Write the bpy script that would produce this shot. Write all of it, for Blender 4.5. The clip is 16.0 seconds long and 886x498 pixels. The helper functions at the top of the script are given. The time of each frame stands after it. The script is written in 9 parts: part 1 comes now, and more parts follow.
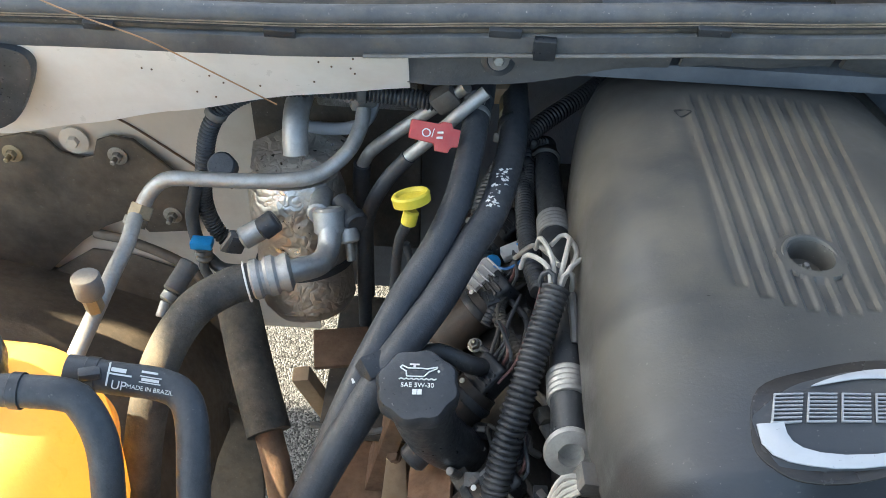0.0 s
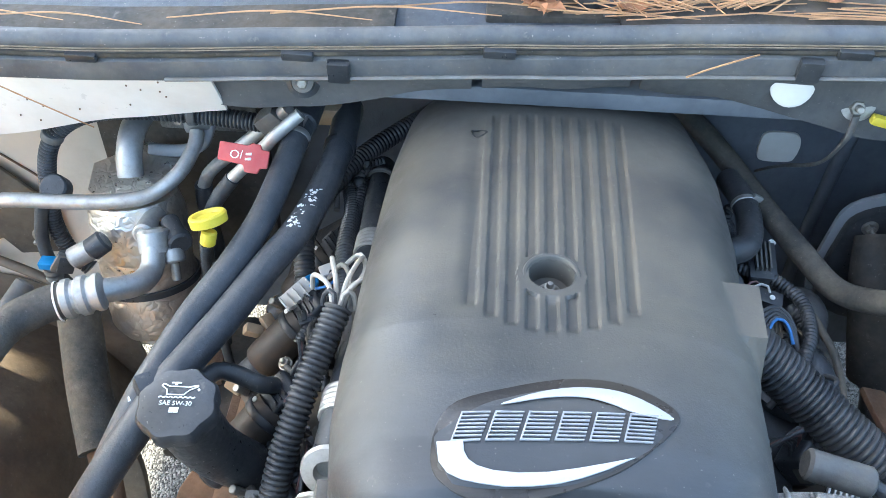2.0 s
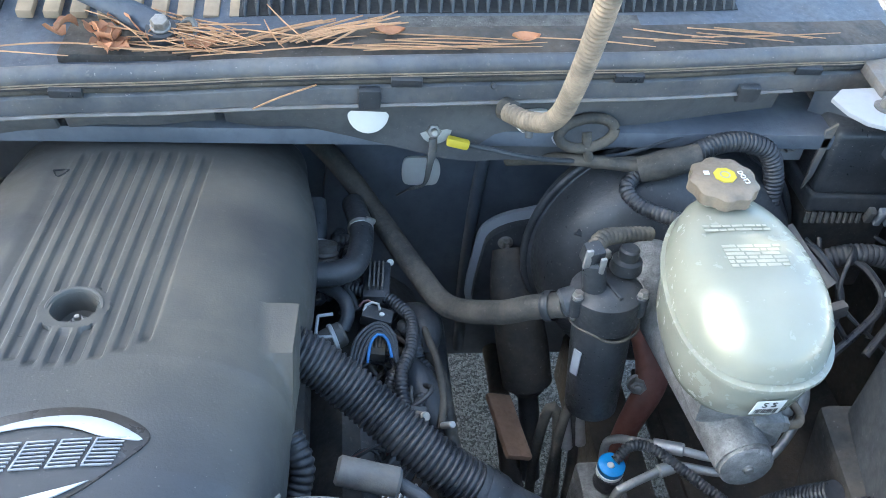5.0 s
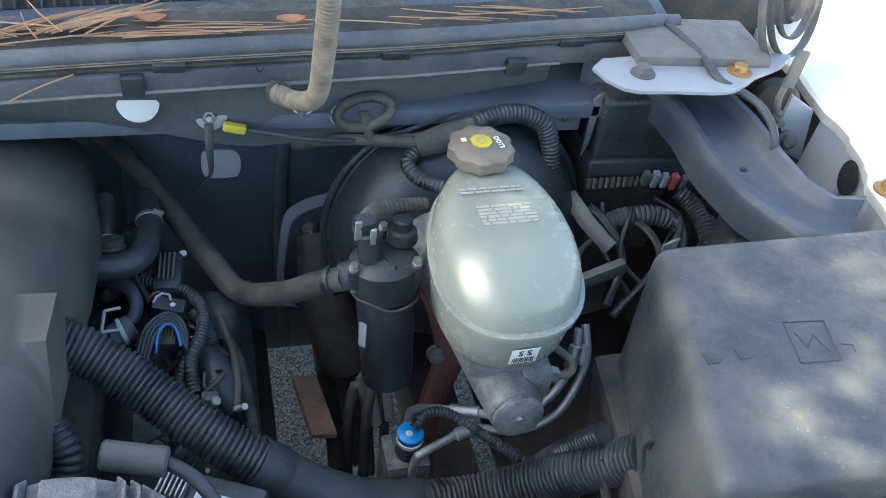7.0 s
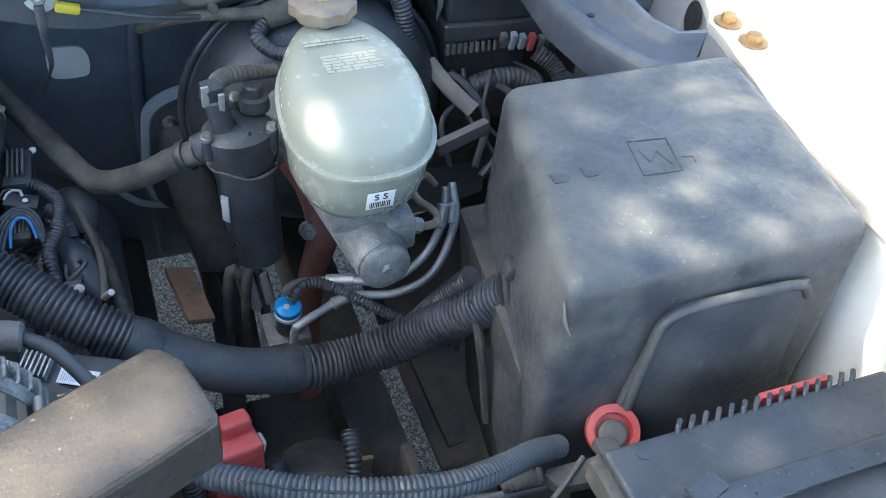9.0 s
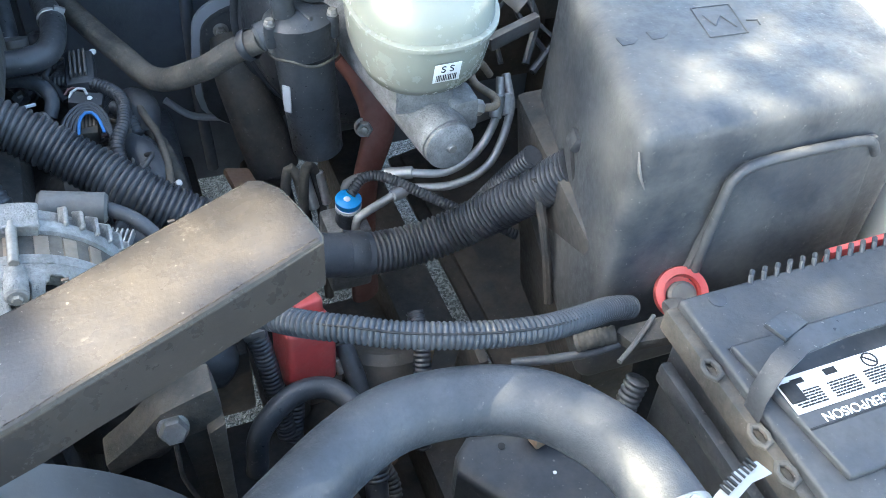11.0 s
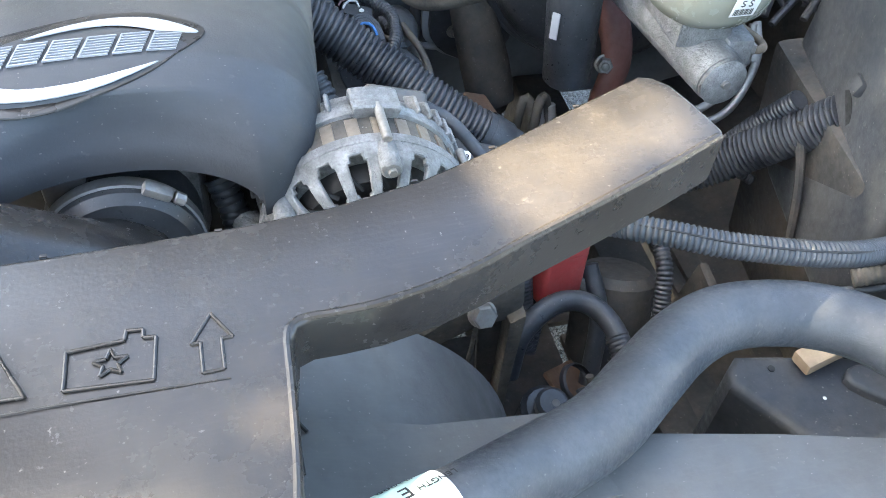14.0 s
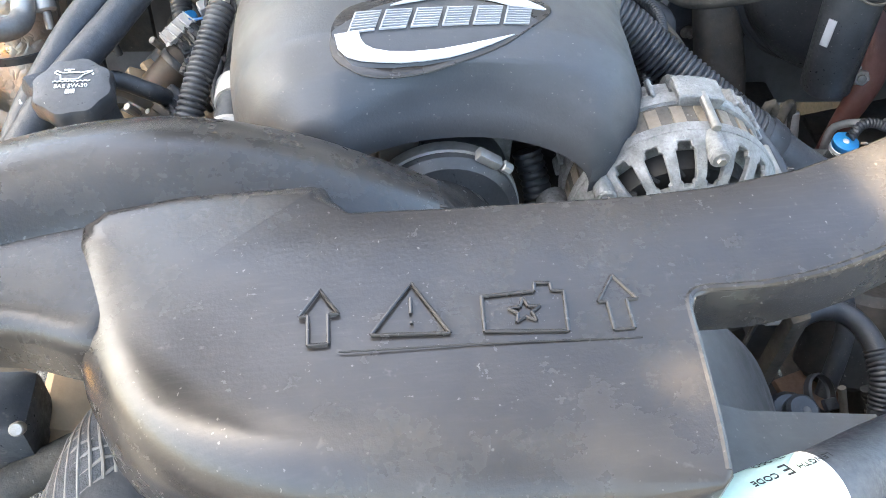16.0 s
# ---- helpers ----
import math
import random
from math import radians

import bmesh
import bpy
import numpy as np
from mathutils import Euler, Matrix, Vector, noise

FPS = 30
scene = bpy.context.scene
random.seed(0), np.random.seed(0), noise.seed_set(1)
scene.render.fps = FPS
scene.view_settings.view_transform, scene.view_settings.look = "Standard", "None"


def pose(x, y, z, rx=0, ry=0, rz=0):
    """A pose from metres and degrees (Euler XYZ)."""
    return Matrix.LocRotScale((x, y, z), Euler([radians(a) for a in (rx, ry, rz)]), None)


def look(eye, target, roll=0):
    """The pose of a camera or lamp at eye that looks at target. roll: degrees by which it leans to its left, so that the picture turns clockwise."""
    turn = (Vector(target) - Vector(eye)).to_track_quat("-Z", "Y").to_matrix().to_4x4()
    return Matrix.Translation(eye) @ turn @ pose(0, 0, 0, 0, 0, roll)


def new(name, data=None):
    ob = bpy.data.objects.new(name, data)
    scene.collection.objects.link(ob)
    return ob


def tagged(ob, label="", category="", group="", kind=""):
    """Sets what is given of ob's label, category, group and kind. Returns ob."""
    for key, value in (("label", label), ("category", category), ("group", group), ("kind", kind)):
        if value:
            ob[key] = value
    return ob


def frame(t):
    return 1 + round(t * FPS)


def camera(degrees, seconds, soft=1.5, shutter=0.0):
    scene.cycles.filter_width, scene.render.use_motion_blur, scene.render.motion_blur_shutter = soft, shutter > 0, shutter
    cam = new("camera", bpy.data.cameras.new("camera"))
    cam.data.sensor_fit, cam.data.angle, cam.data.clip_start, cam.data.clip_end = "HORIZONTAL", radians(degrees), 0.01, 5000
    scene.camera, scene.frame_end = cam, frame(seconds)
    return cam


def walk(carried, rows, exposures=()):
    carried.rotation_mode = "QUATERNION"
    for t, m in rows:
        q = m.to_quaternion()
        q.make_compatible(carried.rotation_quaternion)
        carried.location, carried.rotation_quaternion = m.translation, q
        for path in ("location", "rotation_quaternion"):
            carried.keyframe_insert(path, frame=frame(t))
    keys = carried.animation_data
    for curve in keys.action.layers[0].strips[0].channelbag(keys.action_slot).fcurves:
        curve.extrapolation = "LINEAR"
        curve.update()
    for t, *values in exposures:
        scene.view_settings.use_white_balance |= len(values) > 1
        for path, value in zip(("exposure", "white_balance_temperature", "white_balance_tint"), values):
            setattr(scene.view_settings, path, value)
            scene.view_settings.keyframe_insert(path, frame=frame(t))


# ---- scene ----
cam = camera(52.6, 16.0, soft=0.6)
METRES, EYE, TILT, LEAN, TURN = 1.15, 1.62, -45.0, -2.0, 3.2
ROWS = [
    (0.0, 0.0, 0.0, 0.0, 0.0, 0.0, -0.0),
    (0.5, 0.0471, -0.0025, 0.0022, 0.13, 0.32, -0.25),
    (1.0, 0.0964, -0.0028, 0.0021, 0.45, 0.6, -0.15),
    (1.5, 0.1407, -0.003, 0.0032, 0.8, 0.91, -0.06),
    (2.0, 0.1821, -0.0061, -0.0002, 1.16, 1.25, 0.11),
    (2.5, 0.2303, -0.0277, -0.0073, 1.09, 1.72, 0.44),
    (3.0, 0.2743, -0.0371, -0.014, -0.1, 2.08, 1.02),
    (3.5, 0.3111, -0.0388, -0.0157, -1.39, 2.65, 1.54),
    (4.0, 0.3446, -0.0362, -0.0143, -2.53, 3.14, 2.24),
    (4.5, 0.3793, -0.0396, -0.0133, -5.63, 3.29, 3.2),
    (5.0, 0.4093, -0.0391, -0.0185, -7.39, 3.33, 4.22),
    (7.5, 0.5123, -0.0797, -0.0726, -15.67, 2.86, 10.22),
    (8.0, 0.5234, -0.0784, -0.0968, -17.28, 1.79, 11.99),
    (8.5, 0.5261, -0.0768, -0.1158, -19.43, -0.48, 13.47),
    (11.0, 0.4668, -0.0739, -0.1898, -18.84, -4.08, 15.67),
    (11.5, 0.4409, -0.0672, -0.1909, -17.9, -4.84, 15.12),
    (12.0, 0.4145, -0.0607, -0.1915, -16.78, -5.03, 13.42),
    (12.5, 0.3868, -0.0565, -0.1901, -15.72, -5.22, 12.3),
    (13.0, 0.3632, -0.0602, -0.1929, -15.07, -5.2, 11.62),
    (13.5, 0.3294, -0.058, -0.1908, -14.79, -5.2, 11.24),
    (14.0, 0.2899, -0.0608, -0.1924, -14.38, -4.91, 10.32),
    (14.5, 0.2538, -0.0592, -0.1924, -13.3, -4.68, 8.96),
    (15.0, 0.2239, -0.0569, -0.1882, -11.43, -4.4, 7.41),
    (15.5, 0.1916, -0.054, -0.1883, -10.12, -4.15, 6.07),
    (16.0, 0.156, -0.0537, -0.1879, -7.31, -3.99, 4.95),
]
walk(cam, [(t, pose(0, 0, EYE, TILT, LEAN, TURN) @ pose(METRES * x, METRES * y, METRES * z, 90 + pitch, roll, yaw)) for t, x, y, z, yaw, pitch, roll in ROWS],
     [(0.0, 2.85, 6500, 2), (0.5, 3.05, 6200, 2), (1.5, 3.55, 6050, 2), (3.0, 3.8, 6100, 2), (4.0, 3.55, 6000, 2), (5.0, 3.6, 5900, 2), (7.5, 2.9, 5800, 2), (8.5, 3.15, 5800, 2), (11.0, 3.95, 6000, 2), (12.0, 4.1, 6250, 4), (13.5, 4.1, 6350, 4), (16.0, 4.2, 6800, 6)])

# ---------------------------------------------------------------- light
world = bpy.data.worlds.new("sky")
scene.world = world
world.use_nodes = True
wn = world.node_tree
sky = wn.nodes.new("ShaderNodeTexSky")
sky.sky_type = "NISHITA"
sky.sun_disc = False
sky.air_density, sky.dust_density = 1.1, 3.5
SUN_EL, SUN_AZ = 46.0, -78.0
sky.sun_elevation = radians(SUN_EL)
sky.sun_rotation = radians(SUN_AZ)
wn.links.new(sky.outputs[0], wn.nodes["Background"].inputs[0])
wn.nodes["Background"].inputs[1].default_value = 0.085
sun = new("sun", bpy.data.lights.new("sun", "SUN"))
sun.data.energy, sun.data.angle, sun.data.color = 4.2, radians(0.5), (1.0, 0.83, 0.6)
to_sun = Vector((math.sin(radians(SUN_AZ)) * math.cos(radians(SUN_EL)), math.cos(radians(SUN_AZ)) * math.cos(radians(SUN_EL)), math.sin(radians(SUN_EL))))
sun.matrix_world = look(to_sun * 8, (0, 0, 0))


# ---------------------------------------------------------------- materials
def mat(name, col, rough=0.5, metal=0.0, var=0.25, scale=25.0, bump=0.15, bscale=260.0, dust=None, dust_amt=0.0,
        dust_scale=9.0, spec=0.5, trans=0.0, sss=0.0, rvar=0.15, island=0.0, crinkle=0.0, speck=0.0, scratch=0.0, band=None):
    m = bpy.data.materials.new(name)
    m.use_nodes = True
    n, l = m.node_tree.nodes, m.node_tree.links
    b = n["Principled BSDF"]
    tc = n.new("ShaderNodeTexCoord")
    def noise_tex(s, detail=5.0, rough_=0.6):
        t = n.new("ShaderNodeTexNoise")
        t.inputs["Scale"].default_value, t.inputs["Detail"].default_value, t.inputs["Roughness"].default_value = s, detail, rough_
        l.new(tc.outputs["Object"], t.inputs["Vector"])
        return t
    def mix(a, c, fac):
        x = n.new("ShaderNodeMix")
        x.data_type = "RGBA"
        for sock, v in ((x.inputs[6], a), (x.inputs[7], c), (x.inputs[0], fac)):
            if isinstance(v, bpy.types.NodeSocket):
                l.new(v, sock)
            else:
                sock.default_value = v
        return x.outputs[2]
    def ramp(src, lo, hi, a=0.0, c=1.0):
        r = n.new("ShaderNodeMapRange")
        r.inputs[1].default_value, r.inputs[2].default_value, r.inputs[3].default_value, r.inputs[4].default_value = lo, hi, a, c
        l.new(src, r.inputs[0])
        return r.outputs[0]
    big, fine = noise_tex(scale), noise_tex(scale * 7, 6.0)
    dark = (*[c * (1 - var) for c in col], 1)
    light = (*[min(1, c * (1 + var)) for c in col], 1)
    base = mix(dark, light, ramp(big.outputs[0], 0.3, 0.7))
    base = mix(base, (*[c * (1 - var * 0.6) for c in col], 1), ramp(fine.outputs[0], 0.5, 0.75, 0, 0.6))
    if island:
        g = n.new("ShaderNodeNewGeometry")
        base = mix(base, (*[min(1, c * (1 + island)) for c in col], 1), g.outputs["Random Per Island"])
    rsrc = ramp(fine.outputs[0], 0.3, 0.7, max(0.02, rough - rvar), min(1, rough + rvar))
    if dust:
        d = noise_tex(dust_scale, 8.0, 0.7)
        f = ramp(d.outputs[0], *((0.42, 0.7) if not band else (0.25, 0.6)), 0.0, dust_amt)
        if band:  # keeps the dust colour to a stretch along y, fading at both ends
            sep = n.new("ShaderNodeSeparateXYZ")
            l.new(tc.outputs["Object"], sep.inputs[0])
            for a, c in ((band[0], band[1]), (band[3], band[2])):
                mu = n.new("ShaderNodeMath")
                mu.operation = "MULTIPLY"
                l.new(f, mu.inputs[0])
                l.new(ramp(sep.outputs[1], a, c, band[4], 1.0), mu.inputs[1])
                f = mu.outputs[0]
        base = mix(base, (*dust, 1), f)
        mm = n.new("ShaderNodeMath")
        mm.operation = "ADD"
        mm.use_clamp = True
        l.new(rsrc, mm.inputs[0])
        l.new(ramp(d.outputs[0], 0.42, 0.7, 0.0, dust_amt * 0.5), mm.inputs[1])
        rsrc = mm.outputs[0]
    if speck:
        sp = noise_tex(340.0, 2.0, 0.5)
        base = mix(base, (0.32, 0.3, 0.27, 1), ramp(sp.outputs[0], 0.70, 0.76, 0.0, speck))
        sp2 = noise_tex(95.0, 3.0, 0.6)
        base = mix(base, (0.2, 0.185, 0.165, 1), ramp(sp2.outputs[0], 0.66, 0.74, 0.0, speck * 0.6))
    if scratch:
        mp = n.new("ShaderNodeMapping")
        mp.inputs["Scale"].default_value = (18.0, 160.0, 60.0)
        mp.inputs["Rotation"].default_value = (0.0, 0.0, 0.12)
        l.new(tc.outputs["Object"], mp.inputs["Vector"])
        st = n.new("ShaderNodeTexNoise")
        st.inputs["Scale"].default_value, st.inputs["Detail"].default_value = 3.0, 6.0
        l.new(mp.outputs[0], st.inputs["Vector"])
        base = mix(base, (0.17, 0.155, 0.14, 1), ramp(st.outputs[0], 0.5, 0.85, 0.0, scratch))
        r2 = n.new("ShaderNodeMath")
        r2.operation = "ADD"
        r2.use_clamp = True
        l.new(rsrc, r2.inputs[0])
        l.new(ramp(st.outputs[0], 0.35, 0.8, 0.0, scratch * 0.25), r2.inputs[1])
        rsrc = r2.outputs[0]
    l.new(base, b.inputs["Base Color"])
    l.new(rsrc, b.inputs["Roughness"])
    b.inputs["Metallic"].default_value = metal
    b.inputs["Specular IOR Level"].default_value = spec
    b.inputs["Transmission Weight"].default_value = trans
    b.inputs["Subsurface Weight"].default_value = sss
    b.inputs["Subsurface Radius"].default_value = (0.02, 0.02, 0.02)
    bp = n.new("ShaderNodeBump")
    bp.inputs["Strength"].default_value, bp.inputs["Distance"].default_value = bump, 0.002
    l.new(noise_tex(bscale, 4.0).outputs[0], bp.inputs["Height"])
    out = bp
    if crinkle:
        v = n.new("ShaderNodeTexVoronoi")
        v.feature = "DISTANCE_TO_EDGE"
        v.inputs["Scale"].default_value = 38
        w = noise_tex(18, 3.0)
        va = n.new("ShaderNodeVectorMath")
        va.operation = "MULTIPLY_ADD"
        va.inputs[1].default_value = (0.12, 0.12, 0.12)
        l.new(w.outputs["Color"], va.inputs[0])
        l.new(tc.outputs["Object"], va.inputs[2])
        l.new(va.outputs[0], v.inputs["Vector"])
        b2 = n.new("ShaderNodeBump")
        b2.inputs["Strength"].default_value, b2.inputs["Distance"].default_value = crinkle, 0.004
        l.new(v.outputs[0], b2.inputs["Height"])
        l.new(bp.outputs[0], b2.inputs["Normal"])
        out = b2
    l.new(out.outputs[0], b.inputs["Normal"])
    return m


DIRT = (0.2, 0.15, 0.1)
GREYDUST = (0.16, 0.155, 0.15)
M = {}
M["cover"] = mat("cover_plastic", (0.036, 0.041, 0.050), 0.34, var=0.15, scale=7, bump=0.12, bscale=460, dust=(0.150, 0.134, 0.106), dust_amt=0.85, dust_scale=4.5, rvar=0.07, speck=0.25, scratch=0.05, band=(-0.24, -0.08, 0.12, 0.30, 0.12))
M["duct"] = mat("duct_plastic", (0.029, 0.0262, 0.025), 0.21, var=0.25, scale=11, bump=0.08, bscale=420, dust=(0.088, 0.068, 0.044), dust_amt=0.35, dust_scale=4.5, rvar=0.05, speck=0.3, scratch=0.07)
M["black"] = mat("black_plastic", (0.034, 0.038, 0.044), 0.38, var=0.3, scale=30, dust=GREYDUST, dust_amt=0.25, dust_scale=14, speck=0.5)
M["matte"] = mat("matte_black_liner", (0.045, 0.045, 0.044), 0.7, var=0.3, scale=18, bump=0.3, bscale=150, dust=DIRT, dust_amt=0.45, speck=0.5)
M["apron"] = mat("insulation_mat", (0.085, 0.087, 0.092), 0.7, var=0.25, scale=12, bump=0.25, bscale=220, dust=GREYDUST, dust_amt=0.6, dust_scale=7, speck=0.5)
M["shroud"] = mat("shroud_plastic", (0.10, 0.099, 0.097), 0.48, var=0.25, scale=9, bump=0.15, bscale=300, dust=(0.14, 0.13, 0.115), dust_amt=0.5, dust_scale=8, speck=0.4, scratch=0.2)
M["fire"] = mat("firewall_mat", (0.11, 0.125, 0.15), 0.5, var=0.3, scale=10, bump=0.25, bscale=180, dust=GREYDUST, dust_amt=0.25, dust_scale=5)
M["rubber"] = mat("hose_rubber", (0.045, 0.050, 0.058), 0.45, var=0.2, scale=35, bump=0.2, bscale=420, dust=GREYDUST, dust_amt=0.3, dust_scale=22, speck=0.2)
M["rubberdirt"] = mat("dusty_hose_rubber", (0.05, 0.048, 0.044), 0.65, var=0.25, scale=30, bump=0.3, bscale=350, dust=(0.2, 0.17, 0.13), dust_amt=0.75, dust_scale=16, speck=0.4)
M["loom"] = mat("split_loom_plastic", (0.03, 0.033, 0.039), 0.34, var=0.3, scale=40, bump=0.1, dust=GREYDUST, dust_amt=0.35, dust_scale=20)
M["seal"] = mat("seal_rubber", (0.09, 0.096, 0.108), 0.5, var=0.25, scale=14, bump=0.2, bscale=240, dust=(0.22, 0.2, 0.17), dust_amt=0.5, dust_scale=18, speck=0.8)
M["cowl"] = mat("cowl_plastic", (0.07, 0.085, 0.11), 0.5, var=0.2, scale=20, bump=0.25, bscale=600, dust=(0.16, 0.15, 0.13), dust_amt=0.35, dust_scale=16, speck=0.7)
M["alu"] = mat("aluminium", (0.46, 0.46, 0.45), 0.5, metal=0.75, var=0.15, scale=30, bump=0.12, bscale=400, dust=(0.35, 0.32, 0.27), dust_amt=0.5, dust_scale=24)
M["castalu"] = mat("cast_aluminium", (0.27, 0.27, 0.265), 0.55, metal=0.45, var=0.35, scale=70, bump=0.8, bscale=420, dust=(0.17, 0.165, 0.155), dust_amt=0.7, dust_scale=40)
M["steel"] = mat("dull_steel", (0.36, 0.35, 0.33), 0.45, metal=0.8, var=0.3, scale=40, dust=DIRT, dust_amt=0.5, dust_scale=30)
M["foil"] = mat("foil_wrap", (0.66, 0.63, 0.58), 0.33, metal=0.85, var=0.12, scale=20, bump=0.3, bscale=80, dust=(0.42, 0.30, 0.18), dust_amt=0.6, dust_scale=7, rvar=0.1, crinkle=0.75)
M["liner"] = mat("dirty_liner_plastic", (0.085, 0.070, 0.056), 0.6, var=0.3, scale=12, bump=0.25, bscale=160, dust=(0.24, 0.175, 0.115), dust_amt=0.5, dust_scale=6, speck=0.4)
M["white"] = mat("white_paint", (0.82, 0.79, 0.74), 0.3, var=0.05, scale=8, bump=0.03, dust=(0.5, 0.42, 0.32), dust_amt=0.25, dust_scale=12, rvar=0.05)
# dusty white, with the shade under the flange worked into the tone
M["beige"] = mat("dusty_shaded_paint", (0.68, 0.61, 0.52), 0.45, var=0.1, scale=8, bump=0.06, dust=(0.36, 0.29, 0.22), dust_amt=0.5, dust_scale=8, rvar=0.05)
# white paint with shade mixed in as blue-grey; also on pale grey parts
M["shadegrey"] = mat("shade_toned_paint", (0.33, 0.345, 0.37), 0.4, var=0.08, scale=10, bump=0.05, dust=(0.3, 0.28, 0.26), dust_amt=0.35, dust_scale=10)
M["bluebrace"] = mat("painted_brace", (0.05, 0.06, 0.08), 0.4, var=0.15, scale=10, bump=0.08, dust=(0.2, 0.19, 0.17), dust_amt=0.4, dust_scale=8)
M["reservoir"] = mat("milky_plastic", (0.29, 0.295, 0.245), 0.22, var=0.06, scale=14, bump=0.05, sss=0.12, dust=(0.36, 0.33, 0.24), dust_amt=0.2, dust_scale=10, rvar=0.06)
M["rescap"] = mat("cap_plastic", (0.16, 0.13, 0.1), 0.45, var=0.2, scale=40, dust=(0.3, 0.24, 0.17), dust_amt=0.6, dust_scale=30)
M["red"] = mat("red_plastic", (0.52, 0.075, 0.07), 0.42, var=0.15, scale=40, dust=(0.4, 0.2, 0.17), dust_amt=0.4, dust_scale=25)
M["yellow"] = mat("yellow_plastic", (0.62, 0.5, 0.04), 0.42, var=0.12, scale=50, dust=(0.45, 0.36, 0.1), dust_amt=0.4, dust_scale=30)
M["blue"] = mat("blue_plastic", (0.02, 0.25, 0.6), 0.4, var=0.15, scale=60)
M["orange"] = mat("coolant_plastic", (0.95, 0.66, 0.22), 0.35, var=0.15, scale=12, sss=0.3, dust=(0.8, 0.62, 0.3), dust_amt=0.5, dust_scale=8)
for k, w, rad, sc in (("orange", 0.3, (1.0, 0.45, 0.1), 0.03), ("reservoir", 0.35, (1.0, 1.0, 0.8), 0.02)):
    p = M[k].node_tree.nodes["Principled BSDF"]
    p.inputs["Subsurface Weight"].default_value, p.inputs["Subsurface Radius"].default_value, p.inputs["Subsurface Scale"].default_value = w, rad, sc
n_, l_ = M["orange"].node_tree.nodes, M["orange"].node_tree.links
thin = n_.new("ShaderNodeBsdfTranslucent")
thin.inputs["Color"].default_value = (0.98, 0.70, 0.26, 1)
both = n_.new("ShaderNodeMixShader")
both.inputs[0].default_value = 0.55
l_.new(n_["Principled BSDF"].outputs[0], both.inputs[1])
l_.new(thin.outputs[0], both.inputs[2])
l_.new(both.outputs[0], n_["Material Output"].inputs["Surface"])
M["rust"] = mat("rusty_metal", (0.15, 0.09, 0.06), 0.75, var=0.4, scale=30, bump=0.4, bscale=160, dust=(0.3, 0.2, 0.12), dust_amt=0.5)
M["brass"] = mat("brass_fitting", (0.4, 0.33, 0.22), 0.45, metal=0.6, var=0.2, scale=60, dust=DIRT, dust_amt=0.4, dust_scale=60)
M["redbrown"] = mat("red_primer_steel", (0.16, 0.06, 0.045), 0.6, var=0.25, scale=16, bump=0.15, dust=(0.2, 0.15, 0.12), dust_amt=0.4)
M["tan"] = mat("dusty_tan_metal", (0.42, 0.31, 0.2), 0.7, var=0.3, scale=14, bump=0.25, dust=(0.25, 0.18, 0.12), dust_amt=0.5)
M["gold"] = mat("zinc_bolt", (0.4, 0.24, 0.09), 0.5, metal=0.5, var=0.25, scale=60, dust=DIRT, dust_amt=0.5, dust_scale=60)
M["silver"] = mat("badge_silver", (0.5, 0.51, 0.53), 0.4, metal=0.2, var=0.05, scale=40, bump=0.05)
M["dullsilver"] = mat("dull_badge_silver", (0.33, 0.34, 0.36), 0.45, metal=0.2, var=0.1, scale=60, bump=0.05)
M["label"] = mat("white_label", (0.78, 0.78, 0.75), 0.5, var=0.05, scale=60, bump=0.02)
M["green"] = mat("green_label", (0.52, 0.68, 0.58), 0.5, var=0.08, scale=60, bump=0.02)
# black for print; also lays the dark of holes and slots on as colour
M["ink"] = mat("black_ink", (0.02, 0.02, 0.02), 0.6, var=0.1, bump=0.0)
M["greyink"] = mat("grey_print", (0.45, 0.46, 0.46), 0.6, var=0.1, bump=0.0)
M["brownink"] = mat("brown_print", (0.4, 0.38, 0.3), 0.6, var=0.2, bump=0.0)
M["wire"] = mat("white_wire", (0.44, 0.42, 0.38), 0.5, var=0.15, scale=60, dust=DIRT, dust_amt=0.35, dust_scale=50)
M["bluewire"] = mat("blue_wire", (0.05, 0.2, 0.5), 0.5, bump=0.0)
M["redwire"] = mat("pink_wire", (0.16, 0.08, 0.075), 0.5, bump=0.0)
M["conn"] = mat("grey_connector", (0.12, 0.12, 0.118), 0.5, var=0.25, scale=50, dust=DIRT, dust_amt=0.4, dust_scale=40)
M["paleconn"] = mat("pale_plastic", (0.26, 0.28, 0.22), 0.5, var=0.2, scale=40, dust=DIRT, dust_amt=0.4, dust_scale=30)
M["needle"] = mat("dry_pine_needle", (0.36, 0.2, 0.1), 0.6, var=0.3, scale=60, bump=0.1, island=0.5)
M["leaf"] = mat("dry_leaf", (0.3, 0.14, 0.07), 0.7, var=0.4, scale=40, bump=0.4, bscale=200, island=0.8)
M["tanhose"] = mat("weathered_tan_loom", (0.26, 0.205, 0.145), 0.6, var=0.3, scale=50, bump=0.2, dust=(0.1, 0.09, 0.08), dust_amt=0.6, dust_scale=40)
M["sleeve"] = mat("woven_sleeve", (0.05, 0.052, 0.056), 0.7, var=0.4, scale=200, bump=0.6, bscale=700)
M["battery"] = mat("battery_case", (0.04, 0.045, 0.053), 0.45, var=0.2, scale=20, bump=0.15, dust=(0.12, 0.113, 0.1), dust_amt=0.5, dust_scale=14, speck=0.4)
M["grit"] = mat("gritty_dirt", (0.10, 0.095, 0.085), 0.85, var=0.5, scale=60, bump=0.8, bscale=350, speck=1.0)
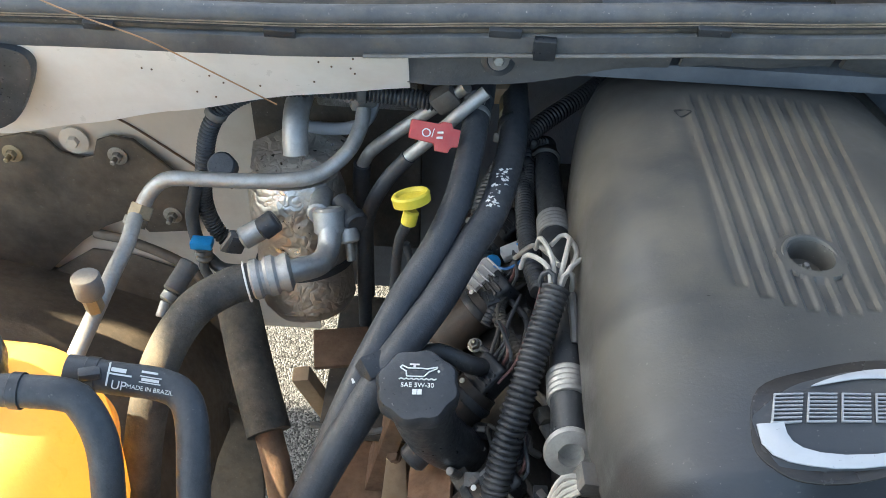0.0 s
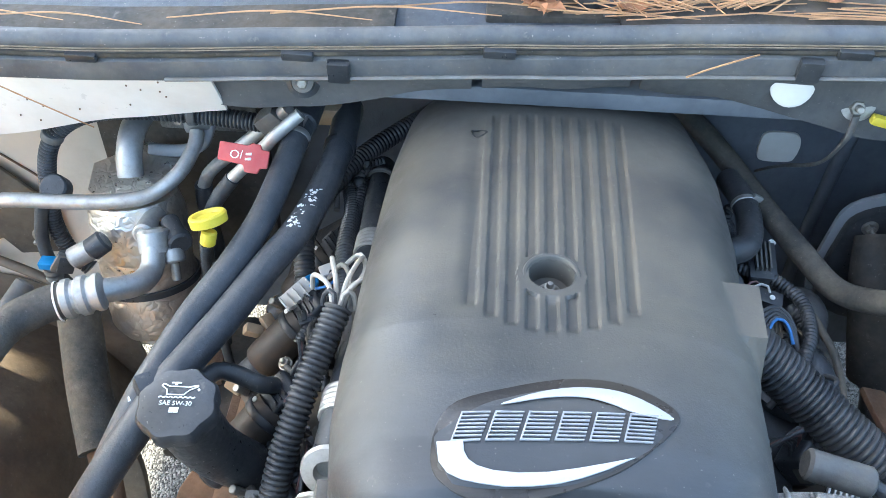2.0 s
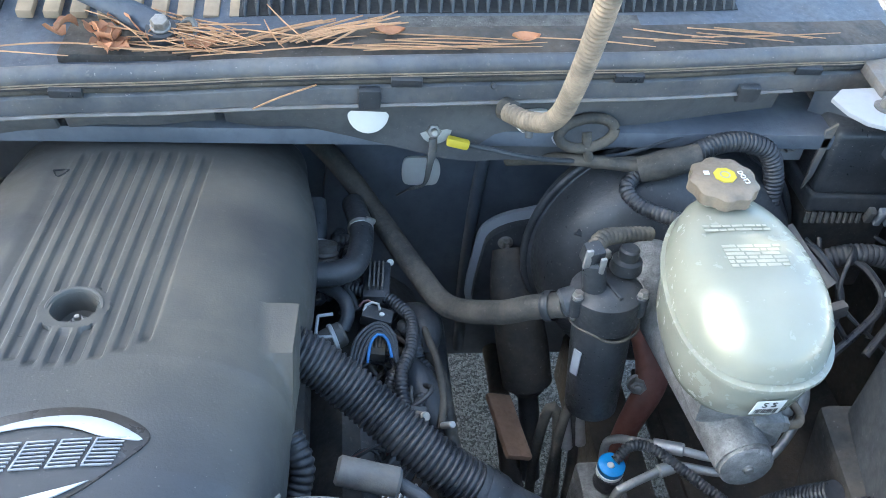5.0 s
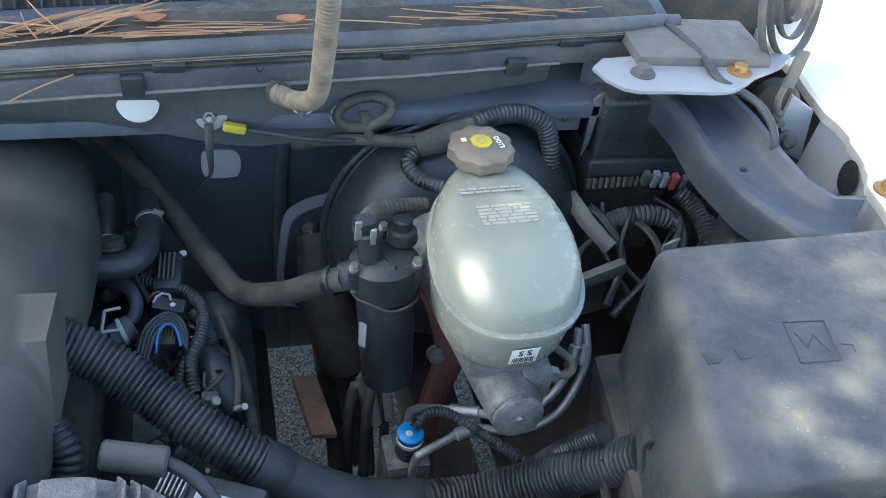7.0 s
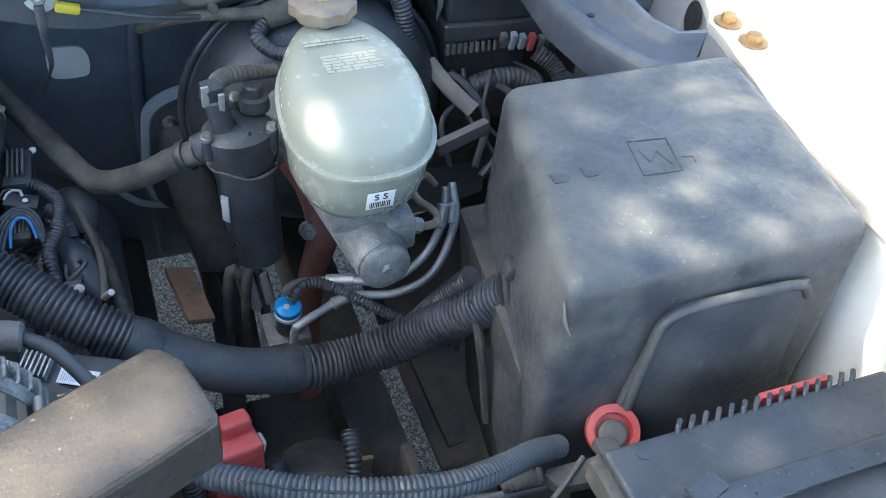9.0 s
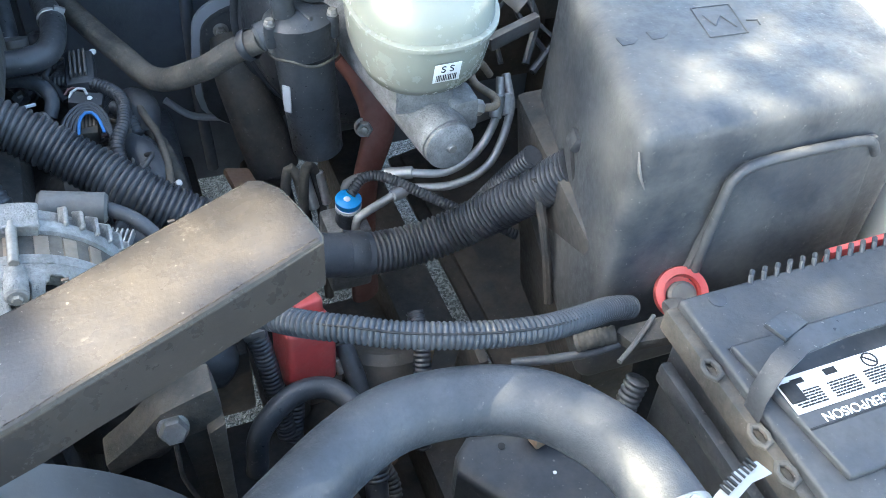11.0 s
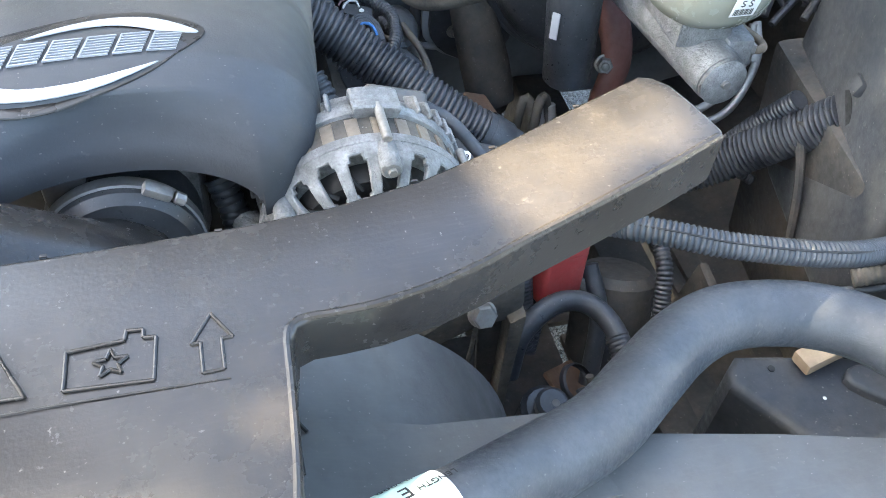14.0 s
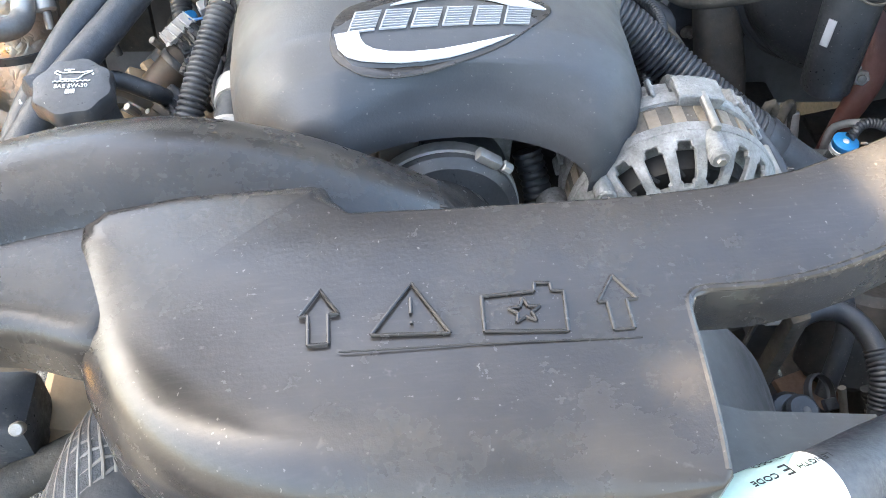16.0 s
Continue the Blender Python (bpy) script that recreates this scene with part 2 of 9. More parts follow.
M["box"] = mat("dusty_box_plastic", (0.045, 0.05, 0.058), 0.42, var=0.25, scale=16, bump=0.18, bscale=260, dust=(0.16, 0.153, 0.14), dust_amt=0.75, dust_scale=9, speck=0.5, scratch=0.12)
M["dustcap"] = mat("dusty_cap", (0.16, 0.155, 0.15), 0.55, var=0.2, scale=50, dust=DIRT, dust_amt=0.5, dust_scale=40)


def asphalt():
    m = mat("asphalt", (0.06, 0.062, 0.065), 0.85, var=0.3, scale=3, bump=0.3, bscale=300)
    n, l = m.node_tree.nodes, m.node_tree.links
    b = n["Principled BSDF"]
    tc = n.new("ShaderNodeTexCoord")
    v = n.new("ShaderNodeTexVoronoi")
    v.inputs["Scale"].default_value = 240
    l.new(tc.outputs["Object"], v.inputs["Vector"])
    x = n.new("ShaderNodeMix")
    x.data_type = "RGBA"
    x.inputs[6].default_value = (0.03, 0.031, 0.034, 1)
    sep = n.new("ShaderNodeSeparateColor")
    l.new(v.outputs["Color"], sep.inputs[0])
    r = n.new("ShaderNodeMapRange")
    r.inputs[1].default_value, r.inputs[2].default_value = 0.2, 0.9
    l.new(sep.outputs[0], r.inputs[0])
    x.inputs[7].default_value = (0.17, 0.172, 0.178, 1)
    l.new(r.outputs[0], x.inputs[0])
    l.new(x.outputs[2], b.inputs["Base Color"])
    bp = n.new("ShaderNodeBump")
    bp.inputs["Strength"].default_value, bp.inputs["Distance"].default_value, bp.invert = 1.0, 0.006, True
    l.new(v.outputs["Distance"], bp.inputs["Height"])
    l.new(bp.outputs[0], b.inputs["Normal"])
    return m


M["asphalt"] = asphalt()


# ---------------------------------------------------------------- mesh helpers
def frame_of(axis):
    return Vector(axis).to_track_quat("Z", "Y").to_matrix().to_4x4()


def spline(pts, step=0.006):
    """Points along a smooth curve through pts, and the place of each between the control points."""
    P = [Vector(p) for p in pts]
    if len(P) == 2:
        n = max(2, int((P[1] - P[0]).length / step) + 1)
        return [P[0].lerp(P[1], i / (n - 1)) for i in range(n)], [i / (n - 1) for i in range(n)]
    Q = [2 * P[0] - P[1]] + P + [2 * P[-1] - P[-2]]
    dense, where = [], []
    for i in range(len(P) - 1):
        a, b, c, d = Q[i:i + 4]
        for k in range(24):
            t = k / 24
            dense.append(0.5 * (2 * b + (c - a) * t + (2 * a - 5 * b + 4 * c - d) * t * t + (3 * b - a - 3 * c + d) * t ** 3))
            where.append(i + t)
    dense.append(P[-1]), where.append(len(P) - 1)
    acc = [0.0]
    for a, b in zip(dense[:-1], dense[1:]):
        acc.append(acc[-1] + (b - a).length)
    n = max(3, int(acc[-1] / step) + 1)
    out, w = [], []
    j = 0
    for i in range(n):
        s = acc[-1] * i / (n - 1)
        while j < len(acc) - 2 and acc[j + 1] < s:
            j += 1
        f = (s - acc[j]) / max(1e-9, acc[j + 1] - acc[j])
        out.append(dense[j].lerp(dense[j + 1], f))
        w.append(where[j] + (where[j + 1] - where[j]) * f)
    return out, w


def rings_mesh(bm, rings, cap=True, close=True):
    rows = [[bm.verts.new(p) for p in ring] for ring in rings]
    n = len(rows[0])
    for a, b in zip(rows[:-1], rows[1:]):
        for i in range(n if close else n - 1):
            j = (i + 1) % n
            bm.faces.new((a[i], a[j], b[j], b[i]))
    if cap and close:
        bm.faces.new(rows[0][::-1])
        bm.faces.new(rows[-1])
    return bm


def tube(pts, r, seg=16, step=0.006, pitch=0.0, depth=0.0015, cap=True, bm=None, squash=1.0):
    """A hose along pts; r: one radius or one per point; pitch: spacing of corrugations."""
    bm = bm or bmesh.new()
    if pitch:
        step = pitch / 6
    C, w = spline(pts, step)
    rr = r if isinstance(r, (list, tuple)) else [r] * len(pts)
    rings = []
    up = None
    for i, c in enumerate(C):
        t = (C[min(i + 1, len(C) - 1)] - C[max(i - 1, 0)]).normalized()
        if up is None:
            up = t.orthogonal().normalized()
        up = (up - t * up.dot(t)).normalized()
        side = t.cross(up)
        k = min(int(w[i]), len(rr) - 2)
        rad = rr[k] + (rr[k + 1] - rr[k]) * (w[i] - k)
        if pitch:
            rad += depth * (0.0, 0.1, 0.0, -0.55, -1.0, -0.55)[i % 6]
        rings.append([c + (up * math.cos(2 * math.pi * j / seg) + side * math.sin(2 * math.pi * j / seg) * squash) * rad for j in range(seg)])
    return rings_mesh(bm, rings, cap)


def lathe(profile, at, axis=(0, 0, 1), seg=32, bm=None, cap=True, lobes=0, lobe=0.0):
    """Turns (radius, height) pairs round an axis that starts at a point; lobes: scalloped rim."""
    bm = bm or bmesh.new()
    m = Matrix.Translation(at) @ frame_of(axis)
    rings = []
    for r, h in profile:
        ring = []
        for j in range(seg):
            a = 2 * math.pi * j / seg
            q = r * (1 + (lobe * math.cos(lobes * a) if lobes else 0))
            ring.append(m @ Vector((q * math.cos(a), q * math.sin(a), h)))
        rings.append(ring)
    return rings_mesh(bm, rings, cap)


def rod(a, b, r, seg=16, bm=None):
    a, b = Vector(a), Vector(b)
    d = b - a
    c = min(r * 0.2, d.length * 0.2)
    return lathe([(r - c, 0), (r, c), (r, d.length - c), (r - c, d.length)], a, d, seg, bm)


def bevel_all(bm, w, seg=2, angle=30):
    bm.normal_update()
    es = [e for e in bm.edges if len(e.link_faces) == 2 and e.calc_face_angle(0) > radians(angle)]
    if w and es:
        bmesh.ops.bevel(bm, geom=es, offset=w, segments=seg, profile=0.6, affect="EDGES", clamp_overlap=True)
    return bm


def box(at, size, bevel=0.003, rot=(0, 0, 0), seg=2, taper=1.0):
    bm = bmesh.new()
    bmesh.ops.create_cube(bm, size=1)
    for v in bm.verts:
        k = taper if v.co.z < 0 else 1
        v.co = Vector((v.co.x * size[0] * k, v.co.y * size[1] * k, v.co.z * size[2]))
    bevel_all(bm, bevel, seg)
    bm.transform(pose(*at, *rot))
    return bm


def prism(outline, z0, z1, bevel=0.003, m=None, seg=2):
    """A plate from an outline in x, y between two heights, then put through the matrix m."""
    bm = bmesh.new()
    area = sum(a[0] * b[1] - b[0] * a[1] for a, b in zip(outline, outline[1:] + outline[:1]))
    o = outline if area > 0 else outline[::-1]
    rings_mesh(bm, [[(x, y, z0) for x, y in o], [(x, y, z1) for x, y in o]])
    bevel_all(bm, bevel, seg, 20)
    if m:
        bm.transform(m)
    return bm


UPRIGHT = Matrix(((1, 0, 0, 0), (0, 0, 1, 0), (0, 1, 0, 0), (0, 0, 0, 1)))  # outline (x, z) with thickness along y


def join(*bms):
    out = bmesh.new()
    for b in bms:
        me = bpy.data.meshes.new("tmp")
        b.to_mesh(me)
        out.from_mesh(me)
        bpy.data.meshes.remove(me)
        b.free()
    return out


def smooth_closed(pts, n=6):
    """Rounds a closed outline."""
    out = []
    k = len(pts)
    for i in range(k):
        a, b, c, d = [Vector(pts[(i + j - 1) % k]) for j in range(4)]
        for s in range(n):
            t = s / n
            p = 0.5 * (2 * b + (c - a) * t + (2 * a - 5 * b + 4 * c - d) * t * t + (3 * b - a - 3 * c + d) * t ** 3)
            out.append(tuple(p))
    return out


def finish(bm, name, material, origin, angle=40):
    bmesh.ops.recalc_face_normals(bm, faces=bm.faces)
    bm.transform(Matrix.Translation(-Vector(origin)))
    me = bpy.data.meshes.new(name)
    bm.to_mesh(me)
    bm.free()
    me.materials.append(material)
    me.polygons.foreach_set("use_smooth", [True] * len(me.polygons))
    me.set_sharp_from_angle(angle=radians(angle))
    return me


BASE = {}


def thing(name, at, label, category, group="", kind=""):
    e = new(name)
    e.empty_display_size = 0.02
    e.location = at
    BASE[e.name] = Vector(at)
    return tagged(e, label, category, group, kind)


def part(name, bm, material, parent, label="", angle=40):
    o = BASE[parent.name]
    ob = new(name, finish(bm, name, M[material], o, angle))
    ob.parent = parent
    BASE[ob.name] = o
    return tagged(ob, label) if label else ob


def solo(name, bm, material, label, category, group="", kind="", angle=40):
    lo = [min(v.co[i] for v in bm.verts) for i in range(3)]
    hi = [max(v.co[i] for v in bm.verts) for i in range(3)]
    at = ((lo[0] + hi[0]) / 2, (lo[1] + hi[1]) / 2, lo[2])
    ob = new(name, finish(bm, name, M[material], at, angle))
    ob.location = at
    BASE[ob.name] = Vector(at)
    return tagged(ob, label, category, group, kind)


def nudge(ob, *d):
    """Moves a built thing with all its parts."""
    ob.location += Vector(d)


def text_bm(body, size, m, depth=0.0004):
    cu = bpy.data.curves.new("writing", "FONT")
    cu.body, cu.size, cu.extrude, cu.align_x, cu.align_y = body, size, depth, "CENTER", "CENTER"
    ob = bpy.data.objects.new("writing", cu)
    scene.collection.objects.link(ob)
    me = bpy.data.meshes.new_from_object(ob)
    bm = bmesh.new()
    bm.from_mesh(me)
    bm.transform(m)
    bpy.data.objects.remove(ob)
    bpy.data.meshes.remove(me)
    bpy.data.curves.remove(cu)
    return bm


def plane_at(at, right, up):
    """A frame with x to the right, y up and z out of a surface."""
    r = Vector(right).normalized()
    u = Vector(up)
    u = (u - r * u.dot(r)).normalized()
    n = r.cross(u)
    return Matrix(((r.x, u.x, n.x, at[0]), (r.y, u.y, n.y, at[1]), (r.z, u.z, n.z, at[2]), (0, 0, 0, 1)))


def bars(m, rows, w, h, gap, seed=1, depth=0.0004):
    """Lines of unreadable print as small bars, in the frame m."""
    rng = random.Random(seed)
    out = []
    for i in range(rows):
        x = -w / 2
        while x < w / 2 - h:
            k = min(rng.uniform(1.2, 5) * h, w / 2 - x)
            b = box((x + k / 2, -i * (h + gap), depth / 2), (k, h, depth), 0)
            b.transform(m)
            out.append(b)
            x += k + h * 0.5
    return join(*out)


def bolt(parent, at, axis, r=0.006, washer=0.0, stud=0.0, material="steel", name="bolt"):
    ax = Vector(axis).normalized()
    bms = []
    h0 = 0
    if washer:
        bms.append(lathe([(washer, 0), (washer, 0.0018), (washer * 0.9, 0.0022)], at, axis, 20))
        h0 = 0.002
    bms.append(lathe([(r * 1.12, h0), (r * 1.12, h0 + r * 0.75), (r * 0.95, h0 + r)], at, axis, 6))
    if stud:
        bms.append(lathe([(r * 0.55, h0), (r * 0.55, stud), (r * 0.4, stud + 0.001)], at, axis, 12))
    return part(name, join(*bms), material, parent)


# ---------------------------------------------------------------- ground and the walls of the bay
def sheet(rows, thick=0.0, axis=(0, 0, -1)):
    """A smooth sheet through rows of points; thick: its thickness along the axis."""
    bm = bmesh.new()
    g = [[bm.verts.new(p) for p in row] for row in rows]
    fs = []
    for a, b in zip(g[:-1], g[1:]):
        for i in range(len(a) - 1):
            fs.append(bm.faces.new((a[i], a[i + 1], b[i + 1], b[i])))
    if thick:
        ret = bmesh.ops.extrude_face_region(bm, geom=fs)
        bmesh.ops.translate(bm, vec=Vector(axis) * thick, verts=[v for v in ret["geom"] if isinstance(v, bmesh.types.BMVert)])
    return bm


def lerp_table(table, x):
    if x <= table[0][0]:
        return table[0][1]
    for (a, va), (b, vb) in zip(table[:-1], table[1:]):
        if x <= b:
            f = (x - a) / (b - a)
            f = f * f * (3 - 2 * f) * 0.4 + f * 0.6
            return va + (vb - va) * f
    return table[-1][1]


solo("ground", sheet([[(-40, -40, 0), (40, -40, 0)], [(-40, 40, 0), (40, 40, 0)]]), "asphalt", "weathered grey asphalt with light gravel flecks", "ground", kind="structure")

FW = 0.94  # face of the firewall
firewall = thing("firewall", (0.3, FW, 0.3), "black matted firewall behind the engine", "firewall", kind="structure")
part("panel", box((0.32, FW + 0.02, 0.875), (1.75, 0.04, 0.57), 0.004), "fire", firewall)
part("pad", prism(smooth_closed([(0.47, 0.72), (0.47, 1.06), (0.6, 1.09), (0.76, 1.08), (0.8, 0.8), (0.7, 0.66)], 5), FW - 0.012, FW, 0.004, UPRIGHT), "fire", firewall)
part("ridge", tube([(0.655, FW - 0.012, 0.62), (0.65, FW - 0.014, 0.8), (0.66, FW - 0.014, 1.0), (0.69, FW - 0.01, 1.08)], 0.009, 10), "fire", firewall)
part("patch", prism(smooth_closed([(0.553, 0.948), (0.552, 0.972), (0.558, 0.983), (0.580, 0.984), (0.596, 0.981), (0.602, 0.966), (0.600, 0.947), (0.592, 0.94), (0.562, 0.94)], 3), FW - 0.016, FW - 0.011, 0.001, UPRIGHT), "white", firewall, "bare white painted patch")
part("shelf", box((0.32, 0.84, 1.125), (1.7, 0.16, 0.02), 0.004), "fire", firewall)

C_TAB = [(-0.75, 1.143), (-0.18, 1.168), (0.03, 1.182), (0.22, 1.196), (0.535, 1.214), (0.76, 1.211), (1.0, 1.198), (1.1, 1.19)]
Y_TAB = [(-0.75, 0.745), (-0.18, 0.726), (0.2, 0.726), (0.535, 0.726), (0.76, 0.747), (1.0, 0.795), (1.1, 0.82)]


def cowl_c(x):
    return lerp_table(C_TAB, x)


def cowl_y(x):
    return lerp_table(Y_TAB, x)


def along_cowl(profile, x0, x1, n=90, close=True):
    """A strip with a profile of (y, z) offsets that follows the edge of the cowl."""
    bm = bmesh.new()
    rings = []
    for i in range(n + 1):
        x = x0 + (x1 - x0) * i / n
        wob = 0.0012 * noise.noise((x * 9, 0, 0))
        rings.append([(x, cowl_y(x) + dy, cowl_c(x) + dz + wob) for dy, dz in profile])
    return rings_mesh(bm, rings, close, close)


def arc(cy, cz, r, a0, a1, n=8):
    return [(cy + r * math.cos(radians(a0 + (a1 - a0) * i / n)), cz + r * math.sin(radians(a0 + (a1 - a0) * i / n))) for i in range(n + 1)]


cowl = thing("cowl", (0.3, 0.78, 1.16), "dusty black cowl trim at the foot of the windscreen", "cowl", kind="structure")
part("ledge", along_cowl([(0.003, -0.030), (0.001, -0.027), (0.001, -0.008), (0.006, -0.004), (0.05, -0.002), (0.05, -0.03)], -0.75, 1.12), "seal", cowl)
part("lip", along_cowl([(-0.002, -0.028), (-0.004, -0.026), (-0.002, -0.024), (0.004, -0.025), (0.004, -0.028)], -0.1, 0.96), "dustcap", cowl, "pale scuffed edge")
part("panel", along_cowl([(0.03, 0.006), (0.06, 0.012), (0.1, 0.014), (0.16, 0.024), (0.42, 0.1), (0.42, 0.09), (0.1, -0.004), (0.03, -0.004)], -0.75, 1.12), "cowl", cowl)
part("gutter", along_cowl([(0.024, 0.0125), (0.05, 0.0165), (0.066, 0.015), (0.066, 0.008), (0.024, 0.004)], -0.75, 0.12), "matte", cowl)
part("gutter", along_cowl([(0.024, 0.0125), (0.05, 0.0165), (0.075, 0.017), (0.075, 0.008), (0.024, 0.004)], 0.33, 1.1), "matte", cowl)
part("grit", along_cowl([(0.06, 0.0142), (0.1, 0.0162), (0.1, 0.010), (0.06, 0.008)], 0.5, 0.79, 30), "grit", cowl, "gritty dark strip")
seal = thing("hood_seal", (0.3, 0.73, 1.2), "weathered grey rubber hood seal along the cowl", "seal")
part("bulb", along_cowl(arc(0.010, 0.0115, 0.0095, -60, 240, 14), -0.75, 1.12), "seal", seal)
part("foot", along_cowl(arc(0.006, 0.0005, 0.006, -110, 250, 12), -0.75, 1.12), "rubberdirt", seal)
# two tan lines, and a black strip drawn for the shaded gap
for dy, dz, r, mname in ((0.0012, 0.0066, 0.0008, "tanhose"), (0.0002, 0.0047, 0.0007, "tanhose"), (-0.0002, 0.0030, 0.0011, "ink")):
    part("bead", along_cowl(arc(dy, dz, r, 0, 315, 7), -0.75, 1.12, 120), mname, seal)
for x in (-0.35, -0.177, 0.032, 0.22, 0.535, 0.759, 0.97):
    part("clip", box((x, cowl_y(x) - 0.001, cowl_c(x) - 0.0005), (0.030, 0.008, 0.009), 0.0015, (12, 0, 0)), "black", seal)
for x in (0.07, 0.5):
    part("tab", box((x, cowl_y(x) - 0.001, cowl_c(x) - 0.018), (0.022, 0.01, 0.024), 0.003, (10, 0, 0)), "black", seal)
part("tab", box((0.902, cowl_y(0.902) - 0.004, cowl_c(0.902) - 0.024), (0.024, 0.01, 0.02), 0.003, (10, 0, 0)), "black", seal)
part("button", lathe([(0.003, 0), (0.0035, 0.004), (0.002, 0.006)], (0.62, cowl_y(0.62) - 0.002, cowl_c(0.62) - 0.006), (0, -1, 0.4), 12), "black", seal)

# louvres of the cowl
for k, (x0, x1) in enumerate(((-0.45, 0.13), (0.37, 0.92))):
    n = int((x1 - x0) / 0.0125)
    for i in range(n):
        x = x0 + (x1 - x0) * (i + 0.5) / n
        y, z = cowl_y(x) + 0.112, cowl_c(x) + 0.021
        part("louvre", tube([(x, y - 0.004, z - 0.006), (x, y + 0.002, z + 0.005), (x, y + 0.03, z + 0.014), (x, y + 0.09, z + 0.032)], [0.0012, 0.0026, 0.003, 0.003], 8, 0.012), "black", cowl)
    part("slot", along_cowl([(0.108, 0.0165), (0.2, 0.038), (0.2, 0.036), (0.108, 0.012)], x0, x1, 30), "ink", cowl)

# insulation apron under the ledge
AP = [(-0.06, 1.098), (0.03, 1.101), (0.094, 1.116), (0.176, 1.135), (0.347, 1.145), (0.42, 1.141), (0.48, 1.131), (0.582, 1.101), (0.63, 1.094), (0.69, 1.09), (0.783, 1.102), (0.9, 1.12), (0.96, 1.124)]
rows = []
n = 100
for i in range(n + 1):
    x = -0.06 + 1.02 * i / n
    zt, zb = cowl_c(x) - 0.028, lerp_table(AP, x) + 0.0016 * math.sin(x * 60)
    yb = cowl_y(x) + 0.018
    puff = 0.005 * abs(math.sin((x - 0.125) * math.pi / 0.075)) if 0.12 < x < 0.48 else 0.0
    rows.append((x, [(x, yb + 0.012 * (1 - s) - puff * math.sin(math.pi * s), zb + (zt - zb) * s) for s in (0, 0.1, 0.3, 0.5, 0.75, 1)]))
apron = thing("insulation_apron", (0.45, 0.745, 1.1), "grey felt insulation apron hanging under the cowl ledge", "insulation")
for x0, x1 in ((-0.07, 0.125), (0.12, 0.205), (0.2, 0.28), (0.275, 0.355), (0.35, 0.43), (0.425, 0.97)):
    part("panel", sheet([r for x, r in rows if x0 < x < x1], 0.006, (0, 1, 0)), "apron", apron)
tab = thing("cowl_bolt", (0.029, 0.742, 1.136), "bolt in a black plastic washer on the insulation apron", "bolt")
part("washer", lathe([(0.017, 0), (0.017, 0.003), (0.012, 0.006), (0.009, 0.004)], (0.029, 0.752, 1.136), (0.1, -1, 0.35), 24), "black", tab)
part("ring", lathe([(0.0105, 0), (0.0105, 0.0025), (0.008, 0.003)], (0.029, 0.747, 1.138), (0.1, -1, 0.35), 20), "dustcap", tab)
bolt(tab, (0.029, 0.745, 1.138), (0.1, -1, 0.35), 0.005, material="steel")
solo("painted_lug", lathe([(0.021, 0), (0.021, 0.003), (0.018, 0.005)], (0.5, 0.752, 1.161), (0, -1, 0.3), 24), "white", "white painted lug showing through the apron", "lug")

lug = thing("painted_lug", (0.667, 0.757, 1.14), "white painted lug with a stud behind the washer hose", "lug")
part("disc", prism(smooth_closed([(0.652, 1.148), (0.655, 1.163), (0.683, 1.166), (0.684, 1.156), (0.674, 1.142), (0.662, 1.139)], 4), 0.751, 0.757, 0.0015, UPRIGHT), "white", lug)
bolt(lug, (0.664, 0.751, 1.149), (0, -1, 0.25), 0.0055, 0.008, 0.02)

# ---------------------------------------------------------------- engine cover
CX, ST = 0.275, [
    # y, left x, right x, crown z, left edge z, right edge z
    (0.866, 0.170, 0.415, 1.046, 1.030, 1.026),
    (0.862, 0.160, 0.424, 1.058, 1.024, 1.022),
    (0.852, 0.149, 0.430, 1.076, 1.012, 1.018),
    (0.838, 0.138, 0.434, 1.088, 1.002, 1.014),
    (0.800, 0.124, 0.437, 1.105, 0.990, 1.012),
    (0.735, 0.116, 0.446, 1.118, 0.988, 1.020),
    (0.700, 0.113, 0.449, 1.123, 0.990, 1.025),
    (0.600, 0.111, 0.446, 1.136, 1.010, 1.035),
    (0.530, 0.110, 0.438, 1.144, 1.025, 1.042),
    (0.470, 0.110, 0.434, 1.150, 1.034, 1.048),
    (0.436, 0.109, 0.434, 1.155, 1.040, 1.050),
    (0.424, 0.109, 0.431, 1.156, 1.040, 1.050),
    (0.380, 0.110, 0.429, 1.161, 1.044, 1.050),
    (0.330, 0.117, 0.424, 1.162, 1.052, 1.058),
    (0.300, 0.132, 0.412, 1.153, 1.062, 1.068),
    (0.278, 0.155, 0.392, 1.134, 1.076, 1.072),
    (0.266, 0.180, 0.372, 1.110, 1.082, 1.076),
]
YB = [s[0] for s in ST][::-1]


def cover_at(y):
    cols = []
    for k in range(1, 6):
        cols.append(float(np.interp(y, YB, [s[k] for s in ST][::-1])))
    return cols


HOLE = (0.268, 0.491)
RIBS = [-0.0596 + 0.0149 * i for i in range(9)]


def wing_z(x, y):
    """The flat shelf that stands out of the cover's flank; low outside it."""
    if x < 0.34 or y > 0.5262 or y < 0.436:
        return 0.0
    top = 1.121 - 0.06 * (x - 0.40)
    if y > 0.522:
        top -= (y - 0.522) * 14
    if y < 0.466:
        top -= (0.466 - y) * 2.0
    return top


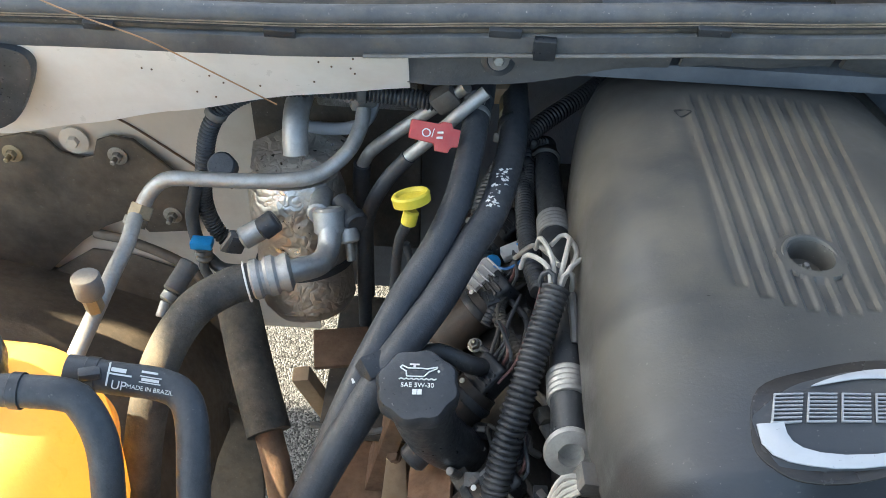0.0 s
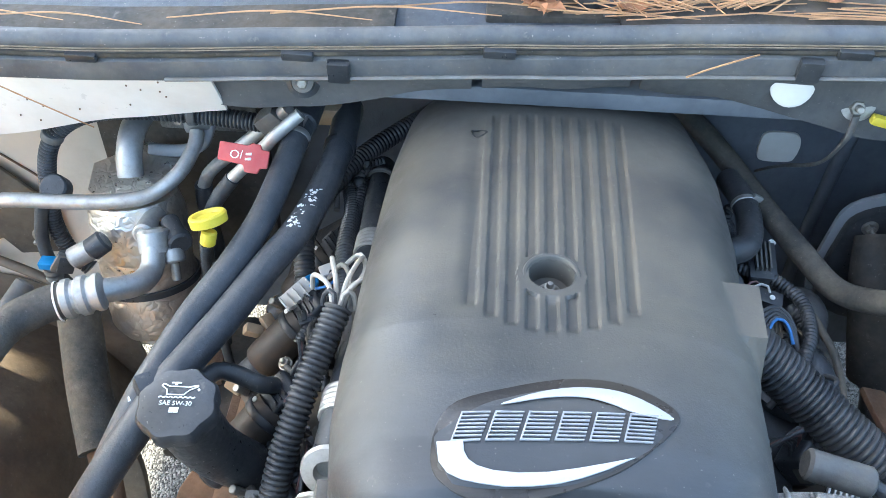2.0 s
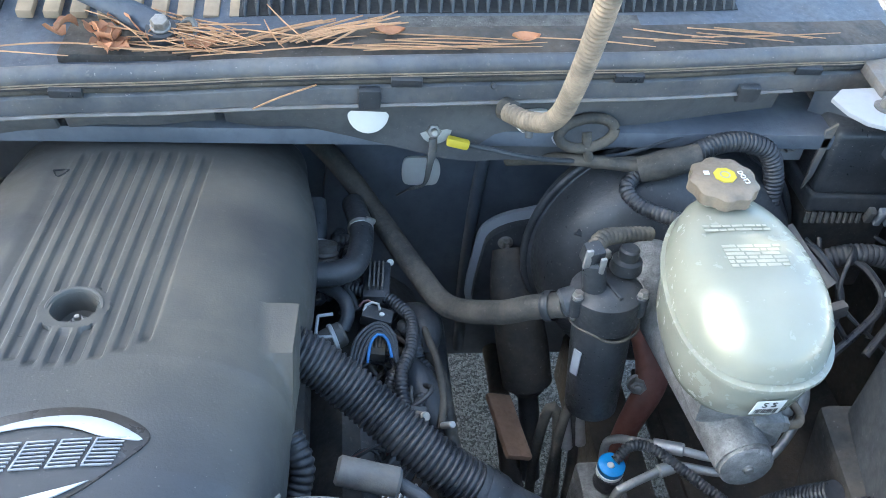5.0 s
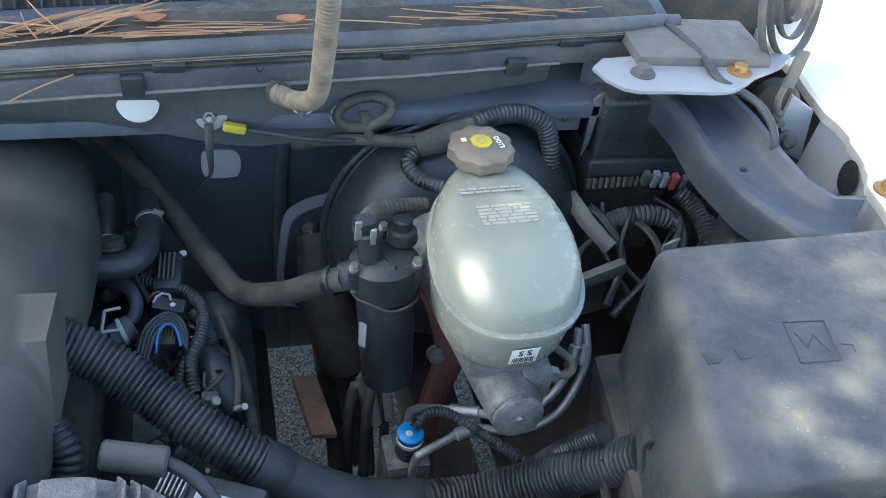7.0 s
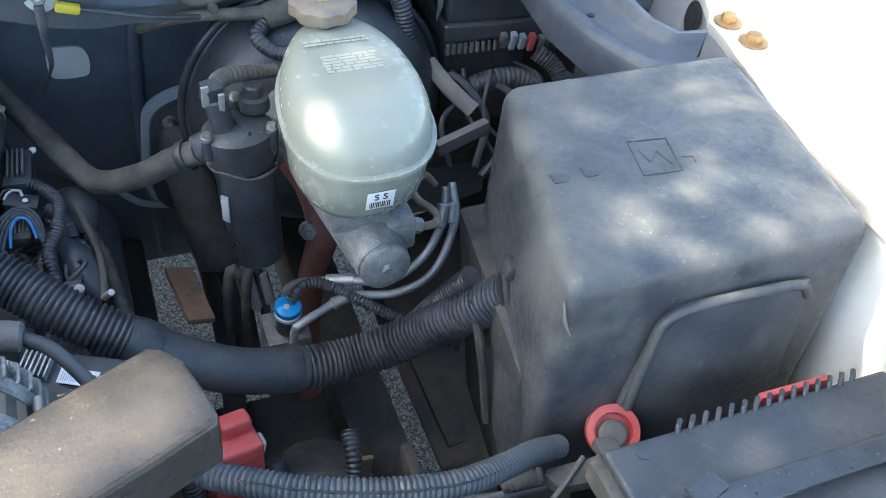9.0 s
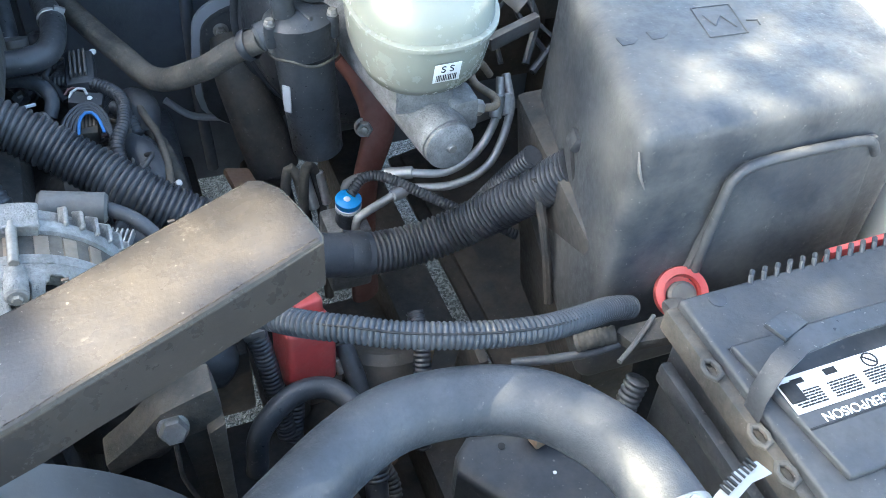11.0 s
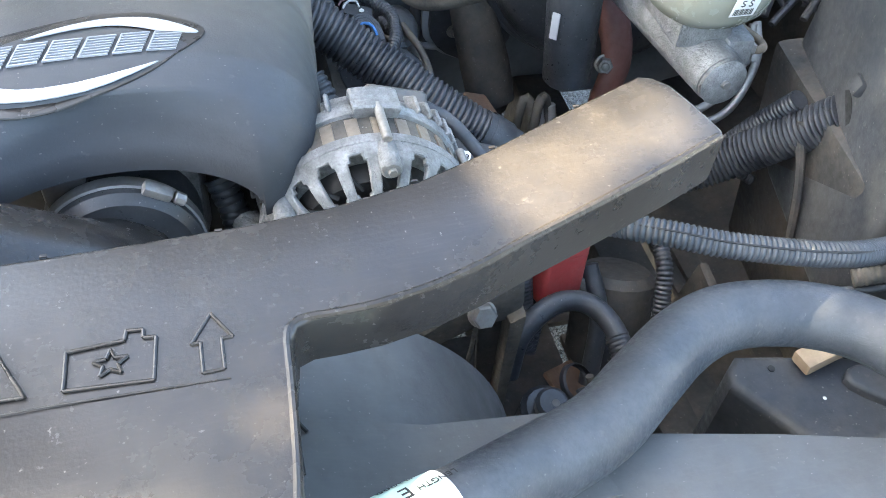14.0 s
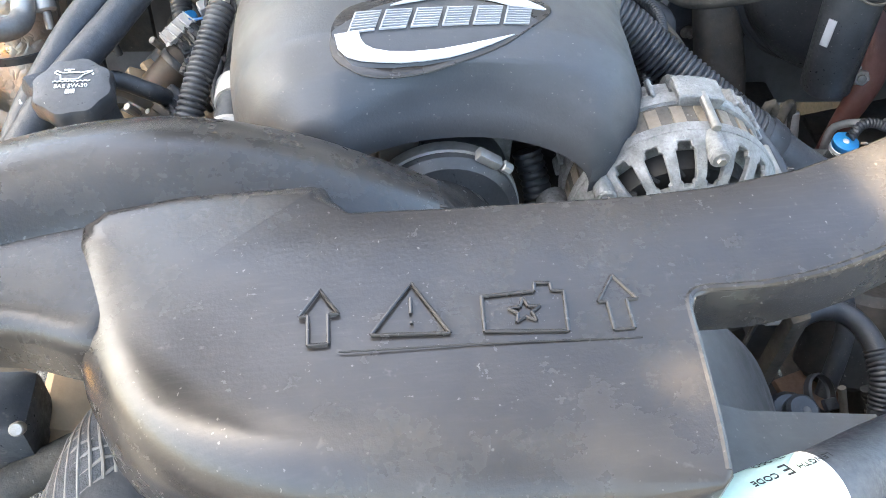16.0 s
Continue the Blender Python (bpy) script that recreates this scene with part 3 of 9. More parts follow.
def cover_z(x, y, groove=True):
    xl, xr, zt, zl, zr = cover_at(y)
    u = (x - CX) / (CX - xl) if x < CX else (x - CX) / (xr - CX)
    n, ze = (3.4, zl) if u < 0 else (3.0, zr)
    z = ze + (zt - ze) * max(0.0, 1 - min(1, abs(u)) ** n) ** (1 / n)
    w = wing_z(x, y)
    if w > z - 0.004:
        h = max(0.0, min(1.0, (w - z + 0.004) / 0.008))
        z = z + (w - z) * h * h * (3 - 2 * h) if w < z + 0.004 else w
    if groove and 0.42 < y < 0.77:
        mid = 0.2675 + 0.0196 * (y - 0.455)
        for i, gx in enumerate(RIBS):
            d = abs(x - mid - gx * (1 + 0.46 * (y - 0.455)))
            if d < 0.006 and math.hypot(x - HOLE[0], y - HOLE[1]) > 0.027:
                e = (i - 4) / 4
                y0, y1 = 0.424 + 0.026 * e * e, 0.746 - 0.006 * e * e
                f = max(0, min(1, (y - y0) / 0.006)) * max(0, min(1, (y1 - y) / 0.012))
                z -= 0.0032 * f * max(0.0, min(1.0, (0.0052 - d) / 0.002))
    return z


us = [math.sin(math.pi / 2 * (-1 + 2 * i / 60)) for i in range(61)]
core = [-0.42 + 0.84 * i / 130 for i in range(131)]
us = sorted([u for u in us if abs(u) > 0.425] + core)
ys = sorted(set([round(0.266 + 0.6 * i / 150, 4) for i in range(151)] + [0.4675 + 0.0014 * i for i in range(34)] + [0.429, 0.5215, 0.5225, 0.524, 0.5255, 0.5262, 0.527, 0.436, 0.4345]))
bm = bmesh.new()
grid = []
for y in ys:
    xl, xr, zt, zl, zr = cover_at(y)
    grid.append([bm.verts.new(((xl + xr) / 2 + u * (xr - xl) / 2, y, cover_z((xl + xr) / 2 + u * (xr - xl) / 2, y))) for u in us])
for a, b in zip(grid[:-1], grid[1:]):
    for i in range(len(us) - 1):
        bm.faces.new((a[i], a[i + 1], b[i + 1], b[i]))
for v in bm.verts:
    if v.co.y < 0.305:
        v.co.y += 0.024 * max(0.0, 1 - ((v.co.x - 0.283) / 0.09) ** 2) * min(1.0, (0.305 - v.co.y) / 0.03)
bmesh.ops.delete(bm, geom=[f for f in bm.faces if (f.calc_center_median().xy - Vector(HOLE)).length < 0.0178], context="FACES")
rim = [e for e in bm.edges if e.is_boundary and (e.verts[0].co.xy - Vector(HOLE)).length > 0.05]
ret = bmesh.ops.extrude_edge_only(bm, edges=rim)
for v in ret["geom"]:
    if isinstance(v, bmesh.types.BMVert):
        v.co.z = min(v.co.z, cover_at(v.co.y)[4] + 0.004 if v.co.x > 0.4 else 2.0) - 0.012
engine_cover = thing("engine_cover", (0.275, 0.55, 1.02), "dusty dark grey plastic engine cover with ribbed top", "engine cover")
part("shell", bm, "cover", engine_cover, angle=50)
zh = cover_z(*HOLE, False)
part("bolt_well", lathe([(0.0225, -0.0006), (0.0215, 0.0004), (0.0195, 0.0002), (0.0175, -0.003), (0.0165, -0.012), (0.0155, -0.021), (0.004, -0.0215)], (*HOLE, zh), (0, -0.05, 1), 40, cap=False), "cover", engine_cover)
bolt(engine_cover, (HOLE[0], HOLE[1] + 0.001, zh - 0.0215), (0, 0, 1), 0.005, 0.009, 0.01)
for x in (0.238, 0.317):
    part("tab", box((x, 0.829, 1.088), (0.013, 0.02, 0.022), 0.003), "conn", engine_cover)
part("rear_slot", box((0.277, 0.836, 1.089), (0.066, 0.02, 0.016), 0.002), "ink", engine_cover)
part("scuff", tube([(0.198, 0.707, cover_z(0.198, 0.707) + 0.0005), (0.206, 0.712, cover_z(0.206, 0.712) + 0.0005), (0.213, 0.704, cover_z(0.213, 0.704) + 0.0005), (0.203, 0.699, cover_z(0.203, 0.699) + 0.0005), (0.198, 0.707, cover_z(0.198, 0.707) + 0.0005)], 0.0009, 6, 0.002), "ink", engine_cover)


def drape(outline, h, lift, bevel=0.0006):
    """A thin plate lying on the cover."""
    b = prism(outline, 0, h, bevel)
    for v in b.verts:
        v.co.z += cover_z(v.co.x, v.co.y, False) + lift
    return b


badge = part("badge_plate", drape(smooth_closed([(0.189, 0.316), (0.1975, 0.353), (0.236, 0.370), (0.28, 0.381), (0.317, 0.378), (0.346, 0.361), (0.336, 0.340), (0.308, 0.316), (0.268, 0.299), (0.232, 0.2935), (0.204, 0.298)], 5), 0.0012, 0.0), "duct", engine_cover, "raised oval badge plate")
part("swoosh", drape(smooth_closed([(0.231, 0.3555), (0.257, 0.3675), (0.286, 0.3735), (0.315, 0.3705), (0.3425, 0.355), (0.320, 0.3555), (0.302, 0.362), (0.286, 0.3655), (0.262, 0.3635)], 4), 0.0012, 0.001, 0.0003), "silver", badge, "silver crescent")
part("swoosh", drape([(0.192, 0.3265), (0.2085, 0.3275), (0.2095, 0.321), (0.2125, 0.316), (0.218, 0.3125), (0.228, 0.310), (0.243, 0.3093), (0.262, 0.311), (0.28, 0.3145), (0.298, 0.3188), (0.315, 0.3235), (0.298, 0.315), (0.283, 0.309), (0.268, 0.3045), (0.252, 0.302), (0.236, 0.3008), (0.221, 0.302), (0.209, 0.304), (0.200, 0.308), (0.194, 0.315)], 0.0012, 0.001, 0.0003), "silver", badge, "silver crescent")
# six slanted striped blocks in place of the lettering
for k in range(6):
    x0 = 0.2035 + k * 0.0215
    ybase = 0.3265 + k * 0.0013
    w, slant = 0.0185, 0.27
    o = [(0, 0)]
    for r in range(8):
        yy = 0.003 * r
        o += [(w, yy), (w, yy + 0.0011)] + ([(0.0012, yy + 0.0011), (0.0012, yy + 0.003)] if r < 7 else [])
    o.append((0, 0.0223))
    o = [(x0 - 0.003 + x + slant * y, ybase + y + 0.06 * x) for x, y in o]
    part("striped_block", drape(o, 0.0012, 0.001, 0), "dullsilver", badge, "silver striped slanted block")

# engine below the cover
block = thing("engine_block", (0.27, 0.55, 0.35), "dark oily engine block under the cover", "engine")
part("block", box((0.27, 0.58, 0.68), (0.34, 0.56, 0.5), 0.02), "matte", block)
part("intake", box((0.275, 0.6, 0.97), (0.26, 0.48, 0.12), 0.03), "matte", block)
part("head", box((0.06, 0.58, 0.84), (0.13, 0.5, 0.11), 0.02, (0, -38, 0)), "matte", block)
part("head", box((0.49, 0.58, 0.84), (0.13, 0.5, 0.11), 0.02, (0, 38, 0)), "matte", block)
part("front_cover", box((0.28, 0.29, 0.78), (0.3, 0.06, 0.34), 0.03), "matte", block)

# ---------------------------------------------------------------- passenger side: fender wall and plates
flange = thing("fender_flange", (-0.4, 0.76, 1.0), "white painted inner fender flange under the hood seal", "fender", kind="structure")
rows = []
CR = [(-0.8, 0.93), (-0.511, 0.985), (-0.411, 1.010), (-0.314, 1.036), (-0.173, 1.070), (-0.05, 1.088)]
for i in range(41):
    x = -0.8 + 0.742 * i / 40
    zt, zb = cowl_c(x) - 0.026, lerp_table(CR, x)
    rows.append([(x, cowl_y(x) + 0.002 + 0.035 * (1 - s), zb + (zt - zb) * s) for s in (0, 0.04, 0.5, 1)])
part("upper_face", sheet(rows, 0.004, (0, 1, 0)), "white", flange)
rows = [[(x, 0.88, z) for x in (-0.85, -0.6, -0.4, -0.2)] for z in (0.55, 0.7, 1.09)]
part("lower_face", sheet(rows, 0.004, (0, 1, 0)), "beige", flange)
part("seam", tube([(-0.52, 0.8785, 0.93), (-0.463, 0.8785, 0.933), (-0.428, 0.8785, 0.933), (-0.347, 0.8785, 0.867), (-0.3, 0.8785, 0.83)], 0.0015, 6), "rust", flange)
part("corner_seam", tube([(-0.415, 0.742, 1.135), (-0.412, 0.75, 1.10), (-0.414, 0.757, 1.085), (-0.425, 0.76, 1.078), (-0.47, 0.756, 1.075)], 0.003, 8), "gold", flange, "rusty seam")
part("specks", join(*[lathe([(0.0011, 0), (0.0008, 0.0006)], (x, cowl_y(x) + 0.002 + 0.035 * (1 - s) - 0.001, lerp_table(CR, x) + (cowl_c(x) - 0.026 - lerp_table(CR, x)) * s), (0, -1, 0.3), 8) for x, s in [(random.uniform(-0.42, -0.08), random.uniform(0.1, 0.9)) for _ in range(13)]]), "rust", flange)

hinge = thing("fender_bracket", (-0.5, 0.72, 1.08), "black hinge bracket with a bare metal face", "hinge")
part("arm", prism(smooth_closed([(-0.56, 1.02), (-0.56, 1.13), (-0.46, 1.13), (-0.43, 1.115), (-0.445, 1.07), (-0.48, 1.03)], 4), 0.728, 0.745, 0.004, UPRIGHT), "black", hinge)
part("face", prism([(-0.55, 1.06), (-0.55, 1.12), (-0.465, 1.12), (-0.475, 1.085)], 0.722, 0.729, 0.003, UPRIGHT), "alu", hinge)

liner = thing("fender_liner", (-0.5, 0.85, 0.5), "dusty black plate bolted to the inner fender", "liner")
part("plate", prism([(-0.62, 0.895), (-0.582, 0.902), (-0.551, 0.911), (-0.526, 0.908), (-0.511, 0.885), (-0.488, 0.876), (-0.469, 0.881), (-0.459, 0.907), (-0.439, 0.915), (-0.412, 0.911), (-0.373, 0.868), (-0.354, 0.851), (-0.354, 0.77), (-0.362, 0.759), (-0.422, 0.751), (-0.44, 0.778), (-0.479, 0.759), (-0.518, 0.728), (-0.694, 0.548), (-0.8, 0.548), (-0.8, 0.895)], 0.865, 0.871, 0.002, UPRIGHT), "liner", liner)
for x, z in ((-0.573, 0.879), (-0.436, 0.886), (-0.383, 0.788)):
    bolt(liner, (x, 0.865, z), (-0.05, -1, 0.1), 0.0065, 0.013, 0.018, "brass" if x < -0.5 else "steel")
bolt(liner, (-0.491, 0.873, 0.9), (0, -1, 0.1), 0.007, 0.019, 0, "beige")
part("hole", lathe([(0.009, 0), (0.009, 0.0006)], (-0.66, 0.8645, 0.8), (0, -1, 0), 16), "ink", liner)

arch = thing("wheel_arch_liner", (-0.5, 0.5, 0.3), "dirty black plastic wheel arch liner", "liner", kind="structure")
rows = []
for i in range(13):
    y = 0.9 - 0.9 * i / 12
    h = 0.72 - 0.5 * (y - 0.42) ** 2 + 0.02 * math.sin(y * 20)
    rows.append([(-0.85, y, h + 0.12), (-0.6, y, h + 0.06), (-0.45, y, h), (-0.37, y, h - 0.04), (-0.325, y, h - 0.12), (-0.32, y, h - 0.2)])
part("panel", sheet(rows, 0.006), "liner", arch)
part("wheelhouse", prism([(-0.856, 0.407), (-0.706, 0.523), (-0.624, 0.622), (-0.515, 0.703), (-0.456, 0.695), (-0.387, 0.668), (-0.310, 0.627), (-0.284, 0.468), (-0.284, 0.40), (-0.856, 0.40)], 0.872, 0.876, 0.001, UPRIGHT), "liner", arch)
part("ridge", tube([(-0.5, 0.868, 0.74), (-0.44, 0.85, 0.745), (-0.36, 0.83, 0.72), (-0.32, 0.80, 0.67)], 0.007, 10), "liner", arch)
part("skirt", prism(smooth_closed([(-0.38, 0.55), (-0.40, 0.7), (-0.33, 0.72), (-0.29, 0.68), (-0.275, 0.6), (-0.285, 0.5), (-0.36, 0.4)], 5), 0.56, 0.575, 0.004, UPRIGHT @ pose(0, 0, 0, 18, 0, 0)), "liner", arch)

# ---------------------------------------------------------------- accumulator and its lines
AX, AY, AR = -0.168, 0.745, 0.055
acc = thing("accumulator", (AX, AY, 0.79), "air-conditioning accumulator wrapped in crumpled foil insulation", "accumulator")
bm = lathe([(0.03, 0.0), (0.046, 0.006), (AR, 0.02), (AR + 0.001, 0.06), (AR - 0.001, 0.09), (AR + 0.001, 0.12), (AR, 0.16), (AR - 0.004, 0.178), (0.03, 0.186)], (-0.16, 0.72, 0.787), (-0.1, 0.3, 1), 72)
bmesh.ops.subdivide_edges(bm, edges=[e for e in bm.edges if abs(e.verts[0].co.z - e.verts[1].co.z) > 0.02], cuts=6, use_grid_fill=True)
for v in bm.verts:
    f = (v.co.z - 0.787) / 0.18
    d = Vector((v.co.x + 0.16 + 0.018 * f, v.co.y - 0.72 - 0.054 * f, 0))
    if d.length > 0.03:
        k = noise.noise(Vector((v.co.x * 40, v.co.y * 40, v.co.z * 26))) * 0.0022 + noise.noise(v.co * 110) * 0.0009
        v.co += d.normalized() * k
part("wrap", bm, "foil", acc, angle=28)
part("strap", lathe([(AR + 0.0005, 0), (AR + 0.003, 0.001), (AR + 0.003, 0.009), (AR + 0.0005, 0.01)], (-0.166, 0.7385, 0.85), (-0.1, 0.3, 1), 48, cap=False), "black", acc)
part("flap", sheet([[(-0.225, 0.765, 0.965), (-0.20, 0.74, 0.972), (-0.15, 0.735, 0.97)], [(-0.228, 0.80, 0.975), (-0.18, 0.78, 0.985), (-0.135, 0.765, 0.982)], [(-0.2, 0.83, 0.972), (-0.17, 0.835, 0.985), (-0.12, 0.82, 0.97)]], 0.0015), "foil", acc)
part("tear", tube([(-0.138, 0.722, 0.965), (-0.13, 0.724, 0.95), (-0.124, 0.728, 0.938)], [0.001, 0.0045, 0.001], 8, 0.003), "ink", acc)
part("outlet_neck", rod((-0.14, 0.74, 0.955), (-0.137, 0.69, 0.97), 0.012), "alu", acc)
part("side_port", rod((-0.118, 0.72, 0.965), (-0.098, 0.69, 0.966), 0.011), "black", acc)
part("port_cap", rod((-0.101, 0.695, 0.966), (-0.094, 0.683, 0.966), 0.0135), "black", acc)
nudge(acc, -0.012, 0.0, 0.0)
sw = thing("pressure_switch", (-0.21, 0.69, 0.93), "pressure switch with aluminium body on the accumulator", "switch")
part("base", rod((-0.195, 0.695, 0.955), (-0.212, 0.685, 0.945), 0.013), "black", sw)
part("body", rod((-0.208, 0.69, 0.947), (-0.232, 0.678, 0.937), 0.0125), "alu", sw)
part("plug", box((-0.238, 0.677, 0.934), (0.018, 0.016, 0.022), 0.003, (0, 25, 25)), "black", sw)
part("lock", box((-0.243, 0.672, 0.938), (0.01, 0.006, 0.026), 0.001, (0, 35, 20)), "conn", sw, "pale grey lock tab")

line = thing("suction_line", (-0.2, 0.6, 0.9), "thick air-conditioning suction hose with crimped aluminium end", "hose")
part("block", rod((-0.138, 0.693, 0.978), (-0.134, 0.677, 0.955), 0.017), "alu", line)
part("block", rod((-0.118, 0.687, 0.958), (-0.114, 0.676, 0.945), 0.012), "alu", line)
part("bolt", rod((-0.114, 0.675, 0.947), (-0.111, 0.664, 0.93), 0.005), "steel", line)
part("elbow", tube([(-0.135, 0.682, 0.968), (-0.134, 0.66, 0.950), (-0.14, 0.636, 0.952), (-0.158, 0.616, 0.962), (-0.18, 0.603, 0.968)], 0.0125, 20), "alu", line)
crimp = [(0.0185, 0), (0.0205, 0.002), (0.0205, 0.008), (0.0175, 0.011), (0.0175, 0.014), (0.0205, 0.017), (0.0205, 0.024), (0.0175, 0.027), (0.0175, 0.03), (0.0195, 0.033), (0.0195, 0.038), (0.014, 0.041)]
part("crimp", lathe(crimp, (-0.2, 0.594, 0.966), (1, 0.3, 0.12), 32), "alu", line)
part("hose", tube([(-0.196, 0.595, 0.966), (-0.222, 0.586, 0.962), (-0.252, 0.558, 0.955), (-0.274, 0.515, 0.93), (-0.287, 0.472, 0.88), (-0.298, 0.44, 0.80), (-0.31, 0.42, 0.68)], 0.0185, 24), "rubberdirt", line)
tag = part("ring", lathe([(0.0205, 0), (0.021, 0.001), (0.0205, 0.002)], (-0.205, 0.592, 0.965), (1, 0.35, 0.1), 24, cap=False), "label", line)

pipe = thing("aluminium_pipe", (-0.25, 0.75, 0.95), "bent aluminium refrigerant pipe with brass-coloured fitting", "pipe")
part("pipe", tube([(-0.113, 0.81, 1.022), (-0.114, 0.795, 1.012), (-0.125, 0.765, 0.998), (-0.15, 0.742, 0.985), (-0.18, 0.73, 0.982), (-0.235, 0.725, 0.980), (-0.295, 0.722, 0.981), (-0.318, 0.72, 0.979), (-0.333, 0.715, 0.968), (-0.345, 0.708, 0.95), (-0.352, 0.69, 0.935)], 0.0085, 18), "alu", pipe)
part("nut", lathe([(0.013, 0), (0.0135, 0.001), (0.0135, 0.014), (0.0125, 0.015)], (-0.3455, 0.71, 0.949), (-0.25, -0.65, -0.6), 6), "brass", pipe, "brass-coloured hexagon nut")
part("collar", lathe([(0.0125, 0), (0.0125, 0.009)], (-0.352, 0.70, 0.938), (-0.25, -0.65, -0.6), 20), "steel", pipe)
part("tail", tube([(-0.35, 0.695, 0.945), (-0.350, 0.66, 0.938), (-0.353, 0.625, 0.935), (-0.356, 0.577, 0.93), (-0.362, 0.52, 0.92), (-0.368, 0.47, 0.905)], 0.0085, 16), "alu", pipe)
part("flange", box((-0.116, 0.822, 1.03), (0.03, 0.024, 0.02), 0.005, (10, 0, 20)), "alu", pipe)
part("flange_bolt", rod((-0.129, 0.81, 1.04), (-0.129, 0.8, 1.042), 0.006, 6), "steel", pipe)
gr = part("grommet", lathe([(0.0135, 0), (0.0155, 0.002), (0.0155, 0.018), (0.0135, 0.02)], (-0.26, 0.748, 0.975), (0, -0.6, 0.8), 28), "black", pipe, "round rubber grommet")
valve = thing("charge_port", (-0.35, 0.57, 0.94), "charging port with dusty grey cap", "valve")
part("stem", rod((-0.353, 0.568, 0.938), (-0.351, 0.563, 0.965), 0.0095, 6), "brass", valve)
part("cap", lathe([(0.0125, 0), (0.014, 0.002), (0.014, 0.022), (0.0125, 0.024)], (-0.351, 0.565, 0.962), (-0.05, 0.1, 0.95), 24), "dustcap", valve)
valve = thing("charge_port", (-0.30, 0.65, 0.86), "grey charging port fitting beside the suction hose", "valve")
part("body", rod((-0.307, 0.643, 0.884), (-0.292, 0.675, 0.9), 0.0115), "conn", valve)
part("ring", rod((-0.312, 0.634, 0.879), (-0.307, 0.643, 0.884), 0.009), "alu", valve)
part("foot", rod((-0.316, 0.62, 0.868), (-0.312, 0.634, 0.879), 0.006), "alu", valve)

outlet = thing("accumulator_outlet_pipe", (-0.185, 0.79, 0.97), "short fat aluminium pipe into the accumulator", "pipe")
part("pipe", tube([(-0.182, 0.868, 1.015), (-0.184, 0.845, 1.022), (-0.187, 0.81, 1.02), (-0.186, 0.782, 1.005), (-0.184, 0.769, 0.985)], 0.0145, 22), "alu", outlet)
part("collar", lathe([(0.019, 0), (0.021, 0.003), (0.021, 0.008), (0.018, 0.012)], (-0.182, 0.872, 1.013), (0, -1, 0.3), 24), "black", outlet)
part("collar", lathe([(0.024, 0), (0.025, 0.004), (0.02, 0.006)], (-0.182, 0.88, 1.01), (0, -1, 0.3), 24), "alu", outlet)
plate = thing("pipe_bracket", (-0.11, 0.85, 1.0), "cast bracket holding the refrigerant pipes at the firewall", "bracket")
part("plate", box((-0.115, 0.86, 1.015), (0.12, 0.014, 0.05), 0.006), "castalu", plate)
part("hole", lathe([(0.009, 0), (0.009, 0.001)], (-0.148, 0.852, 1.018), (0, -1, 0), 18), "ink", plate)
part("back", box((-0.152, 0.866, 0.905), (0.205, 0.02, 0.29), 0.006), "matte", plate)
part("loop", tube([(-0.178, 0.82, 0.985), (-0.143, 0.82, 0.985), (-0.115, 0.82, 0.996), (-0.103, 0.825, 1.02), (-0.102, 0.85, 1.03)], 0.0075, 12), "shadegrey", plate, "pale blue-grey tube")

liq = thing("liquid_line", (-0.08, 0.8, 0.95), "thin aluminium liquid line with black sleeve", "pipe")
part("pipe", tube([(0.0, 0.79, 1.075), (-0.036, 0.8, 1.036), (-0.076, 0.8, 1.0), (-0.104, 0.8, 0.972), (-0.115, 0.8, 0.95)], 0.0075, 16), "alu", liq)
part("sleeve", tube([(-0.115, 0.8, 0.952), (-0.117, 0.8, 0.92), (-0.115, 0.8, 0.85), (-0.115, 0.8, 0.727)], 0.0105, 16), "rubber", liq)
part("fitting", box((-0.022, 0.795, 1.056), (0.03, 0.026, 0.024), 0.006, (0, -40, 0)), "conn", liq)
liq = thing("liquid_line", (-0.06, 0.75, 0.95), "thin pipe with silver upper part and black sleeve", "pipe")
part("pipe", tube([(0.02, 0.76, 1.09), (-0.007, 0.748, 1.068), (-0.03, 0.745, 1.042), (-0.059, 0.742, 1.012)], 0.007, 14), "alu", liq)
part("sleeve", tube([(-0.057, 0.742, 1.014), (-0.083, 0.742, 0.975), (-0.103, 0.745, 0.92), (-0.11, 0.75, 0.83), (-0.112, 0.755, 0.72)], 0.0085, 14), "rubber", liq)
redtag = thing("lock_tag", (-0.03, 0.7, 1.06), "red plastic lock lever tag with pale symbols", "lever")
tm = plane_at((-0.03, 0.707, 1.073), (1, 0.05, -0.2), (0, 0.62, 0.78))
b1 = prism([(-0.024, -0.008), (-0.024, 0.011), (0.004, 0.011), (0.007, 0.014), (0.016, 0.014), (0.018, 0.009), (0.026, 0.009), (0.026, -0.009), (0.019, -0.01), (0.017, -0.016), (0.004, -0.016), (0.002, -0.009)], -0.005, 0.005, 0.002, tm)
part("tag", b1, "red", redtag)
part("symbol", text_bm("O/", 0.012, tm @ pose(-0.006, 0.0, 0.0052, 0, 0, 8)), "label", redtag)
part("symbol", join(*[box((*(tm @ Vector((0.006, dy, 0.0052))),), (0.006, 0.004, 0.0012), 0.0004) for dy in (-0.002, 0.003)]), "label", redtag)

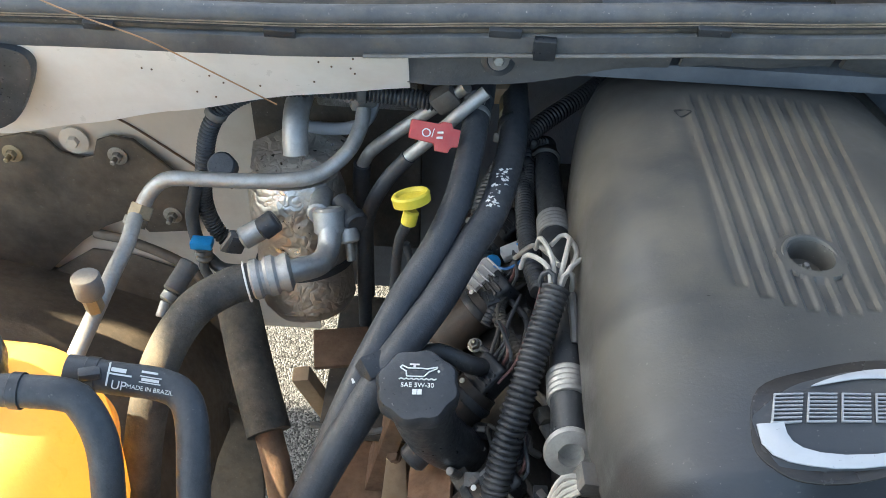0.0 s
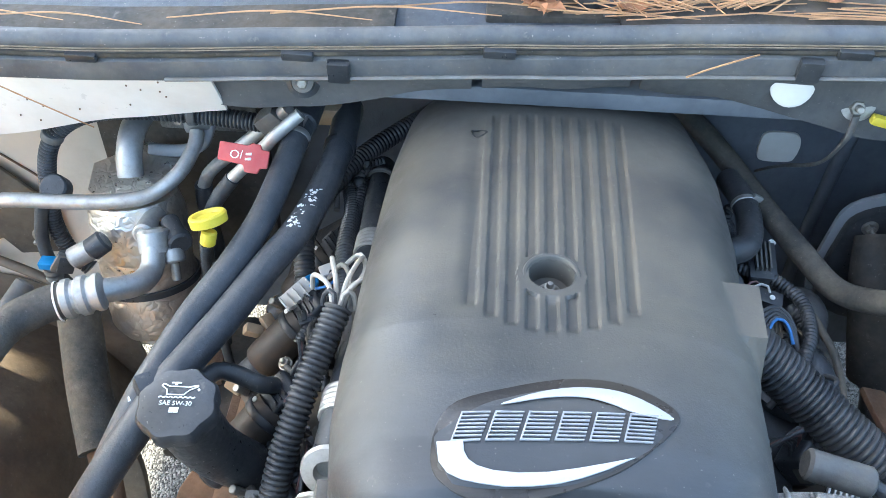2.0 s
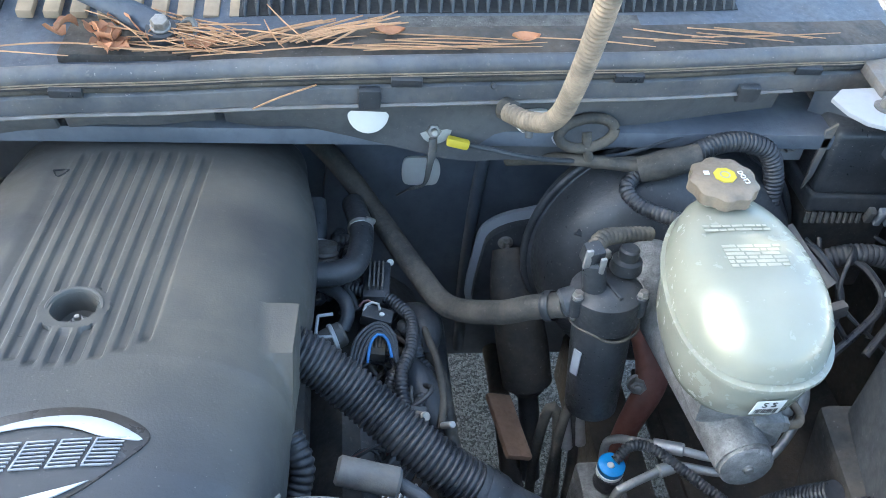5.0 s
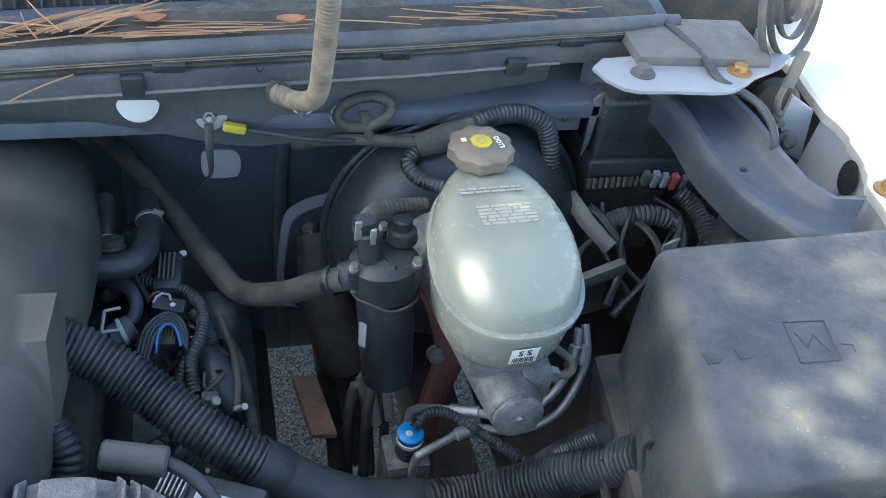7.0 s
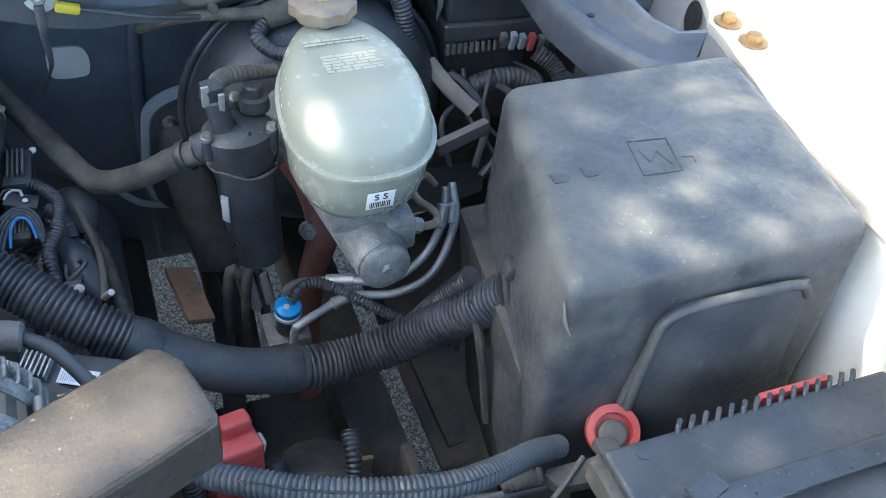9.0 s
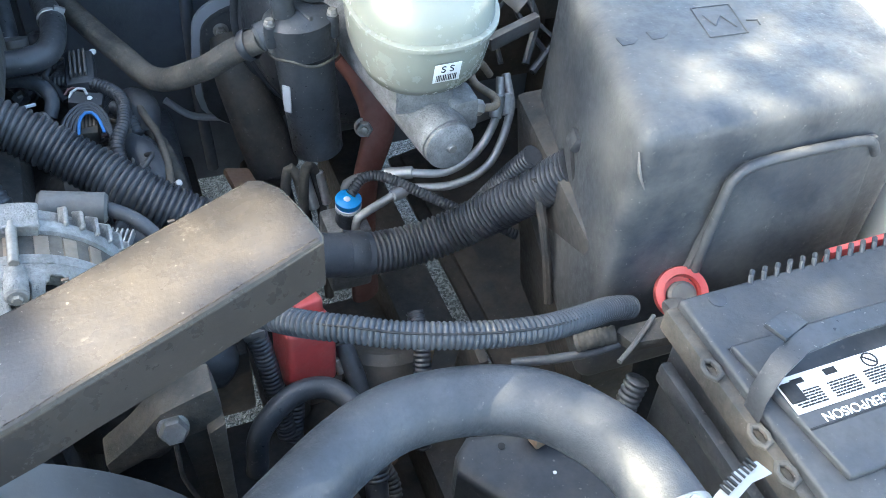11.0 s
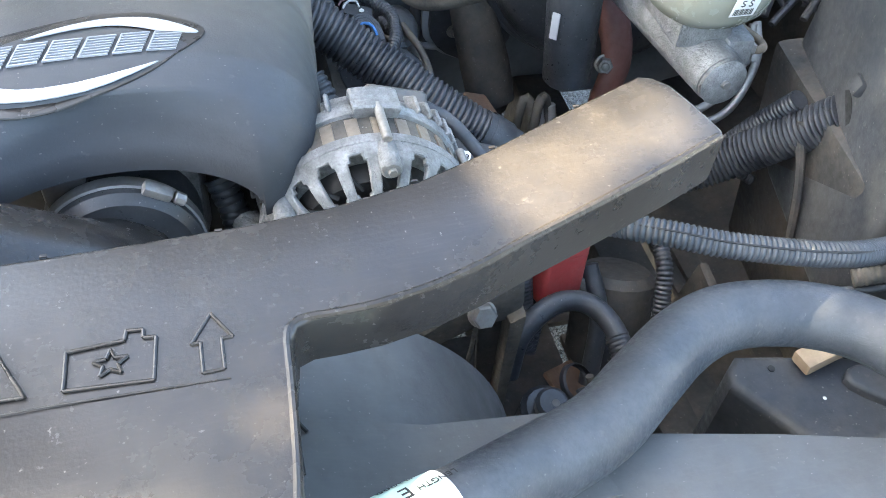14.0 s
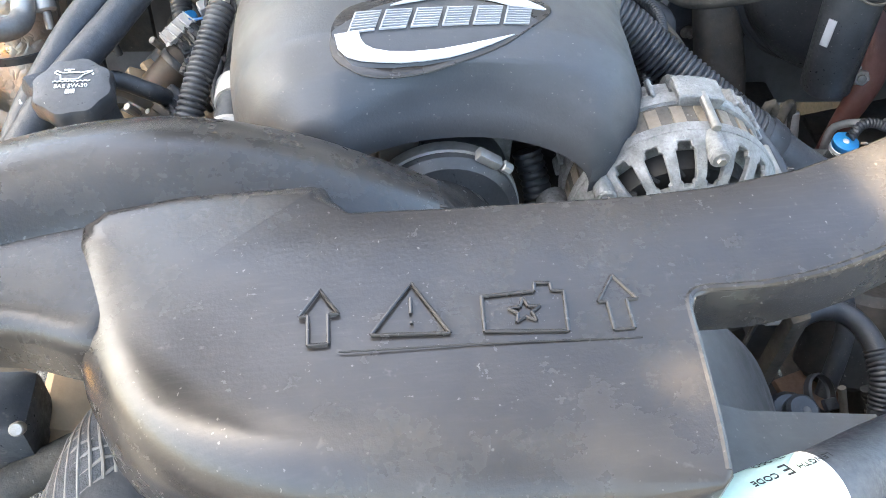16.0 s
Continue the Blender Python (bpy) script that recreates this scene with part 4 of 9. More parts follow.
dip = thing("transmission_dipstick", (-0.055, 0.63, 0.7), "yellow looped dipstick handle on a dark tube", "dipstick")
dm = (-0.045, 0.622, 1.063)
part("handle", lathe([(0.0155, -0.006), (0.018, -0.005), (0.0185, 0.003), (0.017, 0.005), (0.014, 0.005), (0.012, 0.002)], dm, (-0.25, 0.35, 0.9), 32), "yellow", dip)
part("neck", rod((-0.044, 0.617, 1.052), (-0.047, 0.612, 1.038), 0.0075), "yellow", dip)
part("tube", tube([(-0.048, 0.611, 1.04), (-0.056, 0.622, 1.005), (-0.061, 0.632, 0.95), (-0.063, 0.636, 0.88), (-0.06, 0.64, 0.7)], 0.0052, 12), "rubber", dip)
part("bracket", tube([(-0.05, 0.625, 1.0), (-0.042, 0.62, 0.97), (-0.034, 0.62, 0.93)], 0.004, 10), "black", dip)

# heater hoses
ha = thing("heater_hose", (-0.05, 0.6, 0.9), "long dusty black rubber heater hose", "hose", "heater hoses")
part("hose", tube([(0.016, 0.83, 1.056), (0.013, 0.775, 1.056), (0.009, 0.722, 1.054), (-0.001, 0.65, 1.044), (-0.018, 0.59, 1.036), (-0.041, 0.541, 1.024), (-0.060, 0.499, 1.008), (-0.078, 0.459, 0.988), (-0.10, 0.41, 0.95), (-0.125, 0.35, 0.90)], 0.0138, 22), "rubber", ha)
part("clamp", lathe([(0.0148, 0), (0.0152, 0.0005), (0.0152, 0.0085), (0.0148, 0.009)], (0.0115, 0.758, 1.0555), (0.05, 1, 0.03), 28, cap=False), "alu", ha, "silver spring clamp")
part("clamp_ear", tube([(0.004, 0.764, 1.058), (0.016, 0.755, 1.064), (0.020, 0.79, 1.068)], 0.0022, 8), "alu", ha)
part("clamp_ear", tube([(-0.012, 0.768, 1.054), (0.0, 0.758, 1.058), (0.014, 0.762, 1.06)], 0.002, 8), "alu", ha)
part("fitting", rod((0.0135, 0.785, 1.056), (0.017, 0.85, 1.057), 0.0165), "rubber", ha)
hb = thing("heater_hose", (0.0, 0.6, 0.9), "long black heater hose with a worn patch", "hose", "heater hoses")
part("hose", tube([(0.054, 0.86, 1.032), (0.055, 0.815, 1.034), (0.055, 0.78, 1.034), (0.046, 0.708, 1.031), (0.033, 0.644, 1.033), (0.012, 0.594, 1.03), (-0.011, 0.538, 1.024), (-0.034, 0.498, 1.014), (-0.052, 0.47, 1.003), (-0.076, 0.428, 0.982), (-0.10, 0.39, 0.956), (-0.13, 0.34, 0.915)], 0.0152, 22), "rubber", hb)
part("clamp", lathe([(0.0165, 0), (0.018, 0.002), (0.018, 0.012), (0.0165, 0.014)], (0.054, 0.775, 1.031), (0, 1, 0), 28), "black", hb)
part("fitting", rod((0.054, 0.80, 1.03), (0.054, 0.86, 1.03), 0.0165), "paleconn", hb, "pale greenish plastic fitting")
part("elbow", box((0.03, 0.845, 1.035), (0.05, 0.03, 0.024), 0.008), "tan", hb)
bits = []
rng = random.Random(4)
for i in range(46):
    f = rng.uniform(0, 1)
    c = Vector((0.0445, 0.70, 1.0322)).lerp(Vector((0.031, 0.64, 1.034)), f)
    a = rng.uniform(-0.55, 0.55)
    nrm = Vector((math.sin(a) * 0.9, -0.35, math.cos(a))).normalized()
    bits.append(box(tuple(c + nrm * 0.0151), (rng.uniform(0.001, 0.004), rng.uniform(0.001, 0.004), 0.0006), 0, (rng.uniform(-20, 20), math.degrees(a), rng.uniform(0, 90))))
part("worn_patch", join(*bits), "label", hb, "flaking pale patch")
clipm = thing("hose_clip", (-0.09, 0.5, 0.92), "black plastic clip joining the two heater hoses", "clip")
part("body", box((-0.06, 0.468, 1.005), (0.034, 0.022, 0.022), 0.003, (18, 10, 38)), "black", clipm)
part("tongue", box((-0.076, 0.457, 0.999), (0.012, 0.005, 0.004), 0.001, (18, 8, 20)), "label", clipm)


# ---------------------------------------------------------------- passenger side, lower things
tank = thing("coolant_tank", (-0.42, 0.36, 0.8), "sunlit orange translucent coolant tank", "coolant tank")
bm = bmesh.new()
rings = []
for z, k in ((0.80, 0.75), (0.84, 0.95), (0.91, 1.0), (0.965, 1.0), (1.0, 0.93), (1.022, 0.78), (1.034, 0.5), (1.037, 0.2)):
    ring = []
    for j in range(40):
        a = 2 * math.pi * j / 40
        ca, sa = math.cos(a), math.sin(a)
        ring.append((-0.388 + 0.104 * k * math.copysign(abs(ca) ** 0.65, ca), 0.355 + 0.128 * k * math.copysign(abs(sa) ** 0.65, sa), z))
    rings.append(ring)
part("body", rings_mesh(bm, rings), "orange", tank)
part("seam", tube([(-0.388 + 0.1055 * math.copysign(abs(math.cos(a)) ** 0.65, math.cos(a)), 0.355 + 0.1295 * math.copysign(abs(math.sin(a)) ** 0.65, math.sin(a)), 0.93) for a in [2 * math.pi * i / 48 for i in range(49)]], 0.0025, 8), "orange", tank)
part("neck", lathe([(0.03, 0), (0.03, 0.014), (0.033, 0.018), (0.033, 0.03), (0.02, 0.034)], (-0.378, 0.40, 1.03), (0, 0, 1), 32), "orange", tank)
part("cap", lathe([(0.036, 0), (0.037, 0.004), (0.037, 0.02), (0.03, 0.026)], (-0.378, 0.402, 1.046), (0, 0, 1), 32, lobes=8, lobe=0.03), "black", tank)
ch = thing("coolant_hose", (-0.25, 0.37, 0.9), "moulded grey-black coolant hose bent downwards", "hose", "coolant hoses")
part("hose", tube([(-0.320, 0.366, 1.083), (-0.277, 0.368, 1.08), (-0.262, 0.364, 1.073), (-0.248, 0.348, 1.052), (-0.243, 0.325, 1.02), (-0.243, 0.29, 0.96)], 0.0122, 22), "rubber", ch)
part("clamp", lathe([(0.0128, 0), (0.0136, 0.0006), (0.0136, 0.008), (0.0128, 0.0085)], (-0.312, 0.3665, 1.0826), (1, 0.03, -0.05), 28, cap=False), "black", ch)
ch = thing("coolant_hose", (-0.22, 0.39, 0.9), "moulded coolant hose with white printing and a clamp", "hose", "coolant hoses")
part("hose", tube([(-0.29, 0.402, 1.062), (-0.254, 0.402, 1.056), (-0.222, 0.404, 1.049), (-0.203, 0.398, 1.043), (-0.193, 0.379, 1.033), (-0.187, 0.345, 1.01), (-0.183, 0.30, 0.96)], 0.0128, 22), "rubber", ch)
part("clamp", lathe([(0.0135, 0), (0.0142, 0.0006), (0.0142, 0.009), (0.0135, 0.0095)], (-0.276, 0.402, 1.059), (1, 0, -0.15), 28, cap=False), "black", ch)
part("clamp_screw", box((-0.268, 0.394, 1.071), (0.016, 0.009, 0.007), 0.002, (0, 8, 20)), "black", ch)
hm = plane_at((-0.238, 0.397, 1.065), (1, 0.02, -0.2), (0, 0.75, 0.66))
part("print", text_bm("UP", 0.0095, hm @ pose(-0.0085, -0.0075, 0.0006)), "label", ch)
part("print", text_bm("MADE IN BRAZIL", 0.0046, hm @ pose(0.0145, -0.0068, 0.0006)), "label", ch)
part("print", join(*[(lambda b: (b.transform(hm), b)[1])(box(p, s, 0)) for p, s in (((-0.0175, 0.0, 0.0004), (0.0013, 0.018, 0.0012)), ((-0.0095, 0.0008, 0.0004), (0.018, 0.0012, 0.0016)), ((0.0135, 0.0025, 0.0002), (0.016, 0.0007, 0.0016)), ((0.0135, -0.002, 0.0004), (0.016, 0.0007, 0.0016)), ((0.0135, 0.0002, 0.0004), (0.013, 0.0022, 0.0012)), ((-0.0105, 0.004, 0.0002), (0.011, 0.003, 0.0012)), ((0.012, 0.0058, -0.0006), (0.012, 0.0016, 0.0012)))]), "label", ch)
cr = thing("insulated_pipe", (-0.21, 0.6, 0.7), "brown dust-covered insulated pipe", "pipe")
part("sleeve", tube([(-0.254, 0.69, 0.84), (-0.244, 0.665, 0.83), (-0.222, 0.61, 0.806), (-0.193, 0.545, 0.772)], 0.0245, 24), "rubberdirt", cr)
part("pipe", tube([(-0.198, 0.555, 0.778), (-0.18, 0.515, 0.74), (-0.168, 0.475, 0.69), (-0.16, 0.44, 0.63)], 0.0155, 18), "rust", cr)
fr = thing("frame_rail", (-0.12, 0.5, 0.35), "dusty tan steel frame bracket", "frame")
part("web", box((-0.075, 0.60, 0.66), (0.022, 0.06, 0.3), 0.003, (0, 12, 0)), "rust", fr)
part("flange", box((-0.085, 0.7, 0.705), (0.13, 0.22, 0.014), 0.003), "matte", fr)
part("lip", tube([(-0.16, 0.6, 0.712), (-0.11, 0.592, 0.712), (-0.06, 0.6, 0.72), (-0.03, 0.63, 0.735)], 0.004, 8), "conn", fr)
part("rail", box((-0.02, 0.3, 0.56), (0.07, 0.5, 0.12), 0.008), "tan", fr)
part("shelf", box((-0.135, 0.70, 0.735), (0.07, 0.06, 0.006), 0.002, (0, 0, 10)), "rust", fr)
part("strut", box((-0.165, 0.665, 0.68), (0.022, 0.02, 0.12), 0.003, (10, -14, 0)), "tan", fr)
bolt(fr, (-0.02, 0.38, 0.7), (0, -0.5, 1), 0.008, 0, 0.02, "rust")
part("gusset", prism([(-0.129, 0.652), (-0.077, 0.715), (-0.040, 0.681), (-0.029, 0.546), (-0.149, 0.537), (-0.148, 0.596)], 0.608, 0.62, 0.003), "rust", fr, "rust-brown frame gusset")
part("ear", prism([(-0.066, 0.612), (-0.049, 0.616), (-0.035, 0.502), (-0.067, 0.500)], 0.69, 0.70, 0.003), "tan", fr)
bolt(fr, (-0.057, 0.570, 0.70), (-0.3, -0.3, 1), 0.007, 0.009, 0, "rust")

harn = thing("wiring_loom", (-0.2, 0.8, 0.9), "ribbed black wiring loom along the firewall", "wiring", "wiring looms")
part("loom", tube([(-0.03, 0.8, 1.045), (-0.07, 0.805, 1.046), (-0.113, 0.806, 1.048), (-0.175, 0.805, 1.05), (-0.225, 0.8, 1.046), (-0.262, 0.795, 1.028), (-0.285, 0.79, 0.995), (-0.298, 0.785, 0.94), (-0.305, 0.785, 0.89), (-0.295, 0.78, 0.85), (-0.27, 0.77, 0.83)], 0.0105, 16, pitch=0.0046, depth=0.0018), "loom", harn, angle=85)
part("clip", lathe([(0.012, 0), (0.0128, 0.0008), (0.0128, 0.008), (0.012, 0.009)], (-0.117, 0.806, 1.048), (1, 0, 0), 20), "conn", harn)
part("clip", lathe([(0.012, 0), (0.0128, 0.0008), (0.0128, 0.009), (0.012, 0.01)], (-0.276, 0.793, 1.014), (0.5, 0, 1), 20), "conn", harn)
part("branch", tube([(-0.305, 0.775, 0.93), (-0.318, 0.77, 0.88), (-0.312, 0.76, 0.84), (-0.29, 0.75, 0.815), (-0.262, 0.74, 0.82)], 0.008, 12), "rubber", harn)
cn = thing("connector", (-0.302, 0.745, 0.83), "connector with blue cap and brown body", "connector")
part("cap", box((-0.303, 0.745, 0.86), (0.026, 0.016, 0.01), 0.002), "blue", cn)
part("body", lathe([(0.009, -0.02), (0.011, -0.016), (0.0095, -0.012), (0.011, -0.008), (0.0095, -0.004), (0.011, 0.0)], (-0.303, 0.745, 0.855), (0, 0.1, 1), 18), "conn", cn)
part("lead", tube([(-0.303, 0.745, 0.837), (-0.305, 0.74, 0.82), (-0.29, 0.73, 0.80)], 0.006, 10), "rubber", cn)

# ---------------------------------------------------------------- oil filler and the near bank
oil = thing("oil_filler", (0.0, 0.42, 0.85), "black oil filler neck with a lobed cap and white symbols", "oil filler")
OC = (-0.024, 0.428, 1.039)
capo = part("cap", lathe([(0.026, -0.018), (0.0325, -0.016), (0.0335, -0.004), (0.031, 0.0), (0.024, 0.0015)], OC, (-0.03, -0.12, 1), 72, lobes=8, lobe=0.04), "black", oil, "lobed black cap")
om = plane_at((OC[0], OC[1], OC[2] + 0.0018), (1, 0.02, 0.03), (0, 1, 0.12))
part("symbol", join(*[(lambda b: (b.transform(om), b)[1])(b) for b in (
    *[tube([p, q], 0.0006, 6, 0.01) for p, q in (lambda o: zip(o, o[1:] + o[:1]))([(x, y, 0.0003) for x, y in ((-0.009, 0.0055), (0.005, 0.0055), (0.009, 0.010), (0.015, 0.013), (0.0155, 0.0145), (0.007, 0.0125), (0.004, 0.013), (-0.008, 0.013), (-0.013, 0.0155), (-0.0145, 0.0135), (-0.0095, 0.010))])],
    box((-0.003, 0.0165, 0.0003), (0.008, 0.0012, 0.0006), 0), box((-0.003, 0.0152, 0.0003), (0.002, 0.002, 0.0006), 0),
    lathe([(0.0011, 0), (0.0011, 0.0006)], (0.0165, 0.0105, 0), (0, 0, 1), 10),
    tube([(-0.015 + 0.002 * i, 0.0025 + 0.0011 * (i % 2), 0.0004) for i in range(16)], 0.0006, 6, 0.001))]), "label", capo)
part("print", text_bm("SAE 5W-30", 0.0056, om @ pose(0, -0.0025, 0.0003)), "label", capo)
part("symbol", join(*[(lambda b: (b.transform(om), b)[1])(box((x, -0.0085, 0.0003), (0.0035, 0.0046, 0.0006), 0)) for x in (-0.002, 0.002)]), "label", capo)
part("neck", tube([(-0.023, 0.43, 1.028), (-0.018, 0.434, 0.99), (-0.008, 0.442, 0.95), (0.01, 0.455, 0.91), (0.03, 0.475, 0.87)], [0.027, 0.026, 0.0245, 0.0235, 0.0235], 28), "black", oil)
part("arm", tube([(-0.04, 0.47, 0.985), (-0.028, 0.51, 0.975), (-0.012, 0.528, 0.955), (0.012, 0.525, 0.94)], 0.009, 12, squash=0.45), "black", oil)
part("arm", tube([(-0.03, 0.465, 1.0), (-0.015, 0.5, 0.99), (0.02, 0.5, 0.975), (0.03, 0.51, 0.96)], 0.0085, 12), "black", oil)


def coil(a, b, label):
    """An ignition coil: a barrel from a to b with a collar, plug, latch and leads at its upper end."""
    c = thing("ignition_coil", a, label, "ignition coil", "ignition coils")
    a, b = Vector(a), Vector(b)
    d = (b - a).normalized()
    side = d.cross(Vector((0, 0, 1))).normalized()
    up = side.cross(d)
    m = Matrix((tuple(d) + (0,), tuple(side) + (0,), tuple(up) + (0,), (0, 0, 0, 1))).transposed()
    m.translation = b
    def put(k):
        k.transform(m)
        return k
    part("barrel", lathe([(0.017, 0), (0.0195, 0.003), (0.021, 0.012), (0.022, (b - a).length - 0.012), (0.0205, (b - a).length)], a, d, 32), "barrel", c)
    part("collar", lathe([(0.0228, 0), (0.0236, 0.0015), (0.0236, 0.007), (0.0228, 0.0085)], b - d * 0.018, d, 32), "black", c)
    part("boot", rod(a - d * 0.03, a + d * 0.004, 0.0145), "rubber", c)
    part("plug", put(box((0.014, 0, 0.002), (0.034, 0.03, 0.03), 0.005, seg=3)), "black", c)
    part("plug_rib", put(join(*[box((0.008 + 0.006 * i, 0, 0.018), (0.0022, 0.024, 0.003), 0.0006) for i in range(3)])), "black", c)
    part("latch", put(box((0.012, -0.015, 0.01), (0.016, 0.004, 0.012), 0.001)), "conn", c)
    part("dot", put(lathe([(0.0028, 0), (0.0022, 0.0008)], (-0.004, -0.006, 0.0245), (0, 0, 1), 12)), "label", c)
    part("stud", put(rod((-0.014, -0.034, 0.004), (-0.014, -0.034, 0.022), 0.0042, 8)), "steel", c)
    part("ear", put(box((-0.014, -0.028, 0.0), (0.018, 0.022, 0.006), 0.002)), "matte", c)
    for k, col in enumerate(("rubber", "rubber", "redwire", "rubber")):
        part("lead", put(tube([(0.03, -0.009 + 0.006 * k, 0.004), (0.044, -0.008 + 0.006 * k, 0.01 + 0.003 * k), (0.056, -0.016 - 0.004 * k, 0.004), (0.054, -0.04, -0.01)], 0.0018, 6)), col, c)
    return c


M["palegrey"] = mat("pale_plastic", (0.55, 0.56, 0.57), 0.5, var=0.1, scale=20, bump=0.05, bscale=200, dust=(0.3, 0.24, 0.17), dust_amt=0.3, dust_scale=12)
M["barrel"] = mat("coil_barrel", (0.045, 0.036, 0.03), 0.5, var=0.3, scale=14, bump=0.1, bscale=200, dust=(0.13, 0.09, 0.06), dust_amt=0.5, dust_scale=9, rvar=0.1)
for a, b in (((-0.012, 0.592, 0.886), (0.036, 0.622, 0.926)), ((-0.012, 0.470, 0.898), (0.03, 0.505, 0.935)), ((0.005, 0.69, 0.885), (0.05, 0.72, 0.925)), ((0.0, 0.375, 0.88), (0.045, 0.405, 0.915))):
    coil(a, b, "brown-black barrel ignition coil with wiring plug beside the cover")
ds = thing("coil_bracket", (0.0, 0.55, 0.86), "dusty tan steel coil bracket with bolts", "bracket")
part("plate", box((-0.01, 0.55, 0.862), (0.05, 0.34, 0.006), 0.002, (0, -35, 0)), "rust", ds)
for p, q, r in (((-0.026, 0.632, 0.893), (0.02, 0.012, 0.014), (20, 30, 15)), ((-0.012, 0.645, 0.892), (0.014, 0.02, 0.01), (35, 10, 50)), ((-0.006, 0.557, 0.89), (0.016, 0.012, 0.01), (10, 40, 20)), ((0.004, 0.472, 0.886), (0.026, 0.02, 0.018), (30, 20, 35)), ((-0.03, 0.565, 0.885), (0.012, 0.02, 0.016), (15, 25, 70))):
    part("tab", box(p, q, 0.003, r), "tan", ds)
bolt(ds, (0.025, 0.569, 0.918), (-0.3, -0.3, 1), 0.0055, 0.0075, 0.01)
bolt(ds, (0.02, 0.455, 0.905), (-0.5, -0.2, 1), 0.005, 0.007, 0.006)
part("clip", box((0.027, 0.462, 0.906), (0.024, 0.008, 0.01), 0.002, (0, 20, -35)), "conn", ds)
part("clip", box((0.088, 0.455, 0.97), (0.022, 0.014, 0.012), 0.003, (10, 20, 30)), "rubberdirt", ds)

bc = thing("connector", (0.03, 0.65, 0.92), "pale grey ribbed connector with blue lock and loose wire", "connector")
part("body", box((0.018, 0.640, 0.928), (0.036, 0.022, 0.02), 0.003, (0, -25, 40)), "palegrey", bc)
for k in range(5):
    part("rib", box((0.006 + 0.006 * k, 0.623 + 0.005 * k, 0.934 + 0.003 * k), (0.0016, 0.022, 0.004), 0.0005, (0, -25, 40)), "palegrey", bc)
part("lock", lathe([(0.0085, 0), (0.0085, 0.004), (0.006, 0.006)], (0.029, 0.652, 0.938), (-0.2, -0.3, 1), 20), "blue", bc)
part("latch", box((0.048, 0.664, 0.945), (0.022, 0.014, 0.014), 0.002, (10, -10, 25)), "palegrey", bc)
part("latch", box((0.06, 0.668, 0.953), (0.012, 0.012, 0.012), 0.002, (20, 10, 50)), "blue", bc)
part("bail", tube([(0.03, 0.642, 0.945), (0.042, 0.634, 0.95), (0.056, 0.642, 0.954), (0.066, 0.66, 0.957)], 0.0016, 6), "bluewire", bc)
part("wire", tube([(0.05, 0.645, 0.955), (0.066, 0.635, 0.985), (0.078, 0.61, 1.0), (0.085, 0.575, 1.02)], 0.0026, 8), "wire", bc)
nudge(bc, 0.01, 0.0, 0.014)

vl = thing("wiring_loom", (0.06, 0.45, 0.85), "thick ribbed black loom beside the engine cover", "wiring", "wiring looms")
part("loom", tube([(0.09, 0.54, 1.04), (0.08, 0.51, 1.025), (0.066, 0.465, 1.0), (0.055, 0.43, 0.97), (0.047, 0.40, 0.935), (0.044, 0.37, 0.90), (0.044, 0.34, 0.86)], 0.0128, 20, pitch=0.0052, depth=0.002), "loom", vl, angle=85)
for k in range(6):
    a = k * 1.05
    end = (0.09 + 0.03 * math.cos(a), 0.575 + 0.035 * math.sin(a), 1.03 + 0.008 * math.sin(k * 2))
    part("wire", tube([(0.089 + 0.003 * math.cos(a), 0.535 + 0.003 * math.sin(a), 1.038), (0.091 + 0.01 * math.cos(a), 0.552 + 0.008 * math.sin(a), 1.055), (0.09 + 0.026 * math.cos(a), 0.57 + 0.026 * math.sin(a), 1.05), end], 0.0024, 8), "wire" if k != 4 else "rubber", vl)
part("wire", tube([(0.092, 0.54, 1.045), (0.104, 0.56, 1.05), (0.109, 0.585, 1.046), (0.1, 0.61, 1.04), (0.088, 0.6, 1.035)], 0.0024, 8), "wire", vl)
part("wire", tube([(0.078, 0.55, 1.03), (0.072, 0.53, 1.01), (0.06, 0.50, 0.985), (0.045, 0.485, 0.97)], 0.0014, 6), "redwire", vl)
part("wire", tube([(0.105, 0.545, 1.03), (0.108, 0.525, 1.02), (0.11, 0.505, 1.01)], 0.0045, 8), "conn", vl)
for pts, r, p in (([(0.17, 0.93, 1.005), (0.152, 0.906, 1.003), (0.117, 0.868, 1.0), (0.085, 0.835, 0.995), (0.055, 0.79, 0.99), (0.035, 0.75, 0.98), (0.024, 0.705, 0.965), (0.03, 0.66, 0.94)], 0.0115, 0.005),
                  ([(0.06, 0.80, 0.965), (0.07, 0.75, 0.97), (0.071, 0.69, 0.972), (0.077, 0.64, 0.97), (0.085, 0.6, 0.97)], 0.0105, 0.0044)):
    w2 = thing("wiring_loom", pts[3], "ribbed black loom running down beside the intake", "wiring", "wiring looms")
    part("loom", tube(pts, r, 16, pitch=p, depth=0.0016), "loom", w2, angle=85)
rail = thing("crankcase_pipe", (0.105, 0.6, 0.93), "dark pipe with silver ribbed couplings and an open end", "pipe")
part("pipe", tube([(0.094, 0.835, 0.966), (0.099, 0.70, 0.979), (0.104, 0.555, 0.99), (0.102, 0.458, 1.0), (0.101, 0.405, 1.004)], 0.0152, 20), "black", rail)
part("mouth_ring", lathe([(0.0165, 0), (0.018, 0.002), (0.018, 0.006), (0.016, 0.008)], (0.095, 0.81, 0.969), (0, -1, 0.08), 24), "conn", rail)
